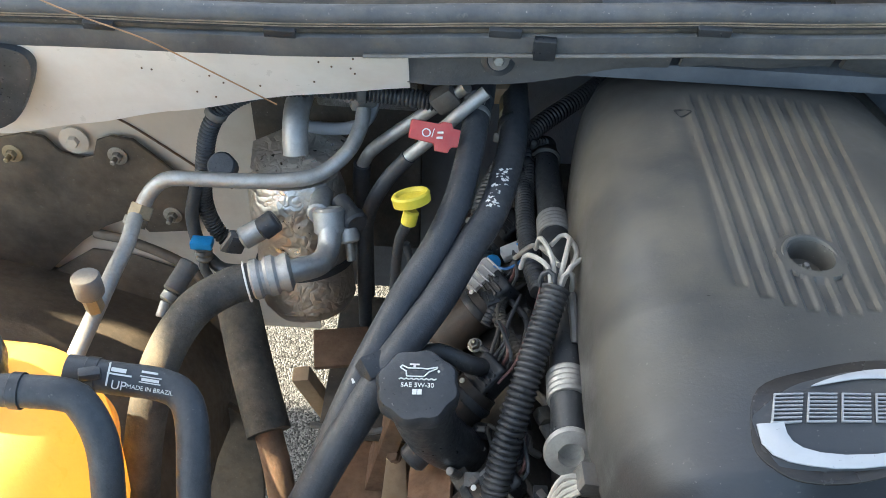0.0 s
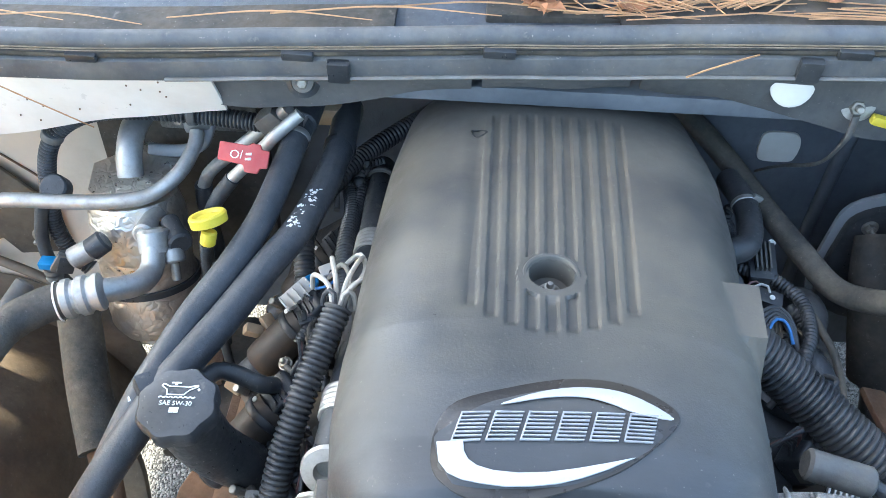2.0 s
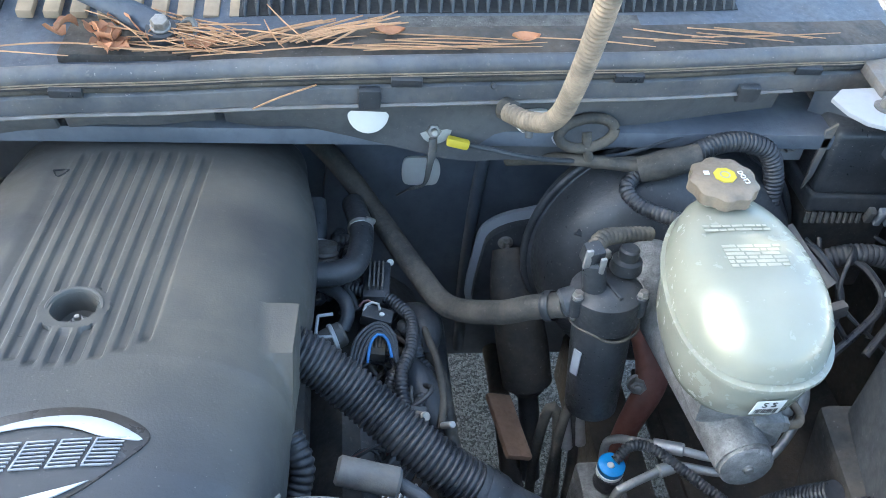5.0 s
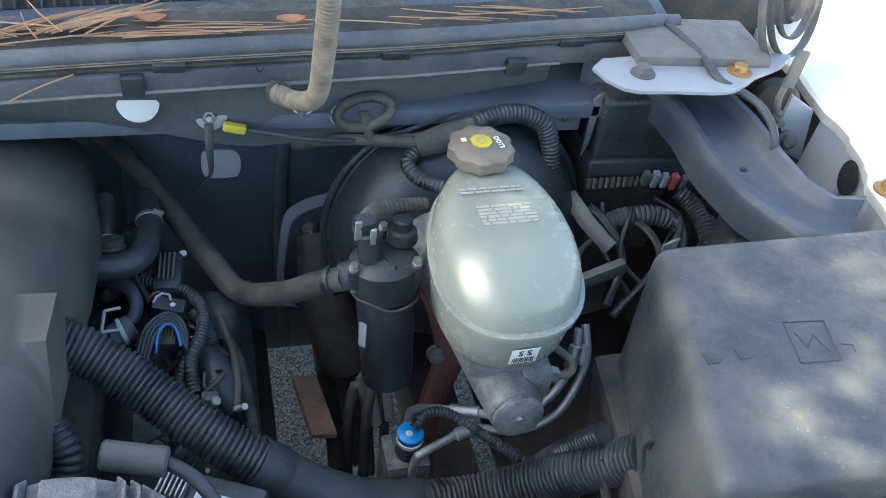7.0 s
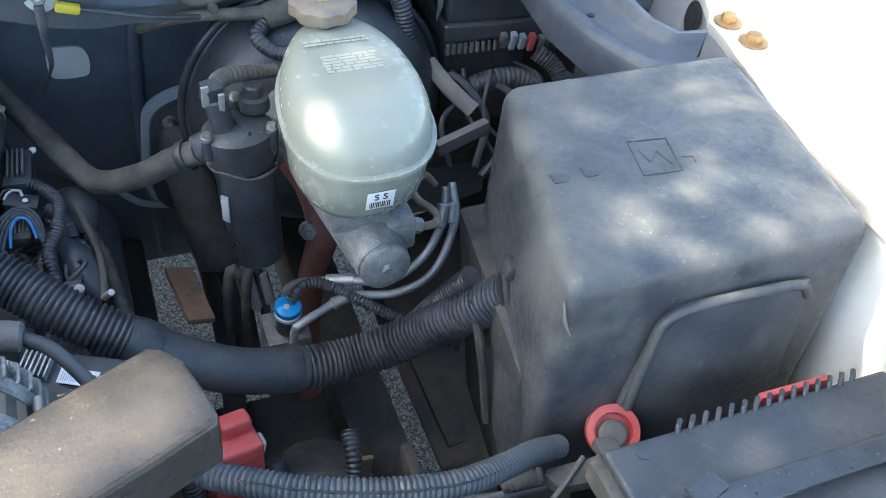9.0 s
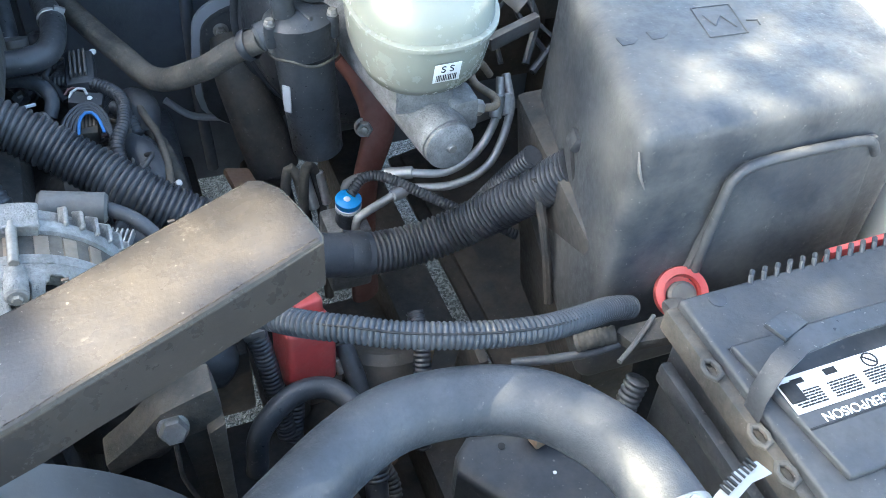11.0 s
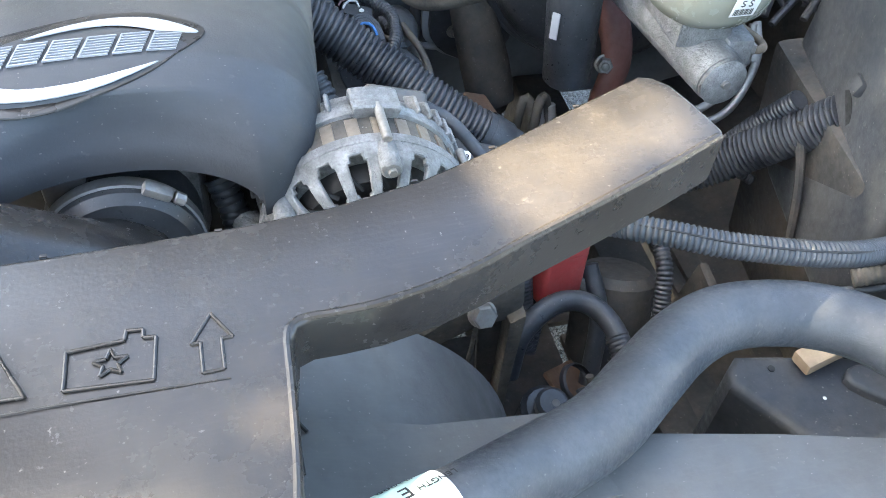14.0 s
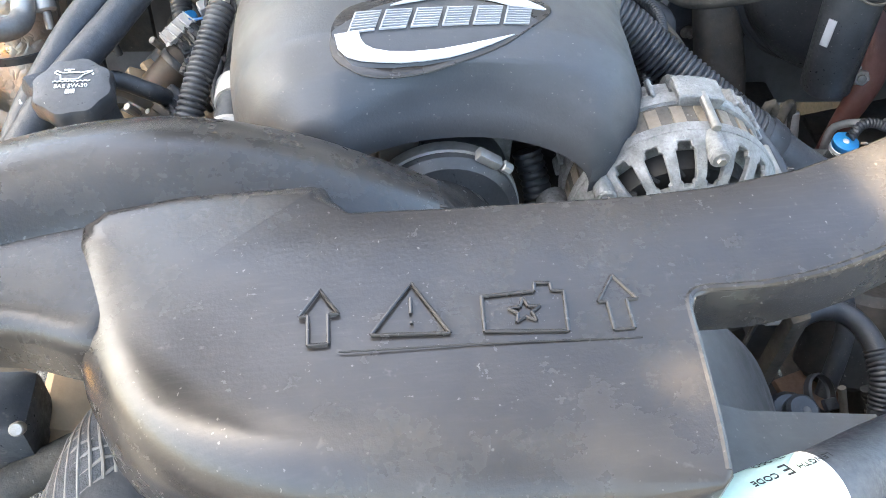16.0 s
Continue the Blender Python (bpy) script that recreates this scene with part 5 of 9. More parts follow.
for x, y, z in ((0.1, 0.681, 0.98), (0.102, 0.462, 1.0)):
    prof = []
    for k in range(5):
        prof += [(0.0172, k * 0.006), (0.0182, k * 0.006 + 0.0015), (0.0182, k * 0.006 + 0.0035), (0.0172, k * 0.006 + 0.005)]
    part("coupling", lathe(prof, (x, y + 0.015, z - 0.0015), (0, -1, 0.1), 24), "alu", rail, "silver ribbed coupling")
part("end_flange", lathe([(0.016, 0.0), (0.0205, 0.002), (0.022, 0.006), (0.0205, 0.01), (0.0105, 0.012), (0.009, 0.002)], (0.101, 0.402, 1.002), (0, -0.8, 0.45), 32), "alu", rail, "silver flange with a hole")
blk = thing("connector_block", (0.115, 0.395, 0.94), "white multi-wire plug below the engine cover", "connector")
part("body", box((0.11, 0.355, 1.034), (0.02, 0.02, 0.018), 0.002, (0, 15, 5)), "conn", blk)
for k in range(4):
    part("wire", tube([(0.102, 0.358 - 0.004 * k, 1.032), (0.088, 0.355 - 0.005 * k, 1.03 - 0.003 * k), (0.076, 0.335 - 0.004 * k, 1.005)], 0.0026, 8), "wire", blk)
cl = thing("pipe_clip", (0.085, 0.44, 0.93), "small grey spring clip on the valve cover", "clip")
part("arm", tube([(0.078, 0.49, 0.955), (0.088, 0.47, 0.965), (0.092, 0.45, 0.962)], 0.004, 8), "conn", cl)
part("head", box((0.093, 0.445, 0.96), (0.014, 0.02, 0.012), 0.002, (10, 0, 30)), "conn", cl)


# ---------------------------------------------------------------- driver side
hh = thing("vacuum_hose", (0.55, 0.75, 0.95), "dusty black hose curving from the firewall to the canister", "hose")
part("clamp", lathe([(0.0152, 0), (0.0158, 0.001), (0.0158, 0.008), (0.0152, 0.009)], (0.672, 0.590, 1.045), (0.7, -0.45, 0.5), 24, cap=False), "black", hh)
part("hose", tube([(0.395, 0.94, 1.04), (0.44, 0.905, 1.025), (0.484, 0.852, 1.004), (0.523, 0.785, 0.985), (0.557, 0.72, 0.974), (0.587, 0.667, 0.971), (0.63, 0.622, 1.005), (0.662, 0.597, 1.037), (0.688, 0.580, 1.057)], 0.0128, 22), "rubberdirt", hh)

KX, KY = 0.7245, 0.585
can = thing("vapour_canister", (KX, KY, 0.9), "black cylindrical vapour canister with a bolted lid", "canister")
tilt = (-0.066, 0.074, 1)
part("body", lathe([(0.024, 0), (0.0275, 0.004), (0.0295, 0.09), (0.0300, 0.125)], (0.7362, 0.572, 0.914), tilt, 40), "black", can)
part("head", lathe([(0.0335, 0), (0.0348, 0.002), (0.0338, 0.024), (0.0352, 0.027), (0.0352, 0.034), (0.030, 0.038), (0.024, 0.041), (0.012, 0.043)], (KX + 0.0035, KY - 0.004, 1.040), tilt, 40), "black", can)
part("lip", tube([(KX + 0.004 + 0.0345 * math.cos(a), KY - 0.004 + 0.0345 * math.sin(a), 1.040 + 0.003 * math.sin(2 * a) + 0.0015 * math.sin(5 * a)) for a in [2 * math.pi * i / 30 for i in range(31)]], 0.0017, 8), "rubberdirt", can)
for x, y, z in ((0.694, 0.570, 1.083), (0.755, 0.565, 1.088), (0.731, 0.620, 1.09)):
    part("lug", rod((x, y, z - 0.03), (x, y, z - 0.006), 0.0062), "black", can)
    bolt(can, (x, y, z - 0.006), (0, 0, 1), 0.0044, 0.0055)
    part("lug_bolt", rod((x, y, z - 0.036), (x, y, z - 0.03), 0.003), "steel", can)
part("spigot", rod((0.682, 0.582, 1.056), (0.703, 0.584, 1.062), 0.0145), "rubber", can)
part("tower", rod((KX - 0.013, KY - 0.006, 1.078), (KX - 0.018, KY - 0.002, 1.112), 0.0112), "black", can)
part("plug", box((KX - 0.021, KY - 0.001, 1.118), (0.018, 0.017, 0.02), 0.003, (10, 0, 15)), "black", can)
part("plug_clip", box((KX - 0.0275, KY - 0.010, 1.12), (0.007, 0.0035, 0.022), 0.001, (5, 0, 10)), "alu", can, "grey locking clip")
part("plug_clip", box((KX - 0.0135, KY - 0.0125, 1.113), (0.006, 0.0035, 0.02), 0.001, (5, 0, 10)), "alu", can, "grey locking clip")
part("knob", lathe([(0.0155, 0), (0.016, 0.003), (0.0145, 0.012), (0.0098, 0.014), (0.0098, 0.024), (0.008, 0.026)], (KX + 0.0215, KY + 0.016, 1.084), (0, 0.05, 1), 28), "black", can)
part("rib", box((KX + 0.003, KY - 0.012, 1.083), (0.004, 0.03, 0.006), 0.001, (0, 0, 20)), "black", can)
part("lead", tube([(KX - 0.018, KY + 0.006, 1.118), (KX - 0.005, KY + 0.022, 1.118), (KX + 0.02, KY + 0.034, 1.112), (KX + 0.05, KY + 0.044, 1.105)], [0.0085, 0.009, 0.008, 0.007], 14, pitch=0.006, depth=0.0007), "rubberdirt", can)
part("sticker", box((0.704, 0.561, 0.995), (0.009, 0.002, 0.03), 0.0006, (-5, -4, -48)), "shadegrey", can)

bst = thing("brake_booster", (0.845, 0.72, 0.82), "large round black brake booster on the firewall", "brake booster")
part("shell", lathe([(0.154, 0), (0.160, 0.004), (0.161, 0.02), (0.155, 0.024), (0.152, 0.05), (0.143, 0.075), (0.122, 0.092), (0.095, 0.10), (0.05, 0.104)], (0.855, 0.80, 0.957), (0, -1, 0.03), 72), "black", bst)
part("rim", tube([(0.855 + 0.162 * math.cos(a), 0.782, 0.957 + 0.162 * math.sin(a)) for a in [2 * math.pi * i / 60 for i in range(61)]], 0.005, 10), "black", bst)
for a in (150, 200):
    part("rib", tube([(0.855 + 0.14 * math.cos(radians(a)), 0.728, 0.957 + 0.14 * math.sin(radians(a))), (0.855 + 0.07 * math.cos(radians(a)), 0.698, 0.957 + 0.07 * math.sin(radians(a)))], 0.006, 8), "black", bst)
sp = thing("booster_bracket", (0.69, 0.85, 0.75), "black bracket plate edged in pale paint with two studs", "bracket")
part("plate", prism(smooth_closed([(0.653, 0.79), (0.655, 0.885), (0.667, 0.922), (0.71, 0.94), (0.77, 0.938), (0.77, 0.78), (0.71, 0.75)], 4), 0.842, 0.855, 0.003, UPRIGHT), "black", sp)
part("edge", prism(smooth_closed([(0.645, 0.785), (0.646, 0.89), (0.659, 0.932), (0.706, 0.953), (0.77, 0.95), (0.77, 0.77), (0.71, 0.742)], 4), 0.855, 0.862, 0.002, UPRIGHT), "shadegrey", sp, "bare painted edge")
bolt(sp, (0.683, 0.842, 0.911), (0, -1, 0.1), 0.006, 0.010, 0.016)
bolt(sp, (0.684, 0.842, 0.802), (0, -1, 0.1), 0.006, 0.010, 0.016)
part("lower_edge", tube([(0.60, 0.87, 0.80), (0.63, 0.86, 0.775), (0.67, 0.85, 0.77)], 0.005, 8), "shadegrey", sp)
col = thing("steering_column_boot", (0.7, 0.77, 0.6), "dark grey cylindrical steering column cover", "steering column")
part("boot", tube([(0.688, 0.835, 0.905), (0.692, 0.80, 0.87), (0.708, 0.765, 0.80), (0.718, 0.745, 0.75)], [0.022, 0.03, 0.034, 0.033], 26), "matte", col)
part("shaft", tube([(0.716, 0.75, 0.755), (0.725, 0.73, 0.70), (0.735, 0.70, 0.6)], 0.014, 16), "black", col)
part("collar", lathe([(0.022, 0), (0.024, 0.004), (0.02, 0.012)], (0.718, 0.745, 0.748), (0.1, -0.25, -0.9), 20), "matte", col)

mc = thing("master_cylinder", (0.82, 0.55, 0.98), "cast aluminium brake master cylinder", "master cylinder")
part("body", tube([(0.80, 0.68, 1.02), (0.805, 0.60, 1.022), (0.815, 0.50, 1.02), (0.8245, 0.425, 1.016)], [0.034, 0.033, 0.029, 0.026], 28), "castalu", mc)
part("end", lathe([(0.0235, 0), (0.0245, 0.002), (0.0245, 0.01), (0.022, 0.012), (0.005, 0.012), (0.004, 0.0135)], (0.8245, 0.428, 1.015), (0.05, -1, 0.05), 36), "castalu", mc)
part("end_plug", rod((0.8252, 0.416, 1.0156), (0.8255, 0.412, 1.0158), 0.0045), "steel", mc)
part("port", box((0.848, 0.458, 1.028), (0.03, 0.034, 0.036), 0.006), "castalu", mc)
part("port_nut", rod((0.862, 0.458, 1.026), (0.874, 0.457, 1.022), 0.008, 6), "steel", mc)
part("port", box((0.85, 0.53, 1.03), (0.03, 0.034, 0.036), 0.006), "castalu", mc)
part("flange", box((0.81, 0.50, 1.05), (0.06, 0.10, 0.03), 0.008), "castalu", mc)


def egg(z, k, shift=0.0, n=56):
    ring = []
    for j in range(n):
        a = 2 * math.pi * j / n
        ca, sa = math.cos(a), math.sin(a)
        w = 0.0665 * k * (1 - 0.15 * sa)
        ring.append((0.819 + w * math.copysign(abs(ca) ** 0.85, ca) + 0.014 * 0.5 * (sa * k), 0.521 + shift + 0.112 * k * math.copysign(abs(sa) ** 0.9, sa), z))
    return ring


res = thing("brake_fluid_reservoir", (0.82, 0.52, 1.05), "milky white brake fluid reservoir, part full", "reservoir")
part("lower", rings_mesh(bmesh.new(), [egg(1.060, 0.62, 0.006), egg(1.066, 0.8, 0.004), egg(1.082, 0.905, 0.002), egg(1.105, 0.945), egg(1.128, 0.965)]), "reservoir", res)
part("seam", rings_mesh(bmesh.new(), [egg(1.1275, 0.97), egg(1.1283, 1.025), egg(1.1318, 1.025), egg(1.1326, 0.97)]), "reservoir", res)
part("upper", rings_mesh(bmesh.new(), [egg(1.132, 0.972), egg(1.142, 0.962), egg(1.154, 0.925), egg(1.163, 0.865), egg(1.1695, 0.78), egg(1.1740, 0.64), egg(1.1765, 0.45), egg(1.1775, 0.22)]), "reservoir", res)
RC = (0.815, 0.602, 1.170)
part("neck", rod(RC, (RC[0], RC[1], RC[2] + 0.012), 0.0225), "reservoir", res)
rcap = part("cap", lathe([(0.028, 0), (0.0305, 0.002), (0.0305, 0.013), (0.0275, 0.016), (0.014, 0.0175)], (RC[0], RC[1], RC[2] + 0.009), (-0.02, -0.05, 1), 72, lobes=9, lobe=0.05), "rescap", res, "knurled brown-grey cap")
cm = plane_at((RC[0] - 0.001, RC[1] - 0.001, RC[2] + 0.0265), (1, 0, 0.02), (0, 1, 0.05))
part("badge", lathe([(0.0105, 0), (0.0105, 0.0012)], tuple(cm.translation), (-0.02, -0.05, 1), 8), "yellow", rcap, "yellow octagon")
part("mark", (lambda b: (b.transform(cm), b)[1])(lathe([(0.0048, 0.0012), (0.0048, 0.0017), (0.0036, 0.0017), (0.0036, 0.0012)], (0, 0, 0), (0, 0, 1), 24, cap=False)), "brownink", rcap)
part("print", text_bm("DOT3", 0.0068, cm @ pose(0.0165, -0.003, 0.0004, 0, 0, -80)), "label", rcap)
part("print", (lambda b: (b.transform(cm), b)[1])(box((-0.016, 0.004, 0.0004), (0.005, 0.005, 0.0006), 0)), "label", rcap)
sm = plane_at((0.814, 0.4145, 1.1035), (1, 0.03, 0), (0, -0.2, 1))
part("sticker", (lambda b: (b.transform(sm), b)[1])(box((0, 0, 0.001), (0.025, 0.021, 0.0006), 0.0002)), "label", res, "white sticker")
part("print", text_bm("S S", 0.0105, sm @ pose(0, 0.0045, 0.0014)), "ink", res)
part("print", join(*[(lambda b: (b.transform(sm), b)[1])(box((-0.0095 + 0.00165 * i, -0.0052, 0.0015), (0.0009 if i % 3 else 0.0004, 0.007, 0.0004), 0)) for i in range(12)]), "ink", res)
lm = plane_at((0.813, 0.553, 1.1778), (1, 0.03, 0), (0, 1, 0.0))
part("print", bars(lm, 2, 0.06, 0.0028, 0.0022, 3), "brownink", res, "faded small print")
part("print", bars(lm @ pose(0.004, -0.026, -0.0006), 6, 0.052, 0.0034, 0.0014, 5), "brownink", res, "faded small print")

br = thing("pedal_bracket", (0.8, 0.62, 0.7), "reddish-brown primed steel bracket", "bracket")
part("arm", tube([(0.79, 0.66, 0.97), (0.815, 0.64, 0.94), (0.822, 0.62, 0.89), (0.80, 0.60, 0.83), (0.79, 0.585, 0.76), (0.79, 0.57, 0.66)], [0.016, 0.026, 0.026, 0.02, 0.022, 0.022], 18, squash=0.6), "redbrown", br)
bolt(br, (0.802, 0.612, 0.9), (-0.3, -0.9, 0.3), 0.009, 0.012, 0.014)

lines = thing("brake_lines", (0.85, 0.5, 0.85), "bent brake lines with crimped steel fittings", "pipe")
for pts, r, m in (([(0.765, 0.555, 0.80), (0.762, 0.562, 0.855), (0.77, 0.558, 0.872), (0.785, 0.545, 0.885), (0.82, 0.525, 0.897), (0.865, 0.51, 0.90), (0.905, 0.515, 0.92), (0.93, 0.53, 0.955), (0.938, 0.55, 0.985)], 0.0048, "alu"),
                  ([(0.752, 0.495, 0.80), (0.754, 0.49, 0.87), (0.763, 0.492, 0.88), (0.79, 0.503, 0.882), (0.82, 0.512, 0.885), (0.87, 0.5, 0.888), (0.915, 0.505, 0.905), (0.945, 0.53, 0.95), (0.95, 0.56, 0.98)], 0.0048, "alu"),
                  ([(0.872, 0.457, 1.022), (0.89, 0.462, 1.018), (0.897, 0.48, 1.015), (0.884, 0.5, 1.02), (0.888, 0.52, 1.022), (0.91, 0.545, 1.01), (0.925, 0.55, 0.99)], 0.0042, "tanhose"),
                  ([(0.862, 0.53, 1.03), (0.885, 0.545, 1.03), (0.91, 0.565, 1.025), (0.918, 0.585, 1.005), (0.90, 0.60, 0.98)], 0.0042, "tanhose")):
    part("line", tube(pts, r, 12), m, lines)
for a, b in (((0.80, 0.535, 0.892), (0.83, 0.522, 0.898)), ((0.80, 0.506, 0.884), (0.818, 0.511, 0.885)), ((0.926, 0.527, 0.948), (0.934, 0.54, 0.97)), ((0.942, 0.53, 0.946), (0.947, 0.545, 0.965)), ((0.735, 0.6, 0.80), (0.728, 0.62, 0.845)), ((0.752, 0.605, 0.80), (0.746, 0.62, 0.84))):
    part("fitting", rod(a, b, 0.0072, 10), "alu", lines)
for pts in ([(0.72, 0.585, 0.70), (0.722, 0.60, 0.80), (0.73, 0.615, 0.85), (0.742, 0.62, 0.84), (0.746, 0.60, 0.77), (0.744, 0.58, 0.66)], [(0.705, 0.60, 0.66), (0.702, 0.61, 0.78), (0.71, 0.62, 0.85), (0.722, 0.615, 0.83), (0.73, 0.59, 0.72)]):
    part("hose", tube(pts, 0.0062, 12), "rubberdirt", lines)
abs_ = thing("hydraulic_block", (0.755, 0.515, 0.76), "grey hydraulic valve block with a blue-capped plug", "valve block")
part("block", box((0.752, 0.525, 0.80), (0.05, 0.05, 0.09), 0.006), "castalu", abs_)
part("plug", lathe([(0.014, 0), (0.015, 0.004), (0.013, 0.018), (0.014, 0.022)], (0.754, 0.519, 0.848), (0, -0.1, 1), 24), "black", abs_)
part("plug_seal", lathe([(0.0145, 0), (0.0145, 0.006)], (0.754, 0.519, 0.868), (0, -0.1, 1), 24), "label", abs_)
part("plug_cap", lathe([(0.0135, 0), (0.0145, 0.002), (0.0145, 0.008), (0.012, 0.010)], (0.754, 0.519, 0.874), (0, -0.1, 1), 28), "blue", abs_, "bright blue cap")
part("plug_ring", lathe([(0.0125, 0), (0.0125, 0.006)], (0.754, 0.5195, 0.868), (0, -0.1, 1), 28), "palegrey", abs_)
part("plug_eye", lathe([(0.004, 0), (0.003, 0.001)], (0.752, 0.516, 0.8842), (0, -0.1, 1), 14), "palegrey", abs_)
part("lead", tube([(0.757, 0.52, 0.886), (0.775, 0.53, 0.897), (0.80, 0.525, 0.895), (0.84, 0.49, 0.885), (0.885, 0.45, 0.875), (0.92, 0.43, 0.86)], 0.006, 12, pitch=0.004, depth=0.001), "loom", abs_, angle=85)

# big corrugated duct across to the black box
bt = thing("corrugated_duct", (0.7, 0.43, 0.87), "thick corrugated black conduit with a smooth taped middle", "conduit")
part("ribbed", tube([(0.425, 0.53, 1.058), (0.455, 0.52, 1.042), (0.498, 0.497, 1.016), (0.545, 0.464, 0.991), (0.592, 0.44, 0.964)], 0.0222, 26, pitch=0.0056, depth=0.0024), "loom", bt, angle=85)
part("ribbed", tube([(0.742, 0.428, 0.886), (0.80, 0.428, 0.884), (0.855, 0.418, 0.908), (0.895, 0.397, 0.95), (0.932, 0.366, 1.004)], 0.0222, 26, pitch=0.0056, depth=0.0024), "loom", bt, angle=85)
part("smooth", tube([(0.588, 0.442, 0.967), (0.634, 0.43, 0.936), (0.685, 0.424, 0.908), (0.746, 0.428, 0.886)], 0.0228, 26), "rubber", bt)
part("tape", lathe([(0.0238, 0), (0.0242, 0.001), (0.0242, 0.022), (0.0238, 0.023)], (0.594, 0.4405, 0.963), (0.8, -0.22, -0.54), 28, cap=False), "black", bt)
part("tape", lathe([(0.0238, 0), (0.0242, 0.001), (0.0242, 0.018), (0.0238, 0.019)], (0.722, 0.4265, 0.894), (1, 0.05, -0.3), 28, cap=False), "black", bt)
ub = thing("wiring_loom", (0.88, 0.4, 0.9), "thin ribbed loom beside the big conduit", "wiring", "wiring looms")
part("loom", tube([(0.84, 0.44, 0.87), (0.87, 0.44, 0.905), (0.89, 0.425, 0.95), (0.905, 0.40, 1.0)], 0.011, 14, pitch=0.005, depth=0.0015), "loom", ub, angle=85)

# wiring in front of the firewall, right bank of the engine
wb = thing("hose_elbow", (0.47, 0.72, 0.98), "smooth black vacuum elbow behind the engine cover", "hose")
part("elbow", tube([(0.40, 0.676, 1.01), (0.433, 0.676, 1.01), (0.460, 0.677, 1.009), (0.482, 0.688, 1.007), (0.493, 0.715, 1.006), (0.495, 0.758, 1.006), (0.487, 0.81, 0.998)], 0.0135, 24), "black", wb)
part("clamp", lathe([(0.0137, 0), (0.0146, 0.0008), (0.0146, 0.006), (0.0137, 0.0068)], (0.4945, 0.752, 1.006), (0.0, 1, 0), 28, cap=False), "alu", wb, "silver spring clamp")
part("clamp_ear", box((0.505, 0.755, 1.018), (0.012, 0.005, 0.006), 0.001, (0, 30, 10)), "alu", wb)
pv = thing("vent_valve", (0.44, 0.75, 0.98), "grey ringed vent valve between the hoses", "valve")
part("body", lathe([(0.013, 0), (0.015, 0.003), (0.013, 0.006), (0.015, 0.009), (0.013, 0.012), (0.014, 0.02)], (0.455, 0.725, 0.985), (0, 0.4, 1), 24), "conn", pv)
part("hose", tube([(0.445, 0.73, 0.96), (0.447, 0.76, 0.99), (0.445, 0.80, 1.01)], 0.011, 16), "black", pv)
part("band", lathe([(0.0114, 0), (0.0125, 0.001), (0.0125, 0.005), (0.0114, 0.006)], (0.446, 0.752, 0.984), (0, 0.8, 0.6), 24, cap=False), "alu", pv)
fj = thing("injector_plug", (0.465, 0.635, 0.95), "grey round plug with a square wire lock", "connector")
part("body", rod((0.452, 0.63, 0.952), (0.476, 0.640, 0.96), 0.0135), "conn", fj)
part("ring", lathe([(0.0145, 0), (0.0155, 0.001), (0.0155, 0.004), (0.0145, 0.005)], (0.462, 0.634, 0.956), (1, 0.35, 0.2), 24, cap=False), "palegrey", fj)
for p, q in (((0.448, 0.652, 0.972), (0.464, 0.655, 0.972)), ((0.448, 0.652, 0.972), (0.446, 0.625, 0.968)), ((0.446, 0.625, 0.968), (0.464, 0.626, 0.968))):
    part("lock_wire", rod(p, q, 0.0018, 8), "palegrey", fj)
part("lead", tube([(0.474, 0.642, 0.962), (0.480, 0.655, 0.972), (0.474, 0.674, 0.978), (0.455, 0.692, 0.978), (0.44, 0.70, 0.975)], 0.0075, 14), "rubber", fj)
igm = thing("ignition_module", (0.512, 0.705, 0.96), "black module with a pale finned comb", "ignition module")
part("body", box((0.512, 0.706, 0.965), (0.03, 0.05, 0.025), 0.004, (10, 0, -4)), "black", igm)
for k in range(4):
    part("fin", box((0.504 + 0.0048 * k, 0.706, 0.979), (0.0022, 0.036, 0.01), 0.0006, (10, 0, -4)), "conn", igm)
part("screw", lathe([(0.004, 0), (0.0042, 0.002), (0.003, 0.003)], (0.528, 0.735, 0.972), (0, -0.2, 1), 12), "label", igm)
wl = thing("injector_wiring", (0.53, 0.58, 0.92), "tangle of plugs and looms beside the engine cover", "wiring")
rng = random.Random(11)
part("loom", tube([(0.47, 0.708, 0.96), (0.492, 0.699, 0.965), (0.514, 0.689, 0.967), (0.534, 0.674, 0.966), (0.547, 0.649, 0.965), (0.544, 0.61, 0.965), (0.533, 0.58, 0.96), (0.535, 0.55, 0.945)], 0.0072, 16, pitch=0.0044, depth=0.0011), "loom", wl, angle=85)
for k in range(4):
    part("wire", tube([(0.481 + 0.003 * k, 0.598 - 0.004 * k, 0.960), (0.490 + 0.003 * k, 0.622 - 0.004 * k, 0.972), (0.511, 0.637 - 0.0045 * k, 0.976), (0.527 - 0.002 * k, 0.625 - 0.004 * k, 0.970), (0.531, 0.592, 0.958)], 0.0021, 8), "rubber", wl)
part("plug", box((0.509, 0.622, 0.957), (0.022, 0.028, 0.016), 0.002, (15, 0, -8)), "rubberdirt", wl)
for k in range(5):
    part("pin", box((0.5015 + 0.0038 * k, 0.624, 0.966), (0.0018, 0.022, 0.003), 0.0005, (15, 0, -8)), "rescap", wl)
part("bluewire", tube([(0.499, 0.594, 0.962), (0.503, 0.612, 0.974), (0.512, 0.620, 0.977), (0.520, 0.613, 0.975), (0.524, 0.597, 0.966)], 0.0017, 8), "bluewire", wl)
part("plug", box((0.511, 0.664, 0.957), (0.034, 0.018, 0.018), 0.003, (10, 10, -12)), "black", wl)
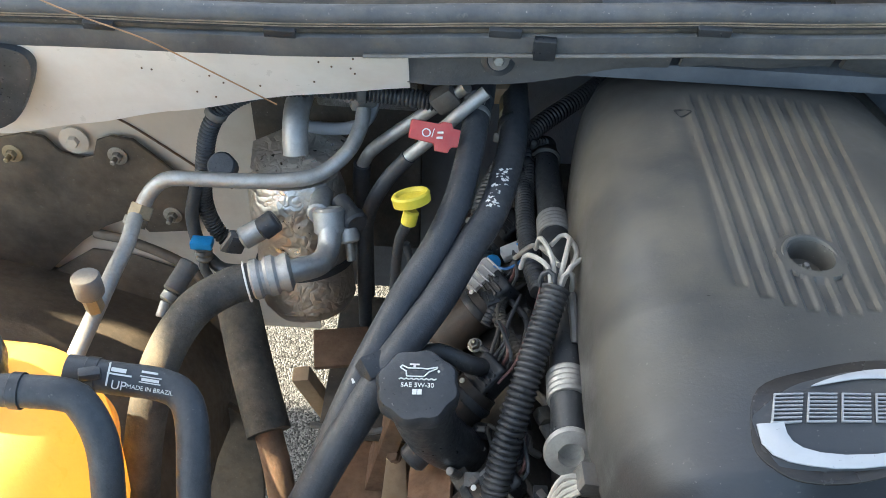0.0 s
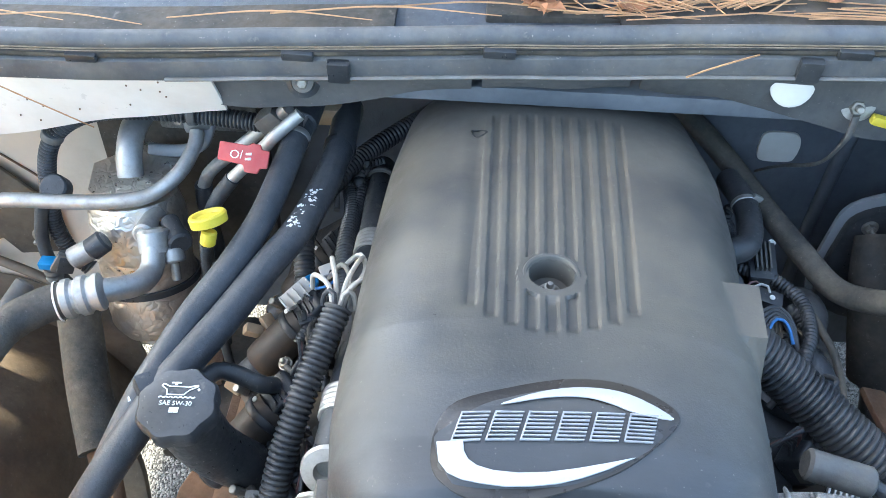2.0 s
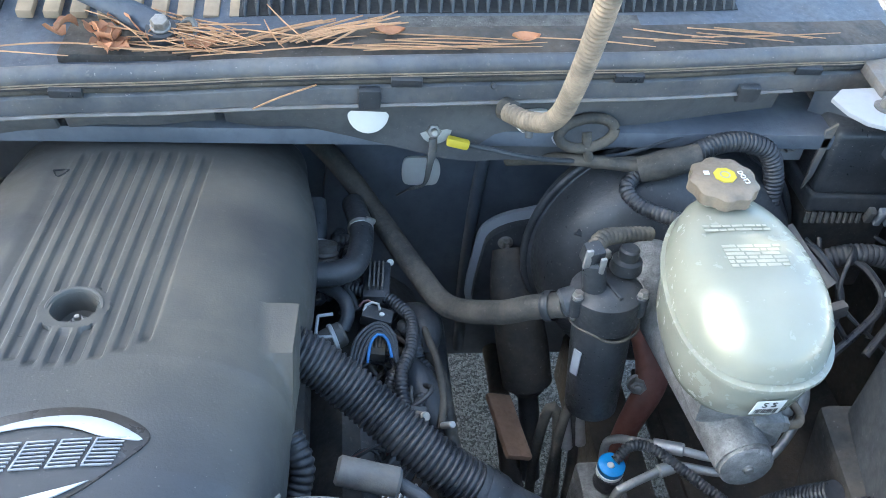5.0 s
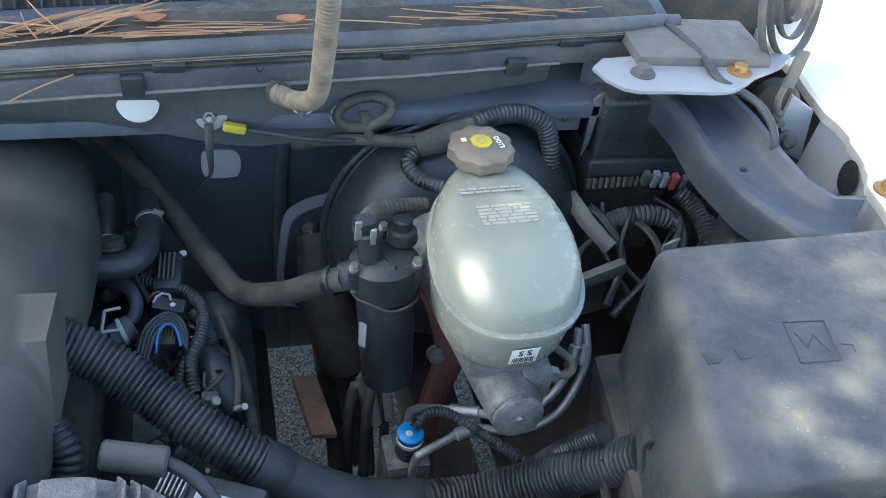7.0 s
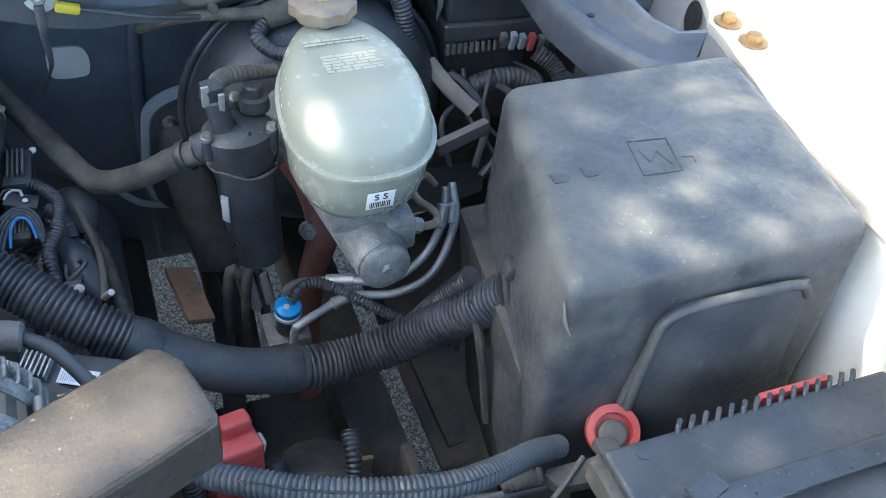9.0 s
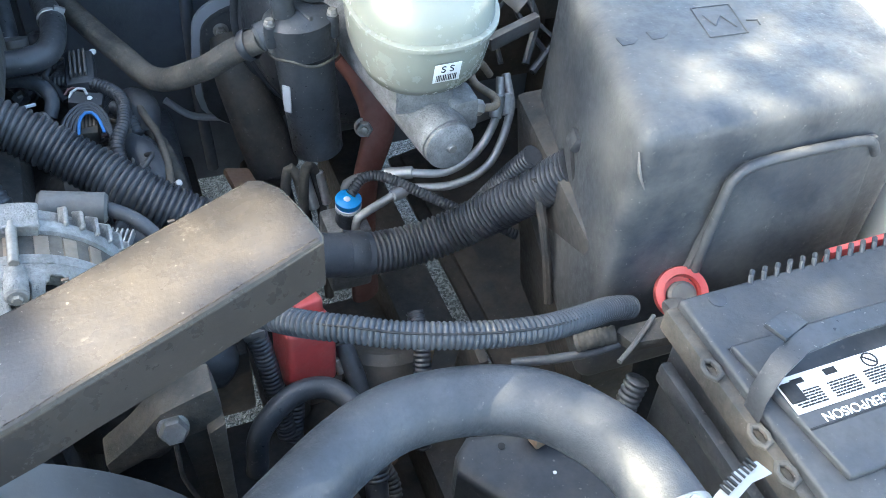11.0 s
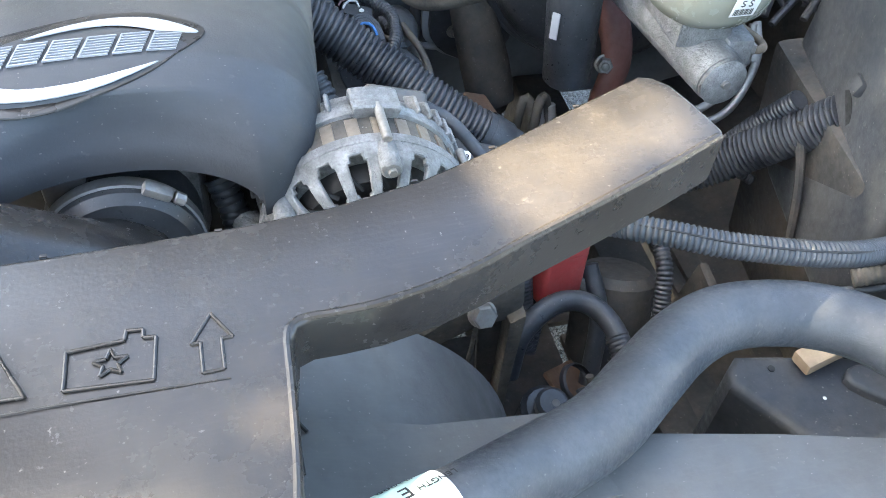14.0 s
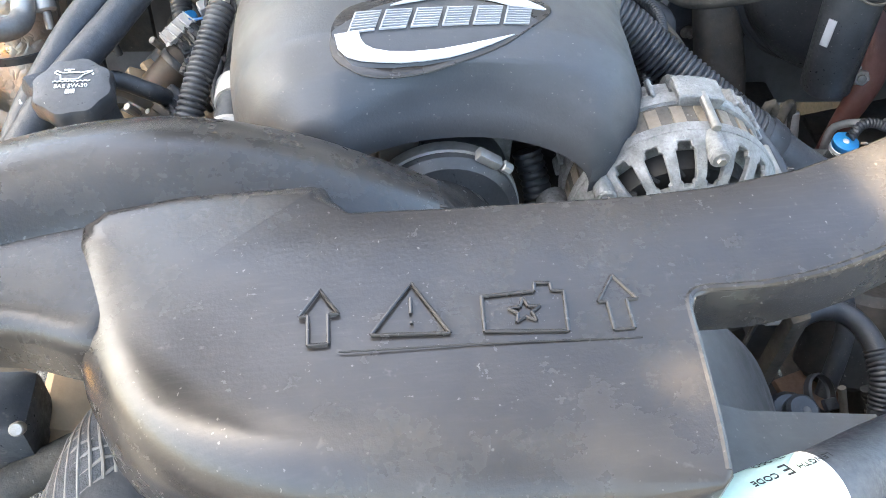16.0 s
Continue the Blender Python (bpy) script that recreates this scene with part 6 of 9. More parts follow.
part("dot", lathe([(0.003, 0), (0.0025, 0.001)], (0.516, 0.659, 0.9665), (0, -0.1, 1), 12), "label", wl)
part("latch", tube([(0.496, 0.664, 0.967), (0.502, 0.672, 0.971), (0.512, 0.671, 0.971), (0.514, 0.664, 0.968)], 0.0015, 6), "palegrey", wl)
part("redwire", tube([(0.492, 0.672, 0.966), (0.499, 0.678, 0.97), (0.507, 0.674, 0.968)], 0.0015, 6), "redwire", wl)
part("boot", tube([(0.548, 0.70, 0.925), (0.560, 0.684, 0.932), (0.564, 0.665, 0.93), (0.563, 0.645, 0.918)], [0.014, 0.02, 0.021, 0.014], 18), "rubber", wl, "soft grey rubber boot")
part("boot", tube([(0.54, 0.615, 0.935), (0.553, 0.597, 0.93), (0.562, 0.575, 0.92), (0.572, 0.555, 0.905)], [0.013, 0.018, 0.018, 0.011], 18), "rubber", wl)
part("arm", tube([(0.560, 0.672, 0.945), (0.567, 0.64, 0.944), (0.575, 0.608, 0.94), (0.577, 0.572, 0.93), (0.574, 0.545, 0.915)], 0.0042, 10), "rubberdirt", wl, "taped lead")
part("base", prism(smooth_closed([(0.49, 0.58), (0.49, 0.68), (0.52, 0.70), (0.555, 0.68), (0.57, 0.60), (0.55, 0.55)], 3), 0.90, 0.915, 0.004), "black", wl)
part("stud", rod((0.548, 0.548, 0.93), (0.556, 0.535, 0.948), 0.005, 10), "wire", wl)
part("stud", rod((0.575, 0.545, 0.92), (0.583, 0.532, 0.938), 0.0036, 10), "palegrey", wl)
vc = thing("valve_cover", (0.56, 0.56, 0.8), "dark dusty valve cover of the engine's other bank", "valve cover")
part("cover", box((0.535, 0.56, 0.865), (0.13, 0.42, 0.05), 0.02, (0, 24, 0), 3), "black", vc)
part("shield", prism(smooth_closed([(0.55, 0.5), (0.57, 0.60), (0.60, 0.57), (0.61, 0.50), (0.62, 0.44), (0.58, 0.42)], 4), 0.80, 0.83, 0.008), "matte", vc)
part("tab", box((0.66, 0.60, 0.845), (0.032, 0.09, 0.008), 0.003, (0, 20, 8)), "rust", vc, "orange-brown rusty tab")
for x, y, z in ((0.54, 0.61, 0.90), (0.565, 0.52, 0.885), (0.53, 0.49, 0.905), (0.53, 0.70, 0.905)):
    coil((x + 0.03, y - 0.02, z - 0.036), (x, y, z), "dusty brown-black barrel ignition coil on the valve cover")


def cluster(at, size, n, seed, label):
    """Thin taped looms, leads and small plugs lying over one another."""
    r = random.Random(seed)
    c = thing("wiring_cluster", at, label, "wiring", "wiring clusters")
    o = Vector(at)
    def spot():
        return o + Vector((r.uniform(-1, 1) * size[0], r.uniform(-1, 1) * size[1], r.uniform(-1, 1) * size[2]))
    for k in range(n):
        a, b = spot(), spot()
        m = (a + b) / 2 + Vector((r.uniform(-0.02, 0.02), r.uniform(-0.02, 0.02), r.uniform(0.0, 0.02)))
        rad = r.choice((0.002, 0.0026, 0.0035, 0.0055, 0.0075))
        part("lead", tube([a, a.lerp(m, 0.5) + Vector((r.uniform(-0.01, 0.01), r.uniform(-0.01, 0.01), 0.006)), m, b], rad, 10, **({"pitch": 0.0045, "depth": 0.0009} if rad > 0.005 else {})), r.choice(("rubber", "rubber", "loom", "rubberdirt", "conn")), c)
    for k in range(n // 2):
        p = spot()
        part("plug", box(p, (r.uniform(0.01, 0.02), r.uniform(0.01, 0.018), r.uniform(0.008, 0.016)), 0.0015, (r.uniform(-40, 40), r.uniform(-40, 40), r.uniform(0, 90))), r.choice(("black", "black", "black", "conn", "battery")), c)
        part("plug_lock", box(p + Vector((0, -0.004, 0.008)), (0.006, 0.008, 0.003), 0.0006, (r.uniform(-30, 30), r.uniform(-30, 30), r.uniform(0, 90))), r.choice(("conn", "black", "dustcap")), c)


cluster((0.53, 0.60, 0.925), (0.03, 0.06, 0.014), 12, 3, "tangle of taped leads and plugs over the valve cover")
cluster((0.575, 0.48, 0.90), (0.032, 0.06, 0.02), 10, 8, "dusty leads and plugs low beside the engine")
cluster((0.47, 0.74, 0.96), (0.025, 0.07, 0.02), 8, 11, "black leads behind the engine cover")
cluster((0.055, 0.58, 0.93), (0.025, 0.08, 0.014), 9, 15, "tangle of leads and plugs between the hoses and the engine cover")
cluster((0.06, 0.43, 0.93), (0.035, 0.06, 0.02), 10, 19, "leads and plugs beside the oil filler")
cluster((0.07, 0.78, 0.97), (0.03, 0.05, 0.015), 6, 23, "black leads under the heater hoses")
part("loom", tube([(0.56, 0.66, 0.93), (0.578, 0.62, 0.915), (0.585, 0.58, 0.90), (0.592, 0.53, 0.87), (0.60, 0.48, 0.84)], 0.008, 14, pitch=0.012, depth=0.0012), "rubberdirt", vc)

# ground strap, lug and thin cable on the apron
gl = thing("ground_lug", (0.568, 0.74, 1.1), "ground bolt with braided strap and yellow cable lug", "cable lug")
part("washer", lathe([(0.017, 0), (0.017, 0.002), (0.012, 0.003)], (0.57, 0.757, 1.141), (0, -1, 0.35), 24), "alu", gl)
bolt(gl, (0.568, 0.755, 1.139), (0, -1, 0.35), 0.007, 0, 0.014)
part("strap", tube([(0.567, 0.745, 1.136), (0.567, 0.744, 1.118), (0.566, 0.748, 1.10), (0.565, 0.78, 1.05), (0.555, 0.85, 0.99), (0.545, 0.89, 0.95)], [0.006, 0.0065, 0.005, 0.0035, 0.003, 0.003], 10, squash=0.5), "conn", gl, "braided strap")
part("sleeve", box((0.593, 0.744, 1.131), (0.024, 0.009, 0.010), 0.003, (0, 14, 0)), "yellow", gl, "yellow sleeve")
part("cable", tube([(0.604, 0.745, 1.128), (0.63, 0.745, 1.122), (0.665, 0.746, 1.113), (0.70, 0.75, 1.106), (0.735, 0.755, 1.103), (0.785, 0.76, 1.11), (0.83, 0.762, 1.128), (0.863, 0.765, 1.132), (0.9, 0.77, 1.128)], 0.0028, 8), "rubber", gl)
wash = thing("washer_hose", (0.66, 0.7, 1.17), "sun-bleached ribbed washer hose rising to the hood", "hose")
part("hose", tube([(0.636, 0.722, 1.183), (0.65, 0.700, 1.188), (0.664, 0.675, 1.202), (0.668, 0.65, 1.228), (0.668, 0.628, 1.262), (0.668, 0.60, 1.32), (0.668, 0.57, 1.40)], 0.0098, 16, pitch=0.0046, depth=0.0018), "tanhose", wash)
part("foot", rod((0.632, 0.735, 1.181), (0.642, 0.722, 1.182), 0.0115), "rubberdirt", wash)
part("pin", rod((0.66, 0.725, 1.178), (0.66, 0.719, 1.155), 0.004), "conn", wash)
gro = thing("cable_grommet", (0.735, 0.77, 1.12), "oval rubber cable grommet in the apron", "grommet")
part("ring", (lambda b: (b.transform(plane_at((0.731, 0.756, 1.137), (1, 0, 0.22), (0, 0.3, 1))), b)[1])(tube([(0.03 * math.cos(a), 0.016 * math.sin(a), 0) for a in [2 * math.pi * i / 30 for i in range(31)]], 0.006, 10)), "rubberdirt", gro)
part("plug", (lambda b: (b.transform(plane_at((0.731, 0.760, 1.137), (1, 0, 0.22), (0, 0.3, 1))), b)[1])(prism([(0.029 * math.cos(a), 0.015 * math.sin(a)) for a in [2 * math.pi * i / 28 for i in range(28)]], -0.001, 0.004, 0.001)), "rubber", gro)
part("rim", (lambda b: (b.transform(plane_at((0.725, 0.7595, 1.135), (1, 0, 0.22), (0, 0.3, 1))), b)[1])(prism([(0.031 * math.cos(a), 0.019 * math.sin(a)) for a in [2 * math.pi * i / 28 for i in range(28)]], -0.004, 0.0, 0.001)), "shadegrey", gro, "bare painted rim")
part("cable", tube([(0.731, 0.757, 1.138), (0.734, 0.75, 1.118), (0.745, 0.752, 1.1), (0.775, 0.75, 1.105), (0.80, 0.745, 1.11)], 0.0055, 10), "rubberdirt", gro)
lh = thing("wiring_loom", (0.87, 0.74, 1.1), "ribbed loom and junction looping over the brake booster", "wiring", "wiring looms")
part("junction", tube([(0.79, 0.735, 1.105), (0.82, 0.73, 1.118), (0.85, 0.73, 1.128)], [0.014, 0.016, 0.013], 16), "rubberdirt", lh)
part("loom", tube([(0.845, 0.735, 1.127), (0.875, 0.745, 1.133), (0.905, 0.75, 1.132), (0.935, 0.75, 1.12), (0.95, 0.745, 1.09), (0.955, 0.74, 1.05), (0.965, 0.735, 1.0)], 0.0115, 16, pitch=0.005, depth=0.0016), "loom", lh, angle=85)
part("branch", tube([(0.79, 0.735, 1.1), (0.775, 0.72, 1.092), (0.785, 0.7, 1.085), (0.81, 0.68, 1.085), (0.84, 0.66, 1.09)], 0.0085, 12, pitch=0.005, depth=0.001), "loom", lh, angle=85)
part("wrap", tube([(0.66, 0.80, 1.07), (0.69, 0.775, 1.09), (0.73, 0.755, 1.103), (0.79, 0.737, 1.107)], 0.007, 12), "rubberdirt", lh)


# ---------------------------------------------------------------- black box, battery and fender
def slab(corners, z0, z1, bevel, low=1.0, seg=4):
    """A box on four corners (x, y); low: how far its foot is drawn in."""
    cx, cy = sum(c[0] for c in corners) / 4, sum(c[1] for c in corners) / 4
    bm = bmesh.new()
    rings_mesh(bm, [[(cx + (x - cx) * low, cy + (y - cy) * low, z0) for x, y in corners], [(x, y, z1) for x, y in corners]])
    return bevel_all(bm, bevel, seg, 20)


def emb_line(pts, z, r=0.0008):
    return join(*[tube([(*a, z), (*b, z)], r, 6, 0.05) for a, b in zip(pts[:-1], pts[1:])])


FB = [(0.891, 0.229), (1.172, 0.226), (1.212, 0.492), (0.953, 0.488)]
fb = thing("air_filter_box", (1.04, 0.34, 0.8), "large black plastic box with a sun-dappled lid", "filter box")
part("cover", slab(FB, 0.86, 1.155, 0.022, 1.03, 5), "box", fb)
fm = plane_at((1.03, 0.2215, 1.04), (1, -0.011, 0), (0, 0.028, 1))
part("front_panel", (lambda b: (b.transform(fm), b)[1])(prism(smooth_closed([(-0.062, -0.12), (-0.055, 0.03), (-0.048, 0.062), (-0.025, 0.072), (0.03, 0.073), (0.076, 0.07), (0.09, 0.055), (0.09, -0.12)], 3), -0.004, 0.004, 0.003)), "box", fb)
part("panel_rim", (lambda b: (b.transform(fm), b)[1])(tube([(-0.062, -0.12, 0.004), (-0.055, 0.03, 0.004), (-0.048, 0.062, 0.004), (-0.025, 0.072, 0.004), (0.03, 0.073, 0.004), (0.076, 0.07, 0.004), (0.09, 0.055, 0.004)], 0.0045, 10)), "box", fb)
for at, ang in (((0.943, 0.345, 1.157), 0), ((0.972, 0.346, 1.157), 0)):
    part("symbol", prism([(at[0] + dx * 0.009, at[1] + dy * 0.006) for dx, dy in ((-1, -1), (0.2, -1), (1, 0), (0.2, 1), (-1, 1))], 1.1546, 1.1556, 0.0004), "battery", fb)
sq = [(1.012, 0.33), (1.048, 0.328), (1.058, 0.372), (1.021, 0.375), (1.012, 0.33)]
part("symbol", join(emb_line(sq, 1.1553), emb_line([(1.025, 0.362), (1.027, 0.345), (1.04, 0.358), (1.044, 0.338)], 1.1553), emb_line([(1.058, 0.345), (1.068, 0.343), (1.066, 0.336)], 1.1553)), "battery", fb)
part("sleeve_hole", lathe([(0.026, 0), (0.026, 0.004), (0.022, 0.005)], (0.928, 0.362, 1.012), (-0.9, 0.3, -0.1), 28), "ink", fb)
part("clip", box((0.917, 0.353, 1.052), (0.01, 0.02, 0.016), 0.004, (0, 20, -15)), "black", fb)
part("scratch", tube([(0.8945, 0.2355, 1.135), (0.895, 0.229, 1.12), (0.901, 0.2255, 1.105)], [0.0005, 0.0016, 0.0005], 8, 0.003), "dustcap", fb)
tray = thing("battery_tray", (0.9, 0.25, 0.8), "black tray wall below the big box", "tray")
part("wall", box((0.962, 0.375, 0.86), (0.06, 0.23, 0.3), 0.01, (0, -8, -8)), "matte", tray)
bolt(tray, (0.915, 0.302, 0.932), (-1, -0.1, 0.1), 0.006, 0.009)
part("rib", tube([(0.90, 0.38, 0.99), (0.905, 0.35, 0.93), (0.91, 0.33, 0.86)], 0.005, 8), "matte", tray)

bat = thing("battery", (1.02, 0.06, 0.86), "black car battery with a warning label under a strap", "battery")
part("case", slab([(0.901, -0.033), (1.16, -0.033), (1.16, 0.146), (0.901, 0.146)], 0.86, 1.035, 0.006, 0.98), "battery", bat)
part("lid", slab([(0.897, -0.037), (1.164, -0.037), (1.164, 0.150), (0.897, 0.150)], 1.03, 1.057, 0.004), "battery", bat)
part("deck", slab([(0.918, -0.02), (1.15, -0.02), (1.15, 0.096), (0.905, 0.096)], 1.056, 1.063, 0.003), "battery", bat)
part("groove", join(box((1.03, 0.0965, 1.0575), (0.25, 0.0014, 0.001), 0), box((1.035, 0.018, 1.0634), (0.24, 0.0014, 0.001), 0)), "ink", bat)
for i in range(15):
    part("tooth", tube([(0.96 + 0.012 * i, 0.147, 1.055), (0.962 + 0.012 * i, 0.151, 1.061), (0.966 + 0.012 * i, 0.155, 1.06)], 0.0022, 8), "battery", bat)
part("dot", lathe([(0.007, 0), (0.007, 0.0008), (0.006, 0.001)], (0.925, 0.140, 1.057), (0, 0, 1), 20), "battery", bat)
bl = plane_at((0.964, 0.0445, 1.0634), (-1, 0.0, 0), (0, -1, 0))
part("label", (lambda b: (b.transform(bl), b)[1])(box((0, 0, 0.0003), (0.10, 0.029, 0.0006), 0)), "label", bat, "white warning label")
part("print", text_bm("DANGER/POISON", 0.0098, bl @ pose(-0.004, 0.0215, 0.0002)), "label", bat)
for k in range(3):
    part("print", bars(bl @ pose(0.034 - 0.031 * k, 0.0105, 0.0007), 6, 0.024, 0.0012, 0.0010, 20 + k), "ink", bat, "small print")
part("symbol", (lambda b: (b.transform(bl), b)[1])(lathe([(0.0062, 0.0007), (0.0062, 0.0011), (0.005, 0.0011), (0.005, 0.0007)], (-0.028, -0.008, 0), (0, 0, 1), 20, cap=False)), "ink", bat)
for at, size, turn in (((-0.028, -0.008, 0.0009), (0.0012, 0.011, 0.0004), 45), ((0.006, -0.009, 0.0009), (0.010, 0.005, 0.0004), 0), ((0.034, -0.009, 0.0009), (0.010, 0.004, 0.0004), 0)):
    part("symbol", (lambda b: (b.transform(bl), b)[1])(box(at, size, 0, (0, 0, turn))), "ink", bat)
strap_line = [(0.893, 0.040, 1.0), (0.892, 0.045, 1.04), (0.897, 0.052, 1.066), (0.912, 0.060, 1.0825), (0.935, 0.068, 1.088), (0.975, 0.073, 1.085), (1.02, 0.076, 1.079), (1.09, 0.078, 1.074), (1.16, 0.078, 1.068)]
part("strap", sheet([[(x, y - 0.0085, z) for x, y, z in strap_line], [(x, y + 0.0085, z) for x, y, z in strap_line]], 0.003), "black", bat, "wide rubber hold-down strap")
part("strap_tab", box((0.935, 0.085, 1.087), (0.03, 0.018, 0.004), 0.0015, (0, 8, 20)), "black", bat)
part("side_rail", box((0.893, 0.06, 1.038), (0.012, 0.18, 0.022), 0.003), "rubberdirt", bat)
part("side_rail", box((0.886, 0.05, 1.0), (0.01, 0.16, 0.02), 0.003), "black", bat)
for y in (0.088, 0.03, 0.0):
    part("eye", tube([(0.887 + 0.006 * math.cos(a), y + 0.009 * math.sin(a), 1.052) for a in [2 * math.pi * i / 14 for i in range(15)]], 0.0024, 8), "rubberdirt", bat)
part("handle_slot", box((0.921, 0.046, 1.0645), (0.012, 0.016, 0.003), 0.001), "ink", bat)

nudge(bat, 0.008, 0.008, -0.005)

rc = thing("battery_terminal", (0.94, 0.195, 0.98), "round red terminal cover beside the battery", "terminal")
part("cover", lathe([(0.0185, -0.006), (0.0225, -0.004), (0.0235, 0.003), (0.0225, 0.007), (0.016, 0.008), (0.0145, 0.0)], (0.957, 0.209, 0.986), (-0.25, -0.55, 0.75), 40), "red", rc)
part("core", rod((0.957, 0.209, 0.983), (0.954, 0.202, 0.992), 0.0125), "conn", rc)
part("lug", box((0.945, 0.19, 0.985), (0.02, 0.03, 0.012), 0.004), "conn", rc)
part("red_edge", box((1.09, 0.168, 1.04), (0.07, 0.006, 0.016), 0.002), "red", rc, "red ribbed edge")
pc = thing("battery_cable", (0.75, 0.19, 1.0), "split-loom battery cable with a dark seam", "cable")
CP = [(0.60, 0.264, 1.03), (0.633, 0.222, 1.052), (0.662, 0.201, 1.059), (0.69, 0.186, 1.06), (0.726, 0.173, 1.06), (0.764, 0.166, 1.056), (0.80, 0.166, 1.049), (0.84, 0.18, 1.03), (0.875, 0.197, 1.008), (0.905, 0.206, 0.99)]
part("loom", tube(CP, 0.0102, 20, pitch=0.0042, depth=0.0014), "rubber", pc)
part("seam", tube([(x, y - 0.006, z + 0.0087) for x, y, z in CP], 0.0009, 6), "ink", pc)
part("clamp", prism([(0.882, 0.187), (0.887, 0.192), (0.930, 0.191), (0.948, 0.194), (0.948, 0.185), (0.925, 0.168), (0.889, 0.172)], 0.976, 0.988, 0.003), "rubberdirt", pc, "dusty grey cable guide")
part("clamp_rib", tube([(0.868, 0.158, 0.99), (0.892, 0.172, 0.991), (0.918, 0.19, 0.992)], 0.0022, 8), "conn", pc)
part("sleeve", tube([(0.853, 0.198, 0.972), (0.870, 0.192, 0.980), (0.883, 0.188, 0.984)], 0.008, 14, pitch=0.005, depth=0.0007), "rubberdirt", pc)
part("thin_cable", tube([(0.806, 0.214, 0.945), (0.837, 0.200, 0.955), (0.867, 0.190, 0.965), (0.886, 0.185, 0.975), (0.914, 0.187, 0.985)], 0.0042, 10), "rubber", pc)
part("loom", tube([(0.855, 0.13, 0.88), (0.87, 0.14, 0.93), (0.885, 0.15, 0.97)], 0.01, 12, pitch=0.005, depth=0.0014), "loom", pc, angle=85)

fen = thing("fender", (1.4, 0.3, 0.9), "sunlit white front fender with gold bolts", "fender", kind="structure")
EDGE = [(-0.4, 1.172), (0.25, 1.186), (0.40, 1.199), (0.48, 1.216), (0.53, 1.228), (0.557, 1.231), (0.585, 1.247), (0.606, 1.256), (0.64, 1.262), (0.653, 1.269), (0.684, 1.271), (0.70, 1.268), (0.74, 1.274), (0.8, 1.285), (1.3, 1.33)]
rows = []
for i in range(91):
    y = -0.4 + 0.8 * i / 20 if i < 20 else 0.4 + 0.4 * (i - 20) / 60 if i < 80 else 0.8 + 0.5 * (i - 80) / 10
    x0 = lerp_table(EDGE, y)
    rows.append([(x0, y, 1.136), (x0, y, 1.146), (x0 + 0.004, y, 1.150), (x0 + 0.05, y, 1.152), (x0 + 0.06, y, 1.156), (x0 + 0.075, y, 1.172), (x0 + 0.14, y, 1.196), (x0 + 0.22, y, 1.2), (x0 + 0.3, y, 1.175), (x0 + 0.36, y, 1.1), (x0 + 0.38, y, 0.9), (x0 + 0.38, y, 0.5)])
part("skin", sheet(rows, 0.0015), "white", fen)
for x, y in ((1.243, 0.545), (1.246, 0.503)):
    bolt(fen, (x, y, 1.1515), (0, 0, 1), 0.008, 0.0155, 0, "gold")
inner = thing("inner_fender", (1.2, 0.4, 0.6), "dark inner fender wall", "fender", kind="structure")
part("wall", box((1.215, 0.05, 0.85), (0.02, 0.7, 0.54), 0.004), "white", inner, "white painted inner wall")
# same white as the front wall, greyed here where shade falls
part("wall", sheet([[(lerp_table(EDGE, y) + 0.004 - (1.138 - z) * 0.12, y, z) for z in (0.6, 0.9, 1.08, 1.12, 1.138)] for y in [0.40 + 0.31 * k / 30 for k in range(31)]], 0.003, (1, 0, 0)), "shadegrey", inner, "white painted wall with shade toned into its grey")
part("hole", lathe([(0.02, 0), (0.02, 0.0008), (0.0, 0.001)], (1.2535, 0.613, 1.1185), (-1, 0.25, 0.1), 28), "ink", inner)
# backing walls added dark to fill the shaded cavity
part("back_wall", box((1.2, 0.93, 0.95), (0.3, 0.02, 0.5), 0.004), "matte", inner)
part("side_wall", box((1.335, 0.82, 0.86), (0.02, 0.24, 0.5), 0.004), "matte", inner)
part("hinge_arm", prism([(1.225, 1.165), (1.262, 1.143), (1.273, 1.069), (1.245, 1.085), (1.222, 1.127)], 0.715, 0.721, 0.002, UPRIGHT), "shadegrey", inner, "grey hinge arm")
part("floor", box((1.08, 0.35, 0.62), (0.3, 1.1, 0.02), 0.004, (0, -14, 0)), "matte", inner)
rows = []
for (lx, ly, lz), (qx, qy, qz) in zip(((1.0, 0.81, 1.168), (1.068, 0.765, 1.162), (1.08, 0.705, 1.154), (1.077, 0.63, 1.149), (1.088, 0.56, 1.147), (1.112, 0.50, 1.146), (1.15, 0.475, 1.145)), ((1.13, 0.79, 1.168), (1.157, 0.742, 1.162), (1.17, 0.69, 1.154), (1.168, 0.63, 1.151), (1.171, 0.578, 1.148), (1.187, 0.548, 1.147), (1.22, 0.545, 1.147))):
    l, q = Vector((lx, ly, lz)), Vector((qx, qy, qz))
    dn = Vector((0, 0, -1))
    rows.append([l + dn * 0.045, l + dn * 0.008, l + (q - l) * 0.05, l + (q - l) * 0.14, l + (q - l) * 0.22 + dn * 0.013, l + (q - l) * 0.5 + dn * 0.016, l + (q - l) * 0.8 + dn * 0.013, l + (q - l) * 0.9, q + dn * 0.001, q + dn * 0.035])
brc = thing("fender_brace", (1.1, 0.7, 1.1), "dull blue-grey pressed steel brace across the corner", "brace")
sh = sheet(rows)
bmesh.ops.subdivide_edges(sh, edges=sh.edges[:], cuts=2, smooth=0.6, use_grid_fill=True)
part("channel", sh, "bluebrace", brc, angle=60)
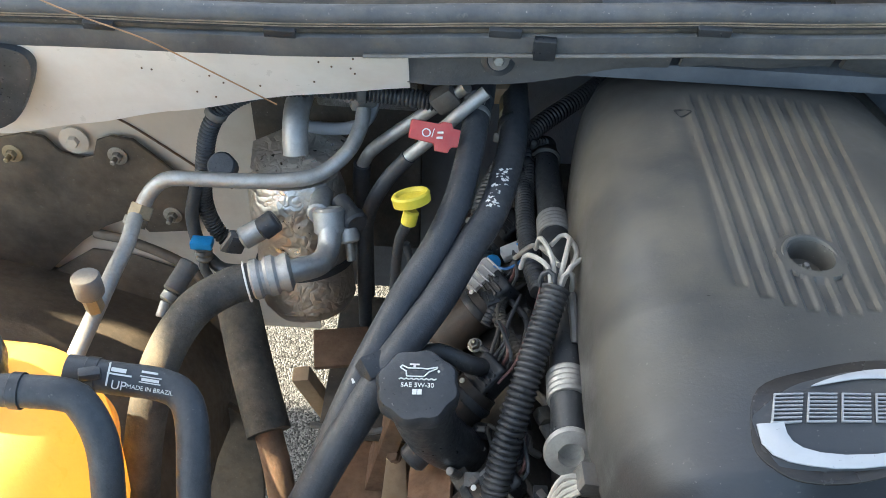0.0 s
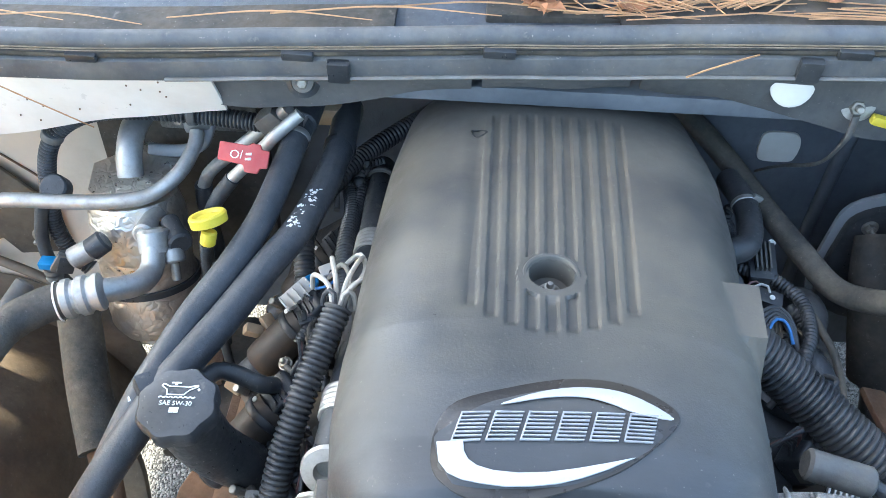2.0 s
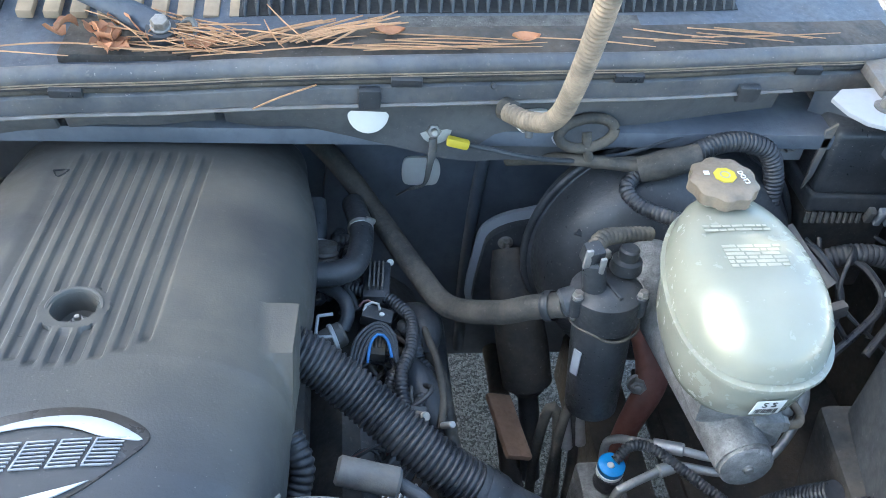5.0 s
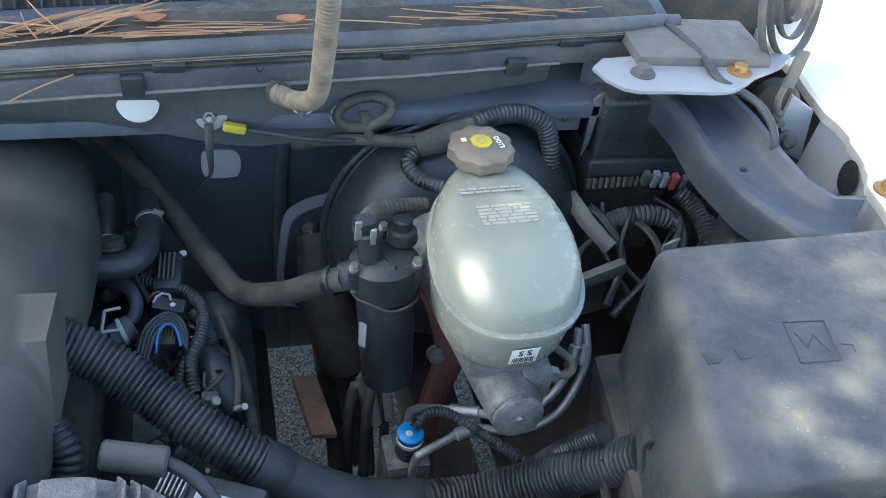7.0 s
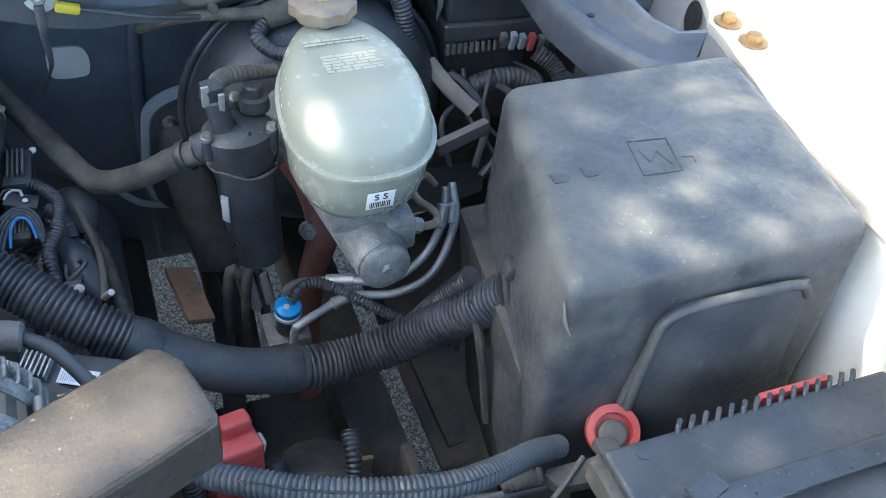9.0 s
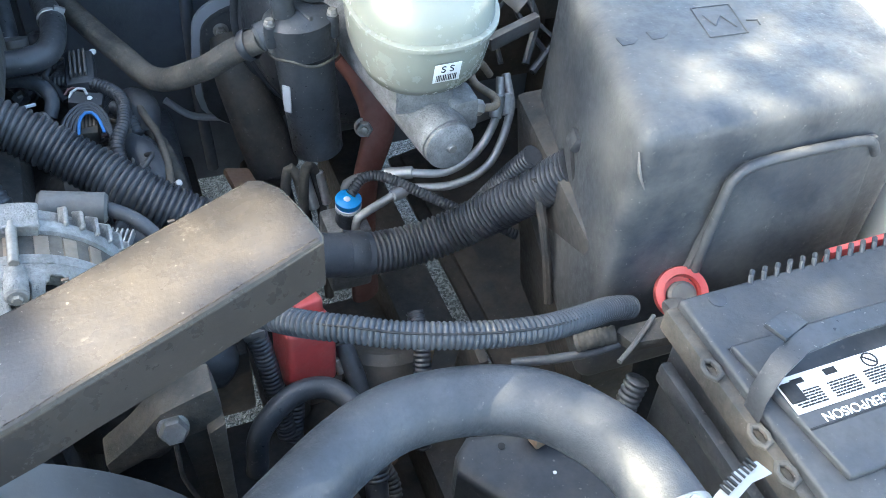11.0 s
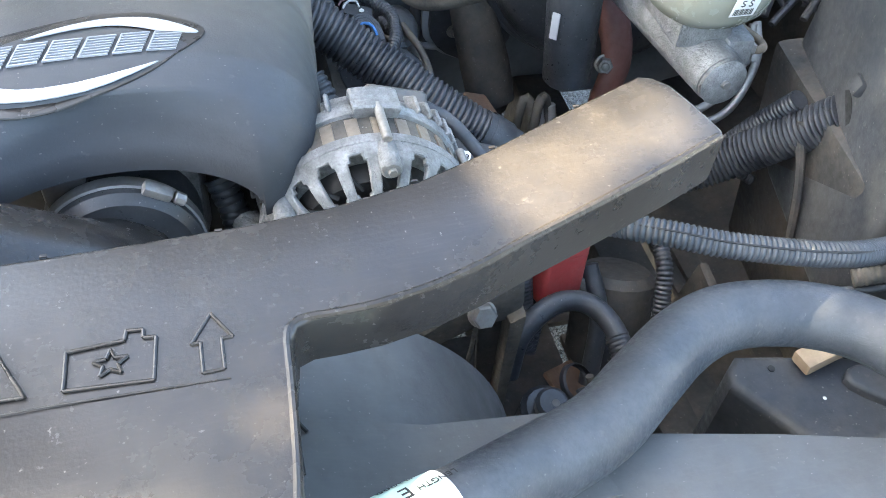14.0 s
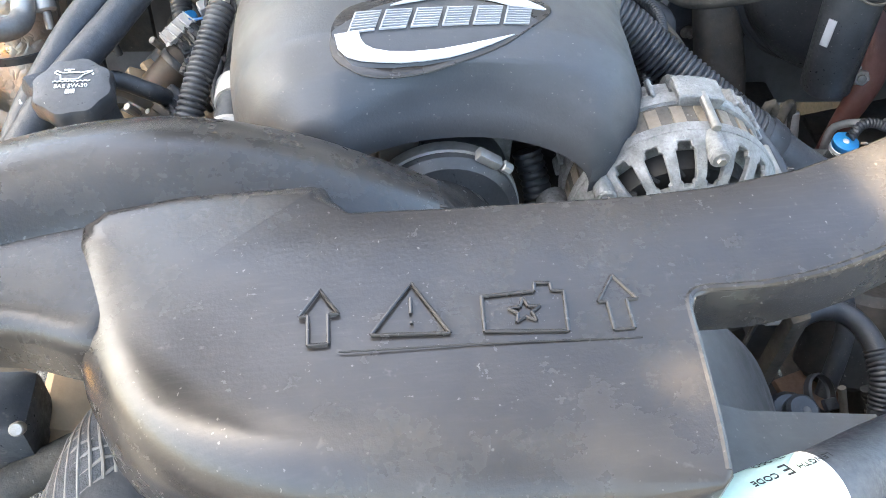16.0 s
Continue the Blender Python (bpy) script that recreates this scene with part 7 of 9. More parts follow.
part("hole", lathe([(0.004, 0), (0.004, 0.001)], (1.119, 0.617, 1.1345), (0, 0, 1), 14), "ink", brc)
hb2 = thing("hinge_mount", (1.1, 0.73, 1.18), "hinge mount plate in white paint greyed for shade, two bolts", "hinge mount")
# white plate, its shade put into the grey
part("plate", prism(smooth_closed([(1.0, 0.70), (1.06, 0.69), (1.115, 0.685), (1.148, 0.70), (1.168, 0.715), (1.20, 0.73), (1.222, 0.745), (1.225, 0.77), (1.0, 0.765)], 3), 1.186, 1.191, 0.0015), "shadegrey", hb2)
bolt(hb2, (1.034, 0.728, 1.191), (0, 0, 1), 0.0085, 0.014, 0, "conn")
bolt(hb2, (1.152, 0.726, 1.191), (0, 0, 1), 0.0075, 0.0145, 0, "gold")
part("riser", box((1.12, 0.79, 1.195), (0.16, 0.1, 0.014), 0.003, (0, 0, -5)), "dustcap", hb2)
part("cable", tube([(1.10, 0.83, 1.205), (1.113, 0.76, 1.2), (1.113, 0.724, 1.198), (1.121, 0.706, 1.19), (1.144, 0.694, 1.182), (1.155, 0.672, 1.178), (1.158, 0.645, 1.168), (1.16, 0.635, 1.15), (1.165, 0.64, 1.11)], 0.0048, 12), "rubber", hb2)
spi = thing("hinge_spring", (1.24, 0.75, 1.15), "spiral hood hinge spring of flat steel", "spring")
sm2 = plane_at((1.245, 0.80, 1.245), (0.85, 0.5, 0), (0.0, 0.35, 1))
coilp = [((0.008 + 0.0036 * a / 1.2) * math.cos(a), (0.008 + 0.0036 * a / 1.2) * math.sin(a) * 1.15, 0) for a in [0.35 * i for i in range(66)]]
part("coil", (lambda b: (b.transform(sm2), b)[1])(tube(coilp, 0.0055, 8, 0.008, squash=0.28)), "conn", spi)
part("tail", box((1.221, 0.722, 1.195), (0.016, 0.005, 0.045), 0.002, (-8, 12, 0)), "conn", spi)
part("coil_case", lathe([(0.022, 0), (0.026, 0.003), (0.026, 0.02), (0.02, 0.024)], (1.222, 0.745, 1.145), (-0.2, -1, 0.15), 28), "barrel", spi, "rusty brown spring drum")
part("pivot", rod((1.216, 0.705, 1.132), (1.218, 0.73, 1.134), 0.006), "conn", spi)
part("hook", tube([(1.207, 0.712, 1.178), (1.202, 0.708, 1.165), (1.205, 0.706, 1.15), (1.212, 0.708, 1.145)], 0.004, 8), "conn", spi)
bolt(spi, (1.236, 0.71, 1.106), (-0.3, -1, 0.3), 0.007, 0.012, 0, "conn")
uf = thing("fuse_centre", (1.04, 0.72, 1.0), "black underhood fuse centre with cables", "fuse box")
part("cover", slab([(1.012, 0.755), (1.14, 0.75), (1.15, 0.87), (1.015, 0.87)], 1.056, 1.142, 0.01), "black", uf)
part("skirt", slab([(1.008, 0.75), (1.146, 0.745), (1.15, 0.87), (1.01, 0.87)], 1.035, 1.06, 0.006), "battery", uf)
part("base", slab([(1.02, 0.77), (1.13, 0.765), (1.14, 0.87), (1.02, 0.87)], 0.9, 1.04, 0.008), "matte", uf)
for k in range(6):
    part("fuse", box((1.085 + 0.012 * k, 0.744 - 0.002 * k, 1.036 - 0.001 * k), (0.008, 0.01, 0.02 + 0.004 * (k % 2)), 0.0015, (15, 0, 0)), ("conn", "shadegrey", "shadegrey", "red", "conn", "black")[k], uf)
for k in range(9):
    part("pin", rod((1.014 + 0.008 * k, 0.752, 1.034), (1.014 + 0.008 * k, 0.75, 1.02), 0.0028, 6), "conn", uf)
part("loom", tube([(1.03, 0.72, 0.985), (1.06, 0.715, 1.0), (1.10, 0.71, 1.0), (1.13, 0.70, 0.98), (1.13, 0.68, 0.93)], 0.013, 16, pitch=0.006, depth=0.001), "rubber", uf)
part("loom", tube([(1.12, 0.72, 1.03), (1.14, 0.70, 1.015), (1.145, 0.66, 0.99), (1.12, 0.62, 0.96), (1.09, 0.60, 0.9)], 0.011, 14, pitch=0.005, depth=0.0014), "loom", uf, angle=85)
part("box_side", slab([(1.09, 0.56), (1.19, 0.53), (1.21, 0.64), (1.14, 0.66)], 0.95, 1.085, 0.014), "battery", uf)
rngw = random.Random(5)
for k in range(9):
    a = Vector((1.0 + 0.018 * k, 0.73 + rngw.uniform(-0.02, 0.02), 1.0))
    part("wire", tube([a, a + Vector((rngw.uniform(-0.03, 0.03), -0.03, rngw.uniform(-0.02, 0.02))), a + Vector((rngw.uniform(-0.04, 0.04), -0.07, -0.02)), a + Vector((rngw.uniform(-0.05, 0.03), -0.11, -0.06))], rngw.choice((0.0025, 0.0035, 0.005)), 8), rngw.choice(("rubber", "black", "loom")), uf)
part("bracket", box((0.99, 0.63, 0.985), (0.07, 0.012, 0.018), 0.003, (0, -12, 10)), "conn", uf)
part("bracket", tube([(0.985, 0.74, 1.02), (1.0, 0.70, 1.005), (1.02, 0.67, 0.99)], 0.01, 8, squash=0.3), "conn", uf)
part("bracket", prism([(1.08, 1.0), (1.10, 1.01), (1.095, 0.98), (1.08, 0.965)], 0.655, 0.659, 0.001, UPRIGHT), "shadegrey", uf)
cbk = thing("cowl_bracket", (0.965, 0.78, 1.1), "bare metal cowl bracket with a stud", "bracket")
part("plate", box((0.985, 0.80, 1.10), (0.045, 0.006, 0.05), 0.004), "shadegrey", cbk)
part("arm", prism([(1.0, 1.14), (1.012, 1.15), (1.006, 1.08), (0.999, 1.06)], 0.76, 0.764, 0.001, UPRIGHT), "conn", cbk)
bolt(cbk, (0.985, 0.797, 1.10), (0, -1, 0.2), 0.008, 0.012, 0.014)

# ---------------------------------------------------------------- front: intake duct, alternator, shroud, radiator hose
def duct_z(x):
    return 1.155 + 0.083 * (x - 0.18)


def pillow(outline, top, deep, edge):
    """A moulded shape: an outline with rounded upper edges; top, deep and edge are functions of x, y."""
    k = len(outline)
    area = sum(a[0] * b[1] - b[0] * a[1] for a, b in zip(outline, outline[1:] + outline[:1]))
    o = outline if area > 0 else outline[::-1]
    ins = []
    for i in range(k):
        t = (Vector(o[(i + 1) % k]) - Vector(o[i - 1])).normalized()
        ins.append(Vector((-t.y, t.x)))
    rings = [[(x, y, top(x, y) - deep(x, y)) for x, y in o]]
    for a in (0, 15, 30, 45, 60, 75, 90):
        ca, sa = math.cos(radians(a)), math.sin(radians(a))
        ring = []
        for (x, y), n in zip(o, ins):
            e = edge(x, y)
            ring.append((x + n.x * e * (1 - ca), y + n.y * e * (1 - ca), top(x, y) - e * (1 - sa)))
        rings.append(ring)
    return rings_mesh(bmesh.new(), rings)


DUCT = [(0.198, 0.164), (0.245, 0.1615), (0.288, 0.160), (0.355, 0.1585), (0.40, 0.1605), (0.454, 0.169), (0.496, 0.1825), (0.55, 0.204), (0.596, 0.2215), (0.608, 0.226), (0.617, 0.222), (0.625, 0.212), (0.632, 0.19), (0.6375, 0.166), (0.636, 0.160), (0.60, 0.1455), (0.55, 0.127), (0.501, 0.110), (0.475, 0.100), (0.448, 0.092), (0.417, 0.087), (0.395, 0.0865), (0.38, 0.087), (0.372, 0.084), (0.3685, 0.076), (0.367, 0.05), (0.364, 0.01), (0.361, -0.014), (0.355, -0.019), (0.31, -0.018), (0.261, -0.016), (0.21, -0.011), (0.169, -0.004), (0.14, 0.005), (0.118, 0.0155), (0.101, 0.027), (0.083, 0.043), (0.07, 0.06), (0.058, 0.083), (0.05, 0.106), (0.043, 0.137), (0.04, 0.16), (0.045, 0.178), (0.06, 0.189), (0.10, 0.194), (0.15, 0.195), (0.178, 0.1945), (0.186, 0.191), (0.191, 0.182)]


def duct_edge(x, y):
    if x > 0.37 or (y > 0.15 and x > 0.195):
        return 0.0035
    if x > 0.345:
        return 0.0045
    wide = 0.042 if y < 0.12 else 0.042 - 0.026 * min(1.0, (y - 0.12) / 0.07)
    return wide * (1.0 - 0.85 * max(0.0, min(1.0, (x - 0.30) / 0.045)) if y < 0.05 else 1.0)


dct = thing("intake_resonator", (0.3, 0.1, 1.08), "dusty black moulded air intake resonator over the radiator", "air intake")
part("body", pillow(DUCT, lambda x, y: duct_z(x), lambda x, y: 0.036 if x > 0.37 else 0.075, duct_edge), "duct", dct, angle=50)
part("rim", tube([(x - 0.0028, y + 0.002, duct_z(x) - 0.0016) for x, y in DUCT[14:28]], 0.0022, 8, 0.004), "duct", dct)
part("elbow", tube([(-0.18, 0.095, 1.088), (-0.11, 0.143, 1.096), (-0.04, 0.185, 1.104), (0.025, 0.213, 1.108), (0.09, 0.224, 1.107), (0.15, 0.224, 1.096), (0.20, 0.223, 1.078), (0.245, 0.232, 1.05), (0.268, 0.265, 1.015)], [0.046, 0.048, 0.05, 0.052, 0.053, 0.052, 0.05, 0.048, 0.047], 48), "duct", dct)
part("neck", pillow(smooth_closed([(-0.09, 0.112), (-0.04, 0.112), (0.02, 0.108), (0.07, 0.098), (0.09, 0.15), (0.07, 0.2), (-0.02, 0.19), (-0.09, 0.16)], 5), lambda x, y: 1.137, lambda x, y: 0.04, lambda x, y: 0.016), "duct", dct, angle=50)
EMB = 0.0010


def emboss(points, closed=True):
    pts = [(x, y, duct_z(x) + 0.0001) for x, y in points]
    if closed:
        pts.append(pts[0])
    out = []
    for a, b in zip(pts[:-1], pts[1:]):
        out.append(tube([a, b], EMB, 8, 0.05))
    return join(*out)


def arrow(cx, cy):
    return emboss([(cx - 0.005, cy - 0.018), (cx + 0.005, cy - 0.018), (cx + 0.005, cy), (cx + 0.0105, cy), (cx + 0.001, cy + 0.0165), (cx - 0.0095, cy), (cx - 0.005, cy)])


part("arrow_mark", arrow(0.180, 0.092), "duct", dct)
part("arrow_mark", arrow(0.3305, 0.085), "duct", dct)
part("warning_mark", join(emboss([(0.206, 0.077), (0.245, 0.074), (0.228, 0.108)]), emboss([(0.227, 0.098), (0.2265, 0.088)], False), emboss([(0.2265, 0.083), (0.2265, 0.0815)], False)), "duct", dct)
part("engine_mark", join(emboss([(0.262, 0.073), (0.303, 0.069), (0.305, 0.094), (0.299, 0.095), (0.299, 0.1), (0.291, 0.101), (0.290, 0.0955), (0.263, 0.095)]), emboss([(0.2835 + (0.0085, 0.0036)[k % 2] * math.sin(k * math.pi / 5), 0.0835 + (0.008, 0.0034)[k % 2] * math.cos(k * math.pi / 5)) for k in range(10)])), "duct", dct)
EMB = 0.0005
part("crease", emboss([(0.19, 0.0685), (0.26, 0.066), (0.338, 0.0612)], False), "duct", dct)
for i, (x, y) in enumerate(((0.45, 0.174), (0.5, 0.19), (0.56, 0.213), (0.34, 0.163), (0.25, 0.167))):
    part("nib", box((x, y - 0.006, duct_z(x)), (0.004, 0.0018, 0.0012), 0.0004), "duct", dct)

tb = thing("throttle_body", (0.27, 0.32, 0.97), "black throttle body boot with a silver worm clamp", "throttle body")
TBA = (0.03, -1, 0.12)
part("boot", lathe([(0.05, 0), (0.057, 0.004), (0.057, 0.012), (0.053, 0.018), (0.053, 0.026), (0.0565, 0.03), (0.0565, 0.05), (0.05, 0.056)], (0.268, 0.33, 1.032), TBA, 48), "black", tb)
part("clamp", lathe([(0.0572, 0), (0.0592, 0.0006), (0.0592, 0.011), (0.0572, 0.0115)], (0.268, 0.297, 1.0355), TBA, 48, cap=False), "alu", tb, "silver band clamp")
part("clamp_screw", box((0.2985, 0.288, 1.0905), (0.021, 0.009, 0.008), 0.002, (8, 32, 0)), "alu", tb)
part("clamp_screw_head", rod((0.309, 0.288, 1.084), (0.316, 0.287, 1.0795), 0.0046, 8), "alu", tb)
part("body", box((0.27, 0.36, 1.03), (0.12, 0.06, 0.11), 0.02), "castalu", tb)
part("motor", box((0.235, 0.325, 1.075), (0.03, 0.03, 0.03), 0.004), "conn", tb)
part("hose", tube([(0.34, 0.34, 1.05), (0.35, 0.32, 1.02), (0.35, 0.29, 0.98)], 0.012, 14, pitch=0.006, depth=0.0012), "black", tb)

nudge(tb, 0.002, 0.0, -0.012)
alt = thing("alternator", (0.458, 0.3, 0.95), "cast aluminium alternator with slotted housing", "alternator")
AC, AA = Vector((0.458, 0.0, 1.025)), (0, 1, 0)


def alt_ring(y, prof, mname, name="housing", label="", lob=0.0):
    return part(name, lathe(prof, (AC.x, y, AC.z), AA, 60), mname, alt, label)


alt_ring(0.312, [(0.07, 0), (0.077, 0.003), (0.078, 0.012), (0.071, 0.016), (0.068, 0.034), (0.05, 0.04)], "castalu")
alt_ring(0.286, [(0.0745, 0), (0.0745, 0.028)], "rubberdirt", "stator", "dusty laminated stator")
alt_ring(0.283, [(0.078, 0), (0.079, 0.002), (0.079, 0.007), (0.076, 0.009)], "castalu", "ring")
for i in range(26):
    a = 2 * math.pi * i / 26
    part("lamination", box((AC.x + 0.0748 * math.cos(a), 0.301, AC.z + 0.0748 * math.sin(a)), (0.002, 0.02, 0.009), 0.0005, (0, -math.degrees(a), 0)), "rescap", alt)
alt_ring(0.258, [(0.02, 0), (0.03, -0.003), (0.046, -0.0005), (0.047, 0.004), (0.02, 0.006)], "castalu", "hub")
def sector(a0, a1, prof, n=4):
    """A piece of a turned ring between two angles; prof: closed list of (radius, y)."""
    rings = []
    for k in range(n + 1):
        a = a0 + (a1 - a0) * k / n
        rings.append([(AC.x + r * math.cos(a), y, AC.z + r * math.sin(a)) for r, y in prof])
    return bevel_all(rings_mesh(bmesh.new(), rings), 0.0012, 1, 40)


bm = bmesh.new()
PROF = [(0.030, 0.2535), (0.049, 0.2535), (0.051, 0.254), (0.055, 0.2555), (0.060, 0.258), (0.065, 0.262), (0.0695, 0.267), (0.0725, 0.2715), (0.0745, 0.276), (0.0765, 0.28), (0.0775, 0.283), (0.0775, 0.2875)]
NA, SLOT = 200, 10
rings = [[bm.verts.new((AC.x + r * math.cos(2 * math.pi * k / NA), y, AC.z + r * math.sin(2 * math.pi * k / NA))) for k in range(NA)] for r, y in PROF]
for j in range(len(PROF) - 1):
    for k in range(NA):
        u = (k % SLOT) - SLOT / 2 + 0.5
        if 2 <= j <= 7 and abs(u) < (1.6 if j in (2, 7) else 2.6):
            continue
        bm.faces.new((rings[j][k], rings[j][(k + 1) % NA], rings[j + 1][(k + 1) % NA], rings[j + 1][k]))
bmesh.ops.recalc_face_normals(bm, faces=bm.faces[:])
bmesh.ops.solidify(bm, geom=bm.faces[:], thickness=0.005)
part("face", bevel_all(bm, 0.0009, 1, 50), "castalu", alt, "cast face with a ring of rounded slots")
part("core", lathe([(0.055, 0), (0.06, 0.02)], (AC.x, 0.268, AC.z), AA, 40), "ink", alt)
for i in range(18):
    a = 2 * math.pi * i / 18
    part("winding", tube([AC + Vector((0.05 * math.cos(a), 0.266, 0.05 * math.sin(a))), AC + Vector((0.062 * math.cos(a + 0.12), 0.27, 0.062 * math.sin(a + 0.12)))], 0.0022, 6), "ink", alt)
for a in (82, 150, 20):
    d = Vector((math.cos(radians(a)), 0, math.sin(radians(a))))
    part("boss", rod(AC + d * 0.072 + Vector((0, 0.258, 0)), AC + d * 0.072 + Vector((0, 0.284, 0)), 0.0075), "castalu", alt)
    bolt(alt, AC + d * 0.072 + Vector((0, 0.258, 0)), (0, -1, 0.1), 0.003)
    part("rod", rod(AC + d * 0.081 + Vector((0, 0.28, 0)), AC + d * 0.081 + Vector((0, 0.318, 0)), 0.0035), "steel", alt)
for i in range(44):
    a = 2 * math.pi * i / 44
    if math.sin(a) > 0 and abs(a - radians(82)) > 0.3:
        part("fin", sector(a - 0.02, a + 0.02, [(0.07, 0.322), (0.0815, 0.321), (0.0815, 0.338), (0.07, 0.35)], 1), "castalu", alt)
part("lobe", sector(radians(70), radians(95), [(0.07, 0.312), (0.084, 0.312), (0.084, 0.335), (0.07, 0.345)], 8), "castalu", alt)
part("lug", tube([(0.39, 0.278, 1.0), (0.378, 0.29, 1.01), (0.372, 0.31, 1.012)], 0.012, 12), "castalu", alt)
alt.scale = (1.04, 1.04, 1.04)
nudge(alt, -0.009, 0.0, 0.0)
cyl = thing("capacitor", (0.5, 0.38, 1.03), "grey-brown cylinder with a rubber lead above the alternator", "capacitor")
part("body", rod((0.468, 0.404, 1.05), (0.519, 0.395, 1.042), 0.0125), "conn", cyl)
part("lead", tube([(0.518, 0.395, 1.042), (0.54, 0.38, 1.034), (0.565, 0.35, 1.012), (0.59, 0.32, 0.985)], 0.006, 12), "rubber", cyl)
part("loom", tube([(0.43, 0.44, 1.05), (0.44, 0.42, 1.03), (0.432, 0.40, 1.0), (0.43, 0.385, 0.97)], 0.0115, 14, pitch=0.006, depth=0.0016), "loom", cyl, angle=85)
coil2 = thing("ignition_coil", (0.535, 0.4, 0.98), "black ignition coil with a number sticker", "ignition coil", "ignition coils")
part("body", box((0.549, 0.388, 0.967), (0.08, 0.062, 0.03), 0.006, (8, 0, -25)), "black", coil2)
im = plane_at((0.549, 0.392, 0.9835), (1, -0.45, -0.06), (0.44, 0.9, 0.14))
part("sticker", (lambda b: (b.transform(im), b)[1])(box((0, 0, 0.002), (0.032, 0.015, 0.0006), 0)), "label", coil2)
part("print", text_bm("93", 0.009, im @ pose(0.0105, 0, 0.0024)), "ink", coil2)
part("print", join(*[(lambda b: (b.transform(im), b)[1])(box((-0.013 + 0.0017 * i, 0, 0.0024), (0.0008, 0.010, 0.0003), 0)) for i in range(11)]), "greyink", coil2)
for i in range(6):
    part("fin", box((0.508 + 0.004 * i, 0.418 - 0.0018 * i, 0.985), (0.0018, 0.024, 0.012), 0.0004, (8, 0, -25)), "alu", coil2)
bkt = thing("idler_bracket", (0.535, 0.2, 0.8), "cast bracket with a hexagon bolt in front of the engine", "bracket")
part("web", prism([(0.535, 0.945), (0.560, 0.955), (0.556, 0.805), (0.545, 0.805)], 0.232, 0.238, 0.002, UPRIGHT), "matte", bkt)
part("head", prism([(0.478, 0.94), (0.50, 0.958), (0.525, 0.985), (0.545, 0.993), (0.566, 1.0), (0.5695, 0.972), (0.566, 0.953), (0.545, 0.949), (0.527, 0.945), (0.50, 0.93), (0.48, 0.922)], 0.225, 0.252, 0.003, UPRIGHT), "rubberdirt", bkt)
part("rib", prism([(0.5555, 0.958), (0.5695, 0.966), (0.568, 0.88), (0.567, 0.79), (0.558, 0.79)], 0.216, 0.236, 0.0025, UPRIGHT), "rubberdirt", bkt)
part("rib", tube([(0.531, 0.226, 0.948), (0.530, 0.226, 0.92), (0.531, 0.228, 0.88), (0.548, 0.23, 0.80)], 0.0022, 8, 0.01), "rubberdirt", bkt)
bolt(bkt, (0.532, 0.222, 0.97), (0, -0.85, 0.5), 0.0095, 0.012, 0, "steel")
nudge(bkt, -0.001, 0.004, -0.005)
rb = thing("junction_cover", (0.645, 0.3, 0.88), "red plastic junction terminal cover", "terminal cover")
part("shell", box((0.645, 0.302, 0.922), (0.05, 0.042, 0.075), 0.006, (-8, 5, 12), 3), "red", rb)
part("top", box((0.652, 0.318, 0.963), (0.03, 0.02, 0.02), 0.005, (-8, 5, 12), 3), "red", rb)
rm = plane_at((0.655, 0.283, 0.938), (1, 0.21, -0.08), (0, 0.14, 1))
part("mark", bars(rm @ pose(0.004, 0.012, 0.0012), 2, 0.022, 0.002, 0.0016, 9), "red", rb)
part("terminal", rod((0.672, 0.29, 0.905), (0.676, 0.283, 0.89), 0.004), "steel", rb)
part("loom", tube([(0.60, 0.30, 0.965), (0.605, 0.292, 0.93), (0.61, 0.28, 0.88), (0.615, 0.27, 0.83)], 0.0105, 14, pitch=0.005, depth=0.0014), "loom", rb, angle=85)
part("loom", tube([(0.632, 0.298, 0.90), (0.628, 0.285, 0.86), (0.62, 0.27, 0.82)], 0.010, 14, pitch=0.005, depth=0.0014), "loom", rb, angle=85)
part("clip", box((0.598, 0.298, 0.968), (0.02, 0.016, 0.012), 0.003), "conn", rb)
nudge(rb, 0.016, 0.058, -0.072)
pump = thing("steering_pump", (0.62, 0.25, 0.7), "dark power steering pump with round cap", "pump")
part("cap", lathe([(0.015, 0), (0.0165, 0.003), (0.0165, 0.012), (0.013, 0.015)], (0.618, 0.225, 0.80), (0, -0.2, 1), 28), "black", pump)
part("cap_mark", lathe([(0.004, 0), (0.003, 0.0006)], (0.620, 0.2205, 0.8152), (0, -0.2, 1), 12), "conn", pump)
part("body", rod((0.618, 0.245, 0.68), (0.618, 0.229, 0.795), 0.026), "black", pump)
part("hose", tube([(0.59, 0.27, 0.80), (0.60, 0.282, 0.845), (0.635, 0.299, 0.862), (0.668, 0.296, 0.862), (0.687, 0.269, 0.855), (0.69, 0.235, 0.84), (0.685, 0.20, 0.80)], 0.0105, 18), "black", pump, "black hose loop")
part("hose_sleeve", tube([(0.6885, 0.26, 0.852), (0.69, 0.235, 0.84), (0.688, 0.215, 0.818)], 0.0118, 16, pitch=0.0045, depth=0.0012), "black", pump)
gear = thing("steering_gear", (0.75, 0.34, 0.6), "dusty steering gear and hoses low in the bay", "steering gear")
part("body", rod((0.735, 0.33, 0.70), (0.75, 0.38, 0.80), 0.045), "matte", gear)
part("arm", tube([(0.70, 0.36, 0.84), (0.705, 0.32, 0.80), (0.69, 0.28, 0.74)], 0.010, 14), "black", gear)
part("bracket", box((0.835, 0.345, 0.745), (0.012, 0.045, 0.15), 0.004, (10, 0, 0)), "matte", gear)
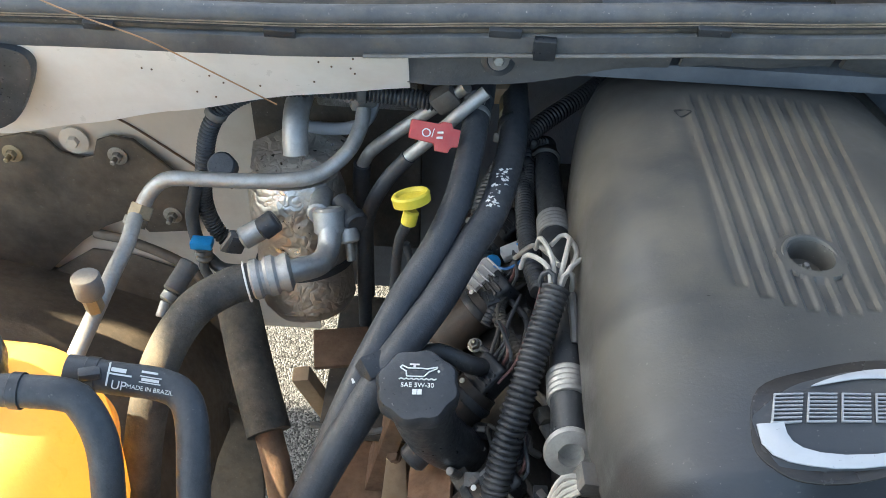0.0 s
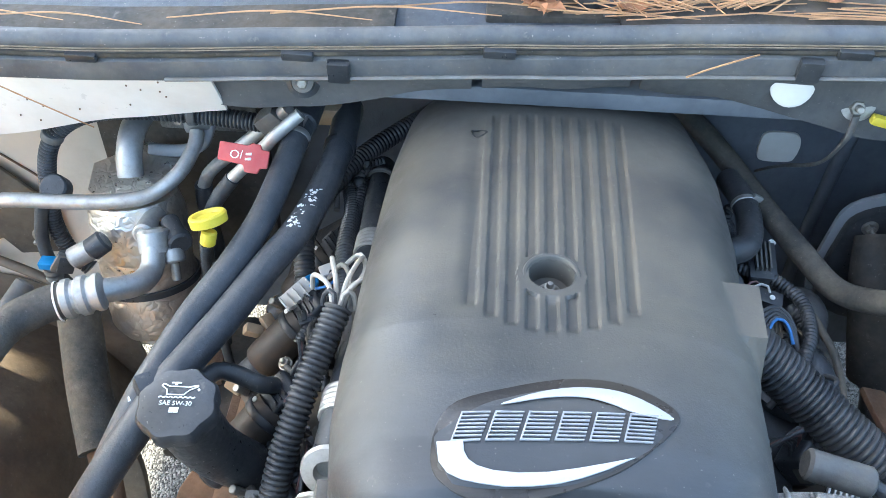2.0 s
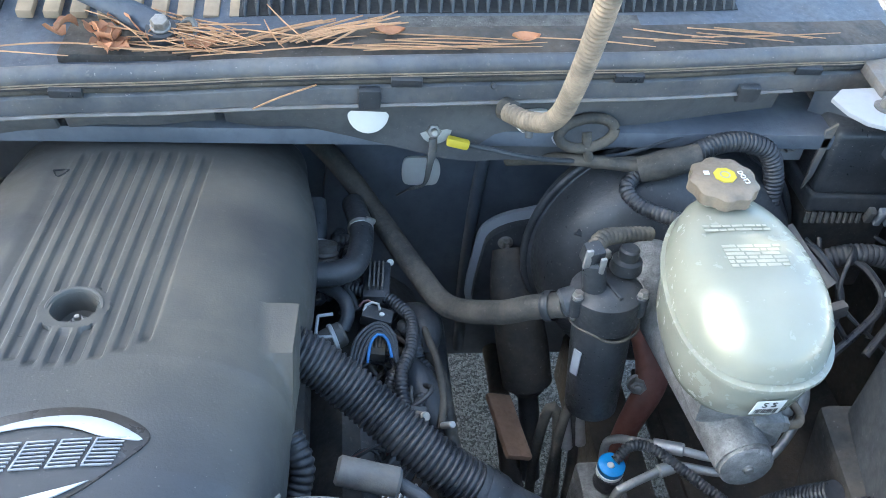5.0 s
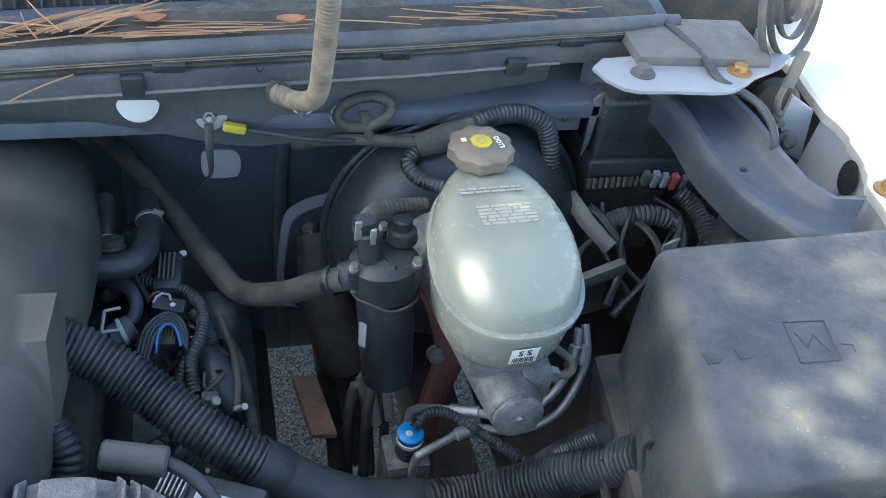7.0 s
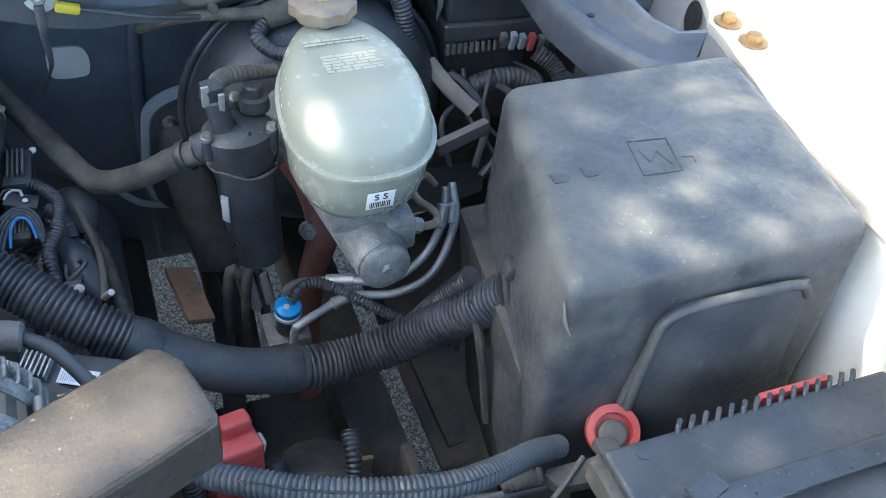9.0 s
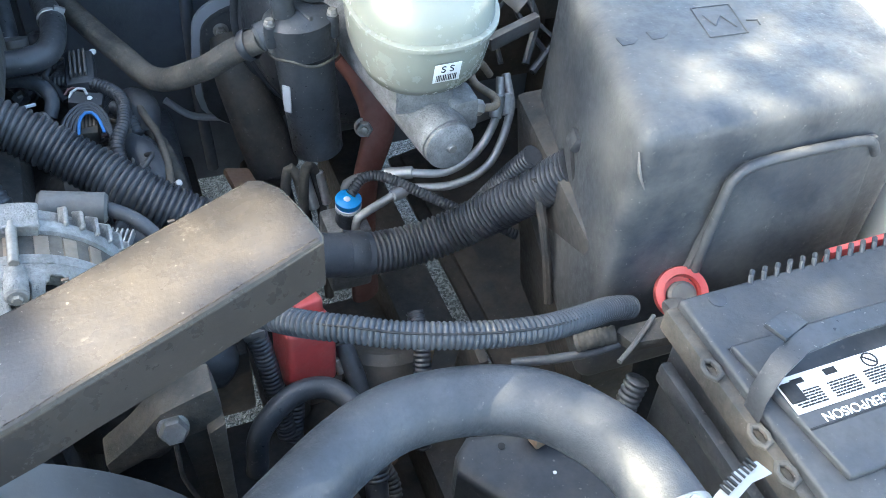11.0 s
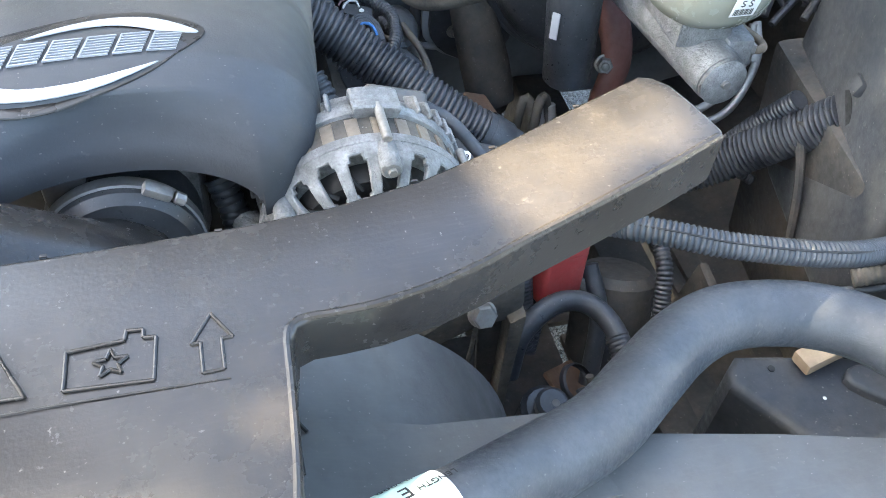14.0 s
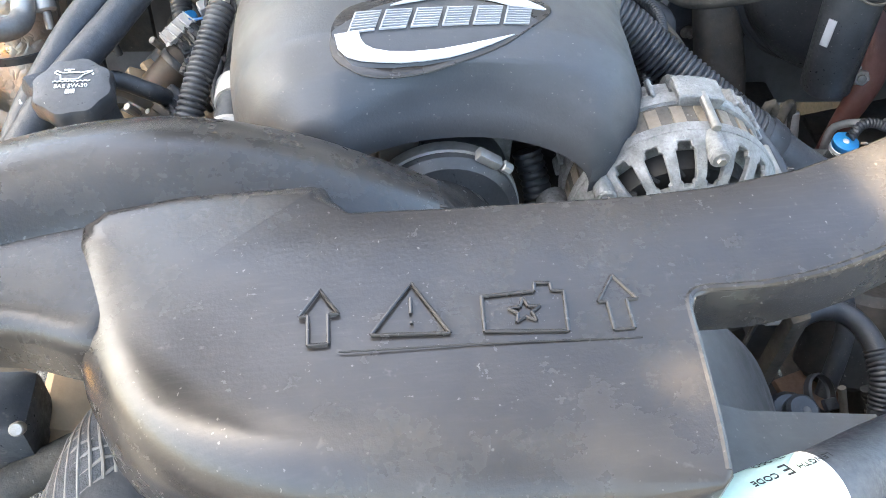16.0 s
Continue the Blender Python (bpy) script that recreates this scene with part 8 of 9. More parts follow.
part("plate", box((0.792, 0.40, 0.705), (0.045, 0.006, 0.075), 0.002, (0, 6, 0)), "tan", gear, "tan dusty plate")
part("plate", box((0.70, 0.31, 0.70), (0.07, 0.05, 0.008), 0.002, (10, 5, 20)), "rust", gear)
part("clamp", lathe([(0.018, 0), (0.02, 0.002), (0.02, 0.008), (0.018, 0.01)], (0.66, 0.262, 0.775), (0.4, -0.4, 0.8), 28, cap=False), "black", gear)
part("clamp_ear", box((0.664, 0.243, 0.785), (0.016, 0.012, 0.006), 0.0015, (20, 10, 15)), "black", gear)
part("loom", tube([(0.775, 0.36, 0.86), (0.772, 0.33, 0.845), (0.764, 0.30, 0.80), (0.76, 0.28, 0.74)], 0.009, 14, pitch=0.0048, depth=0.0014), "loom", gear, angle=85)
part("tag", box((0.68, 0.375, 0.853), (0.03, 0.016, 0.016), 0.003, (0, 10, 10)), "label", gear)
part("tag_plug", box((0.682, 0.366, 0.857), (0.013, 0.012, 0.014), 0.002), "conn", gear)
part("tag_band", box((0.682, 0.372, 0.863), (0.015, 0.012, 0.006), 0.002), "red", gear)
part("tube", tube([(0.66, 0.24, 0.82), (0.672, 0.22, 0.78), (0.69, 0.2, 0.72)], 0.004, 10), "rubberdirt", gear)
part("link", tube([(0.70, 0.25, 0.80), (0.71, 0.23, 0.77), (0.70, 0.2, 0.74), (0.68, 0.19, 0.71)], 0.008, 12, pitch=0.005, depth=0.0012), "rubberdirt", gear)
# dark filler added where the depth of the bay is in shade
under = thing("under_filler", (0.7, 0.3, 0.5), "dark filler panels, rails and pipe added under the bay", "splash shield")
part("panel", box((0.56, 0.22, 0.6), (0.34, 0.48, 0.012), 0.004), "matte", under)
part("panel", box((0.96, 0.2, 0.6), (0.44, 0.48, 0.012), 0.004), "matte", under)
part("panel", box((0.755, 0.56, 0.57), (0.25, 0.16, 0.012), 0.004), "matte", under)
part("panel", box((1.02, 0.68, 0.6), (0.14, 0.42, 0.012), 0.004), "matte", under)
part("panel", box((1.3, 0.9, 0.55), (0.2, 0.9, 0.9), 0.01), "matte", under)
part("rail", box((0.86, 0.6, 0.58), (0.07, 0.7, 0.11), 0.008), "matte", under)
part("rail", box((0.60, 0.72, 0.60), (0.05, 0.4, 0.12), 0.008), "matte", under)
part("pipe", tube([(0.66, 0.42, 0.66), (0.69, 0.55, 0.63), (0.711, 0.75, 0.6), (0.712, 0.95, 0.6)], 0.015, 18), "matte", under)
beam = thing("front_crossmember", (0.75, 0.2, 0.55), "dark dusty steel crossmember under the bay", "frame")
part("beam", box((0.80, 0.26, 0.63), (0.05, 0.4, 0.1), 0.006), "matte", beam)
part("tab", box((0.83, 0.16, 0.93), (0.07, 0.02, 0.014), 0.003, (0, -8, 12)), "tan", beam)

shr = thing("fan_shroud", (0.3, 0.1, 0.5), "grey-black plastic radiator fan shroud", "fan shroud")
ringp = [(0.262, 0.0), (0.27, 0.0), (0.274, 0.006), (0.274, 0.1), (0.279, 0.15), (0.279, 0.165), (0.262, 0.165)]
part("ring", lathe(ringp, (0.285, 0.025, 0.79), (0, 1, 0), 96, cap=False), "shroud", shr)
pl = prism([(0.30, -0.1), (0.30, 0.105), (0.40, 0.10), (0.50, 0.082), (0.585, 0.072), (0.68, 0.052), (0.785, 0.026), (0.81, 0.008), (0.815, -0.1)], 1.005, 1.02, 0.005)
part("top", pl, "shroud", shr)
part("face", prism([(0.30, 0.6), (0.30, 1.01), (0.80, 1.01), (0.80, 0.6)], 0.0, 0.02, 0.004, UPRIGHT), "matte", shr)
part("slope", sheet([[(0.36, 0.10, 1.066), (0.45, 0.098, 1.03), (0.54, 0.095, 1.022)], [(0.36, 0.03, 1.062), (0.46, 0.03, 1.03), (0.56, 0.03, 1.022)]], 0.006), "shroud", shr)
part("arrow_mark", join(*[tube([(x - 0.014, y, 1.0745 - (x - 0.36) * 0.4), (x2 - 0.014, y2, 1.0745 - (x2 - 0.36) * 0.4)], 0.0014, 6, 0.05) for (x, y), (x2, y2) in (((0.372, 0.06), (0.372, 0.088)), ((0.382, 0.06), (0.382, 0.088)), ((0.366, 0.088), (0.377, 0.104)), ((0.388, 0.088), (0.377, 0.104)), ((0.372, 0.06), (0.382, 0.06)))]), "ink", shr)
fan = thing("cooling_fan", (0.285, 0.14, 0.6), "black cooling fan behind the shroud", "fan")
part("hub", lathe([(0.07, 0), (0.075, 0.01), (0.07, 0.04)], (0.285, 0.12, 0.79), (0, 1, 0), 32), "matte", fan)
for i in range(7):
    a = 2 * math.pi * i / 7
    part("blade", box((0.285 + 0.16 * math.cos(a), 0.14, 0.79 + 0.16 * math.sin(a)), (0.19, 0.008, 0.07), 0.003, (35, -math.degrees(a), 0)), "matte", fan)
gbox = thing("washer_tank", (0.8, 0.09, 0.8), "dark grey moulded plastic tank with a small hole", "tank")
part("body", pillow([(0.717, 0.135), (0.722, 0.152), (0.737, 0.165), (0.775, 0.158), (0.83, 0.146), (0.885, 0.13), (0.885, -0.06), (0.84, -0.06), (0.785, 0.03)], lambda x, y: 0.94, lambda x, y: 0.2, lambda x, y: 0.01), "battery", gbox)
part("pad", pillow(smooth_closed([(0.815, 0.112), (0.822, 0.128), (0.845, 0.126), (0.875, 0.105), (0.87, 0.085), (0.85, 0.082)], 3), lambda x, y: 0.95, lambda x, y: 0.02, lambda x, y: 0.005), "battery", gbox)
part("hole", lathe([(0.0032, 0), (0.0032, 0.0008)], (0.759, 0.144, 0.9402), (0, 0, 1), 14), "ink", gbox)
part("fleck", lathe([(0.0018, 0), (0.001, 0.0008)], (0.79, 0.108, 0.9402), (0, 0, 1), 8), "label", gbox)
nudge(gbox, 0.016, 0.014, -0.024)
rh = thing("radiator_hose", (0.65, 0.08, 1.03), "thick black upper radiator hose with a printed label", "hose")
RH = [(0.33, -0.038, 1.10), (0.38, -0.012, 1.098), (0.437, 0.008, 1.09), (0.486, 0.032, 1.07), (0.547, 0.059, 1.056), (0.595, 0.093, 1.047), (0.632, 0.119, 1.041), (0.67, 0.136, 1.036), (0.708, 0.139, 1.032), (0.746, 0.132, 1.03), (0.775, 0.114, 1.033), (0.793, 0.087, 1.039), (0.806, 0.055, 1.044), (0.81, 0.02, 1.046), (0.812, -0.04, 1.045)]
part("hose", tube(RH, 0.0245, 32), "rubber", rh)
lab = part("label", tube([(0.372, -0.0158, 1.0983), (0.38, -0.012, 1.098), (0.41, -0.001, 1.0945), (0.432, 0.0063, 1.0908)], 0.0258, 40, cap=False), "green", rh, "pale green printed label")
part("label_edge", tube([(0.432, 0.0063, 1.0908), (0.436, 0.0077, 1.0902)], 0.0257, 40, cap=False), "label", rh)
tmx = plane_at((0.413, 0.013, 1.114), (-0.93, -0.33, 0.12), (-0.3, -0.55, 0.75))


def wrap_label(bm):
    """Lays print round the hose."""
    foot, way = Vector((0.38, -0.012, 1.098)), (Vector((0.432, 0.0063, 1.0908)) - Vector((0.38, -0.012, 1.098))).normalized()
    for v in bm.verts:
        on = foot + way * (v.co - foot).dot(way)
        v.co = on + (v.co - on).normalized() * 0.0268
    return bm


part("print", wrap_label(text_bm("E", 0.014, tmx @ pose(0, 0.002, 0.0006))), "ink", rh)
part("print", wrap_label(text_bm("LENGTH", 0.0062, tmx @ pose(-0.018, 0.003, 0.0))), "ink", rh)
part("print", wrap_label(text_bm("CODE", 0.0062, tmx @ pose(0.016, 0.003, 0.0))), "ink", rh)
part("print", wrap_label(text_bm("71989", 0.0085, tmx @ pose(0, -0.0115, -0.0015))), "ink", rh)
part("clamp", lathe([(0.0247, 0), (0.0254, 0.0008), (0.0254, 0.012), (0.0247, 0.0128)], (0.8105, 0.008, 1.046), (0.03, -1, 0.0), 40, cap=False), "alu", rh, "silver worm clamp")
part("clamp_band", sheet([[(0.80, -0.012, 1.082), (0.815, -0.007, 1.09), (0.835, 0.002, 1.094), (0.852, 0.004, 1.092)], [(0.803, -0.022, 1.082), (0.818, -0.017, 1.09), (0.84, -0.008, 1.094), (0.856, -0.006, 1.092)]], 0.001), "alu", rh)
for k in range(8):
    part("band_slot", box((0.822 + 0.0036 * k, -0.0065 + 0.0014 * k, 1.0935), (0.0014, 0.007, 0.002), 0, (0, 0, 20)), "ink", rh)
part("clamp_screw", box((0.80, -0.012, 1.083), (0.024, 0.016, 0.012), 0.003, (10, -10, 30)), "alu", rh)
slv = thing("braided_hose", (0.05, -0.01, 0.95), "hose in a frayed woven sleeve by the resonator", "hose")
SLV = [Vector(p) for p in ((0.085, 0.125, 1.03), (0.065, 0.105, 1.035), (0.052, 0.085, 1.03), (0.035, 0.05, 1.01))]
part("sleeve", tube(SLV, 0.0245, 24), "sleeve", slv)
side = (SLV[3] - SLV[0]).cross(Vector((0, 0, 1))).normalized()
lift = side.cross(SLV[3] - SLV[0]).normalized()
for k in range(18):
    for way in (-1, 1):
        run = []
        for i in range(19):
            s = 3 * i / 18
            j = min(2, int(s))
            a = 2 * math.pi * k / 18 + way * i * 0.16
            run.append(SLV[j].lerp(SLV[j + 1], s - j) + (side * math.cos(a) + lift * math.sin(a)) * (0.0249 + 0.0004 * way))
        part("strand", tube(run, 0.0011, 6, 0.004), "dustcap", slv)
part("hose", tube([(0.085, 0.09, 1.012), (0.066, 0.066, 1.02), (0.055, 0.035, 1.02), (0.045, -0.02, 1.0)], 0.028, 28), "rubber", slv)
part("side_hose", tube([(0.05, 0.14, 0.98), (0.015, 0.118, 0.985), (-0.03, 0.09, 0.985)], 0.0125, 16), "rubberdirt", slv)
lp = thing("radiator_bracket", (0.0, 0.07, 0.8), "tan dusty bracket beside the radiator", "bracket")
part("plate", box((0.005, 0.19, 0.94), (0.06, 0.12, 0.1), 0.02, (0, 20, 0)), "tan", lp)
part("clip", box((-0.02, 0.135, 1.0), (0.04, 0.05, 0.05), 0.01), "black", lp)
part("rivet", rod((-0.006, 0.118, 1.02), (-0.005, 0.112, 1.028), 0.0045), "steel", lp)
core = thing("radiator_support", (0.35, -0.14, 0.5), "black radiator support panel across the front", "radiator support", kind="structure")
part("beam", box((0.35, -0.17, 0.98), (1.75, 0.1, 0.06), 0.01), "matte", core)
part("core", box((0.35, -0.1, 0.68), (1.1, 0.05, 0.56), 0.01), "matte", core)


# ---------------------------------------------------------------- cowl litter, wiper
wip = thing("wiper_arm", (0.30, 0.79, 1.22), "black wiper arm with its pivot bolt and a looped tube", "wiper")
part("arm", tube([(0.302, 0.792, 1.226), (0.26, 0.812, 1.238), (0.2, 0.838, 1.252), (0.1, 0.876, 1.27)], [0.014, 0.0125, 0.011, 0.01], 14, squash=0.6), "cowl", wip)
part("pivot", lathe([(0.014, 0), (0.0155, 0.002), (0.0145, 0.012)], (0.301, 0.791, 1.22), (0, -0.35, 1), 24), "black", wip)
bolt(wip, (0.301, 0.787, 1.232), (0, -0.35, 1), 0.008, 0.010)
part("tube", tube([(0.315, 0.80, 1.225), (0.328, 0.798, 1.235), (0.334, 0.787, 1.228), (0.326, 0.775, 1.216), (0.315, 0.772, 1.212)], 0.003, 8), "conn", wip)
part("well", box((0.285, 0.81, 1.206), (0.16, 0.09, 0.014), 0.004), "matte", wip)
# louvres behind the wiper, sunlight put in as tan colour
for k in range(9):
    part("sunlit_slat", box((0.16 + 0.026 * k, 0.86, 1.222), (0.016, 0.05, 0.01), 0.002, (14, 0, 0)), "tan", cowl)


def needle(rng, a, b, z0, bend, r=0.0009):
    a, b = Vector(a), Vector(b)
    mid = a.lerp(b, 0.5) + Vector((bend * 0.2, bend, abs(bend) * 0.3))
    return tube([a, mid, b], [r * 0.7, r, r * 0.5], 5, 0.02)


rng = random.Random(3)
litter = thing("pine_needles", (0.4, 0.78, 1.21), "dry brown pine needles lying along the cowl", "pine needles", kind="stuff")
bms = []
for i in range(34):
    x = rng.gauss(0.335, 0.04)
    y = cowl_y(x) + 0.028 + rng.uniform(0.0, 0.05)
    L, a = rng.uniform(0.05, 0.12), rng.gauss(-20, 24)
    z = cowl_c(x) + 0.018 + rng.uniform(0, 0.012)
    dx, dy = L * math.cos(radians(a)), L * math.sin(radians(a))
    y2 = max(cowl_y(x + dx / 2) + 0.022, y + dy / 2)
    bms.append(needle(rng, (x - dx / 2, y - dy / 2 if y - dy / 2 > cowl_y(x) + 0.02 else cowl_y(x) + 0.02, z), (x + dx / 2, y2, z + 0.003), z, rng.uniform(-0.008, 0.008)))
for i in range(24):
    x = rng.uniform(0.28, 1.0)
    y = cowl_y(x) + 0.026 + rng.random() ** 2 * 0.03
    L, a = rng.uniform(0.08, 0.2), rng.gauss(0, 7)
    z = cowl_c(x) + 0.019 + rng.uniform(0, 0.004)
    dx, dy = L * math.cos(radians(a)), L * math.sin(radians(a))
    x2, x1 = x + dx / 2, x - dx / 2
    bms.append(needle(rng, (x1, max(cowl_y(x1) + 0.024, y - dy / 2), cowl_c(x1) + 0.0195), (x2, max(cowl_y(x2) + 0.024, y + dy / 2), cowl_c(x2) + 0.0195), z, rng.uniform(-0.005, 0.005)))
for i in range(12):
    x = rng.uniform(0.39, 0.5)
    y = cowl_y(x) + 0.05
    a = rng.gauss(28, 12)
    dx, dy = 0.05 * math.cos(radians(a)), 0.05 * math.sin(radians(a))
    bms.append(needle(rng, (x - dx, y - dy * 0.5, cowl_c(x) + 0.02), (x + dx, y + dy, cowl_c(x) + 0.03), 0, 0.003, 0.0014))
for x0, x1, y in ((-0.42, -0.2, 0.04), (-0.3, -0.12, 0.03), (-0.1, 0.1, 0.035), (0.0, 0.22, 0.04), (-0.5, -0.3, 0.05), (0.1, 0.3, 0.05)):
    bms.append(needle(rng, (x0, cowl_y(x0) + y, cowl_c(x0) + 0.02), (x1, cowl_y(x1) + y * 0.7, cowl_c(x1) + 0.021), 0, 0.01, 0.001))
part("needles", join(*bms), "needle", litter)
ln = thing("pine_needle", (-0.25, 0.74, 1.1), "single long pine needle hanging over the fender flange", "pine needle")
part("needle", tube([(-0.43, 0.735, 1.192), (-0.36, 0.715, 1.178), (-0.3, 0.712, 1.158), (-0.24, 0.72, 1.118), (-0.19, 0.733, 1.078)], 0.0008, 5, 0.01), "needle", ln)
ln = thing("pine_needle", (0.4, 0.72, 1.2), "short curved pine needle lying on the seal", "pine needle")
part("needle", tube([(0.39, 0.716, 1.186), (0.415, 0.714, 1.2), (0.45, 0.718, 1.212)], 0.0009, 5, 0.01), "needle", ln)
lv = thing("dry_leaves", (0.28, 0.8, 1.22), "curled dry brown leaves caught by the wiper pivot", "leaves", kind="stuff")
bms = []
for i in range(18):
    x = rng.gauss(0.265, 0.03)
    y = cowl_y(x) + rng.uniform(0.03, 0.085)
    s = rng.uniform(0.008, 0.017)
    m = pose(x, y, cowl_c(x) + 0.022 + rng.uniform(0, 0.012), rng.uniform(-35, 35), rng.uniform(-35, 35), rng.uniform(0, 360))
    b = sheet([[(u * s * (1.02 - v * v) * (0.55 + 0.12 * math.sin(7 * v + i)), v * s, 0.5 * s * u * u * (0.5 + 0.5 * math.sin(i)) + 0.3 * s * math.sin(2.5 * v + i)) for u in (-1, -0.5, 0, 0.5, 1)] for v in (-1, -0.8, -0.5, -0.2, 0.1, 0.4, 0.7, 1)], 0.0006)
    b.transform(m)
    bms.append(b)
for x, y in ((0.52, 0.055), (0.655, 0.04), (0.34, 0.04)):
    b = sheet([[(v * 0.015, u * 0.0065 * (1.02 - v * v), 0.003 * v * v + 0.003 * u * u) for u in (-1, -0.4, 0.4, 1)] for v in (-1, -0.7, -0.3, 0.1, 0.5, 0.8, 1)], 0.0008)
    b.transform(pose(x, cowl_y(x) + y, cowl_c(x) + 0.022, 15, 5, 10))
    bms.append(b)
part("leaves", join(*bms), "leaf", lv)

# ---------------------------------------------------------------- the raised hood, above the view
# unseen underside, set dark so the parts below reflect less
M["underside"] = mat("hood_underside", (0.06, 0.06, 0.06), 0.8, var=0.1, scale=6, bump=0.1, dust=(0.4, 0.36, 0.3), dust_amt=0.5)
# side edges set to where the hood's shade should end
HX0, HX1 = -0.14, 1.31
rows = []
for i in range(13):
    s = i / 12
    rows.append([(HX0 + (HX1 - HX0) * u, 0.95 + 0.42 * s - 0.05 * math.sin(math.pi * s), 1.31 + 1.08 * s + 0.04 * math.sin(math.pi * u)) for u in [k / 16 for k in range(17)]])
hood = thing("hood", (0.4, 1.0, 1.4), "raised white truck hood standing over the cowl", "hood", kind="structure")
part("panel", sheet(rows, 0.02, (0, 1, 0.2)), "white", hood)
part("liner", sheet([[(x, y - 0.012, z) for x, y, z in r[1:-1]] for r in rows[1:-1]], 0.008, (0, 1, 0.2)), "underside", hood, "dark unseen hood liner added to dull reflections")
# cab out of view, added to keep sun off the ground below
cab = thing("truck_cab", (0.3, 2.2, 0.3), "white truck cab behind the firewall", "truck", kind="structure")
part("lower_body", box((0.32, 2.3, 0.82), (1.9, 2.6, 0.56), 0.08), "white", cab)
part("roof", box((0.32, 2.7, 1.45), (1.6, 1.7, 0.75), 0.15), "white", cab)
wsg = thing("windscreen", (0.3, 1.2, 1.3), "dark tinted windscreen behind the cowl", "windscreen", kind="structure")
part("glass", sheet([[(-0.6, 1.15, 1.3), (0.35, 1.12, 1.32), (1.25, 1.15, 1.3)], [(-0.5, 1.75, 1.75), (0.35, 1.7, 1.78), (1.15, 1.75, 1.75)]], 0.006), "black", wsg)


# unseen pine tree added to shade the front of the truck, standing beside it
M["pine"] = mat("pine_foliage", (0.05, 0.07, 0.03), 0.7, var=0.3, scale=8, bump=0.0, island=0.5)
M["bark"] = mat("pine_bark", (0.12, 0.08, 0.055), 0.85, var=0.35, scale=6, bump=0.5, bscale=40)
tree = thing("shade_pine", (-3.9, 2.7, 0.0), "unseen tall pine tree added beside the truck to shade it", "tree")
rng = random.Random(21)


def inside(x, y, poly):
    hit = False
    for (ax, ay), (bx, by) in zip(poly, poly[1:] + poly[:1]):
        if (ay > y) != (by > y) and x < ax + (bx - ax) * (y - ay) / (by - ay):
            hit = not hit
    return hit


# gaps and thin places of the crown: outline on a level 1.157 m above the ground, needles in each cell
def gap(x, y, z, rx, ry):
    s = (1.157 - z) / to_sun.z
    return [(x + to_sun.x * s + rx * math.cos(a), y + to_sun.y * s + ry * math.sin(a)) for a in (0.0, 0.9, 1.8, 2.7, 3.6, 4.5, 5.4)]


def level(z, outline):
    s = (1.157 - z) / to_sun.z
    return [(x + to_sun.x * s, y + to_sun.y * s) for x, y in outline]


# each gap is laid out to drop a sun patch on one part
THIN = [
    (0, gap(-0.42, 0.36, 1.0, 0.16, 0.2)), (0, gap(-0.36, 0.6, 0.75, 0.04, 0.03)), (0, level(0.0, [(-0.64, 0.84), (-0.415, 0.84), (-0.42, 1.28), (-0.64, 1.28)])), (0, gap(-0.368, 0.666, 0.664, 0.04, 0.035)), (0, gap(-0.468, 0.736, 0.7, 0.05, 0.05)), (0, gap(-0.40, 0.46, 1.0, 0.14, 0.12)),
    (9, [(1.055, 0.50), (1.19, 0.50), (1.19, 0.215), (1.047, 0.208), (0.975, 0.205), (0.935, 0.232), (0.94, 0.315), (0.985, 0.328), (1.005, 0.312), (1.045, 0.33), (1.066, 0.372), (1.07, 0.43)]),
    (7, [(0.995, 0.46), (1.04, 0.40), (0.985, 0.36)]),
    (4, level(1.052, [(0.985, 0.10), (1.03, 0.10), (1.06, 0.14), (1.01, 0.145)])),
    (5, gap(1.09, 0.13, 1.06, 0.03, 0.02)),
    (1, level(1.188, [(0.485, 0.094), (0.468, 0.182), (0.60, 0.232), (0.634, 0.21), (0.638, 0.155), (0.56, 0.12)])),
    (9, level(1.17, [(0.335, 0.0), (0.335, 0.085), (0.375, 0.085), (0.375, 0.0)])),
    (5, level(1.064, [(0.782, 0.105), (0.82, 0.095), (0.825, -0.03), (0.785, -0.03)])),
    (2, gap(0.66, 0.685, 1.25, 0.03, 0.03)),
    (7, gap(0.767, 0.452, 1.164, 0.027, 0.036)), (6, gap(0.819, 0.525, 1.178, 0.03, 0.024)), (14, gap(0.835, 0.458, 1.17, 0.035, 0.028)),
]
verts, faces, limbs = [], [], []
STEP = 0.036
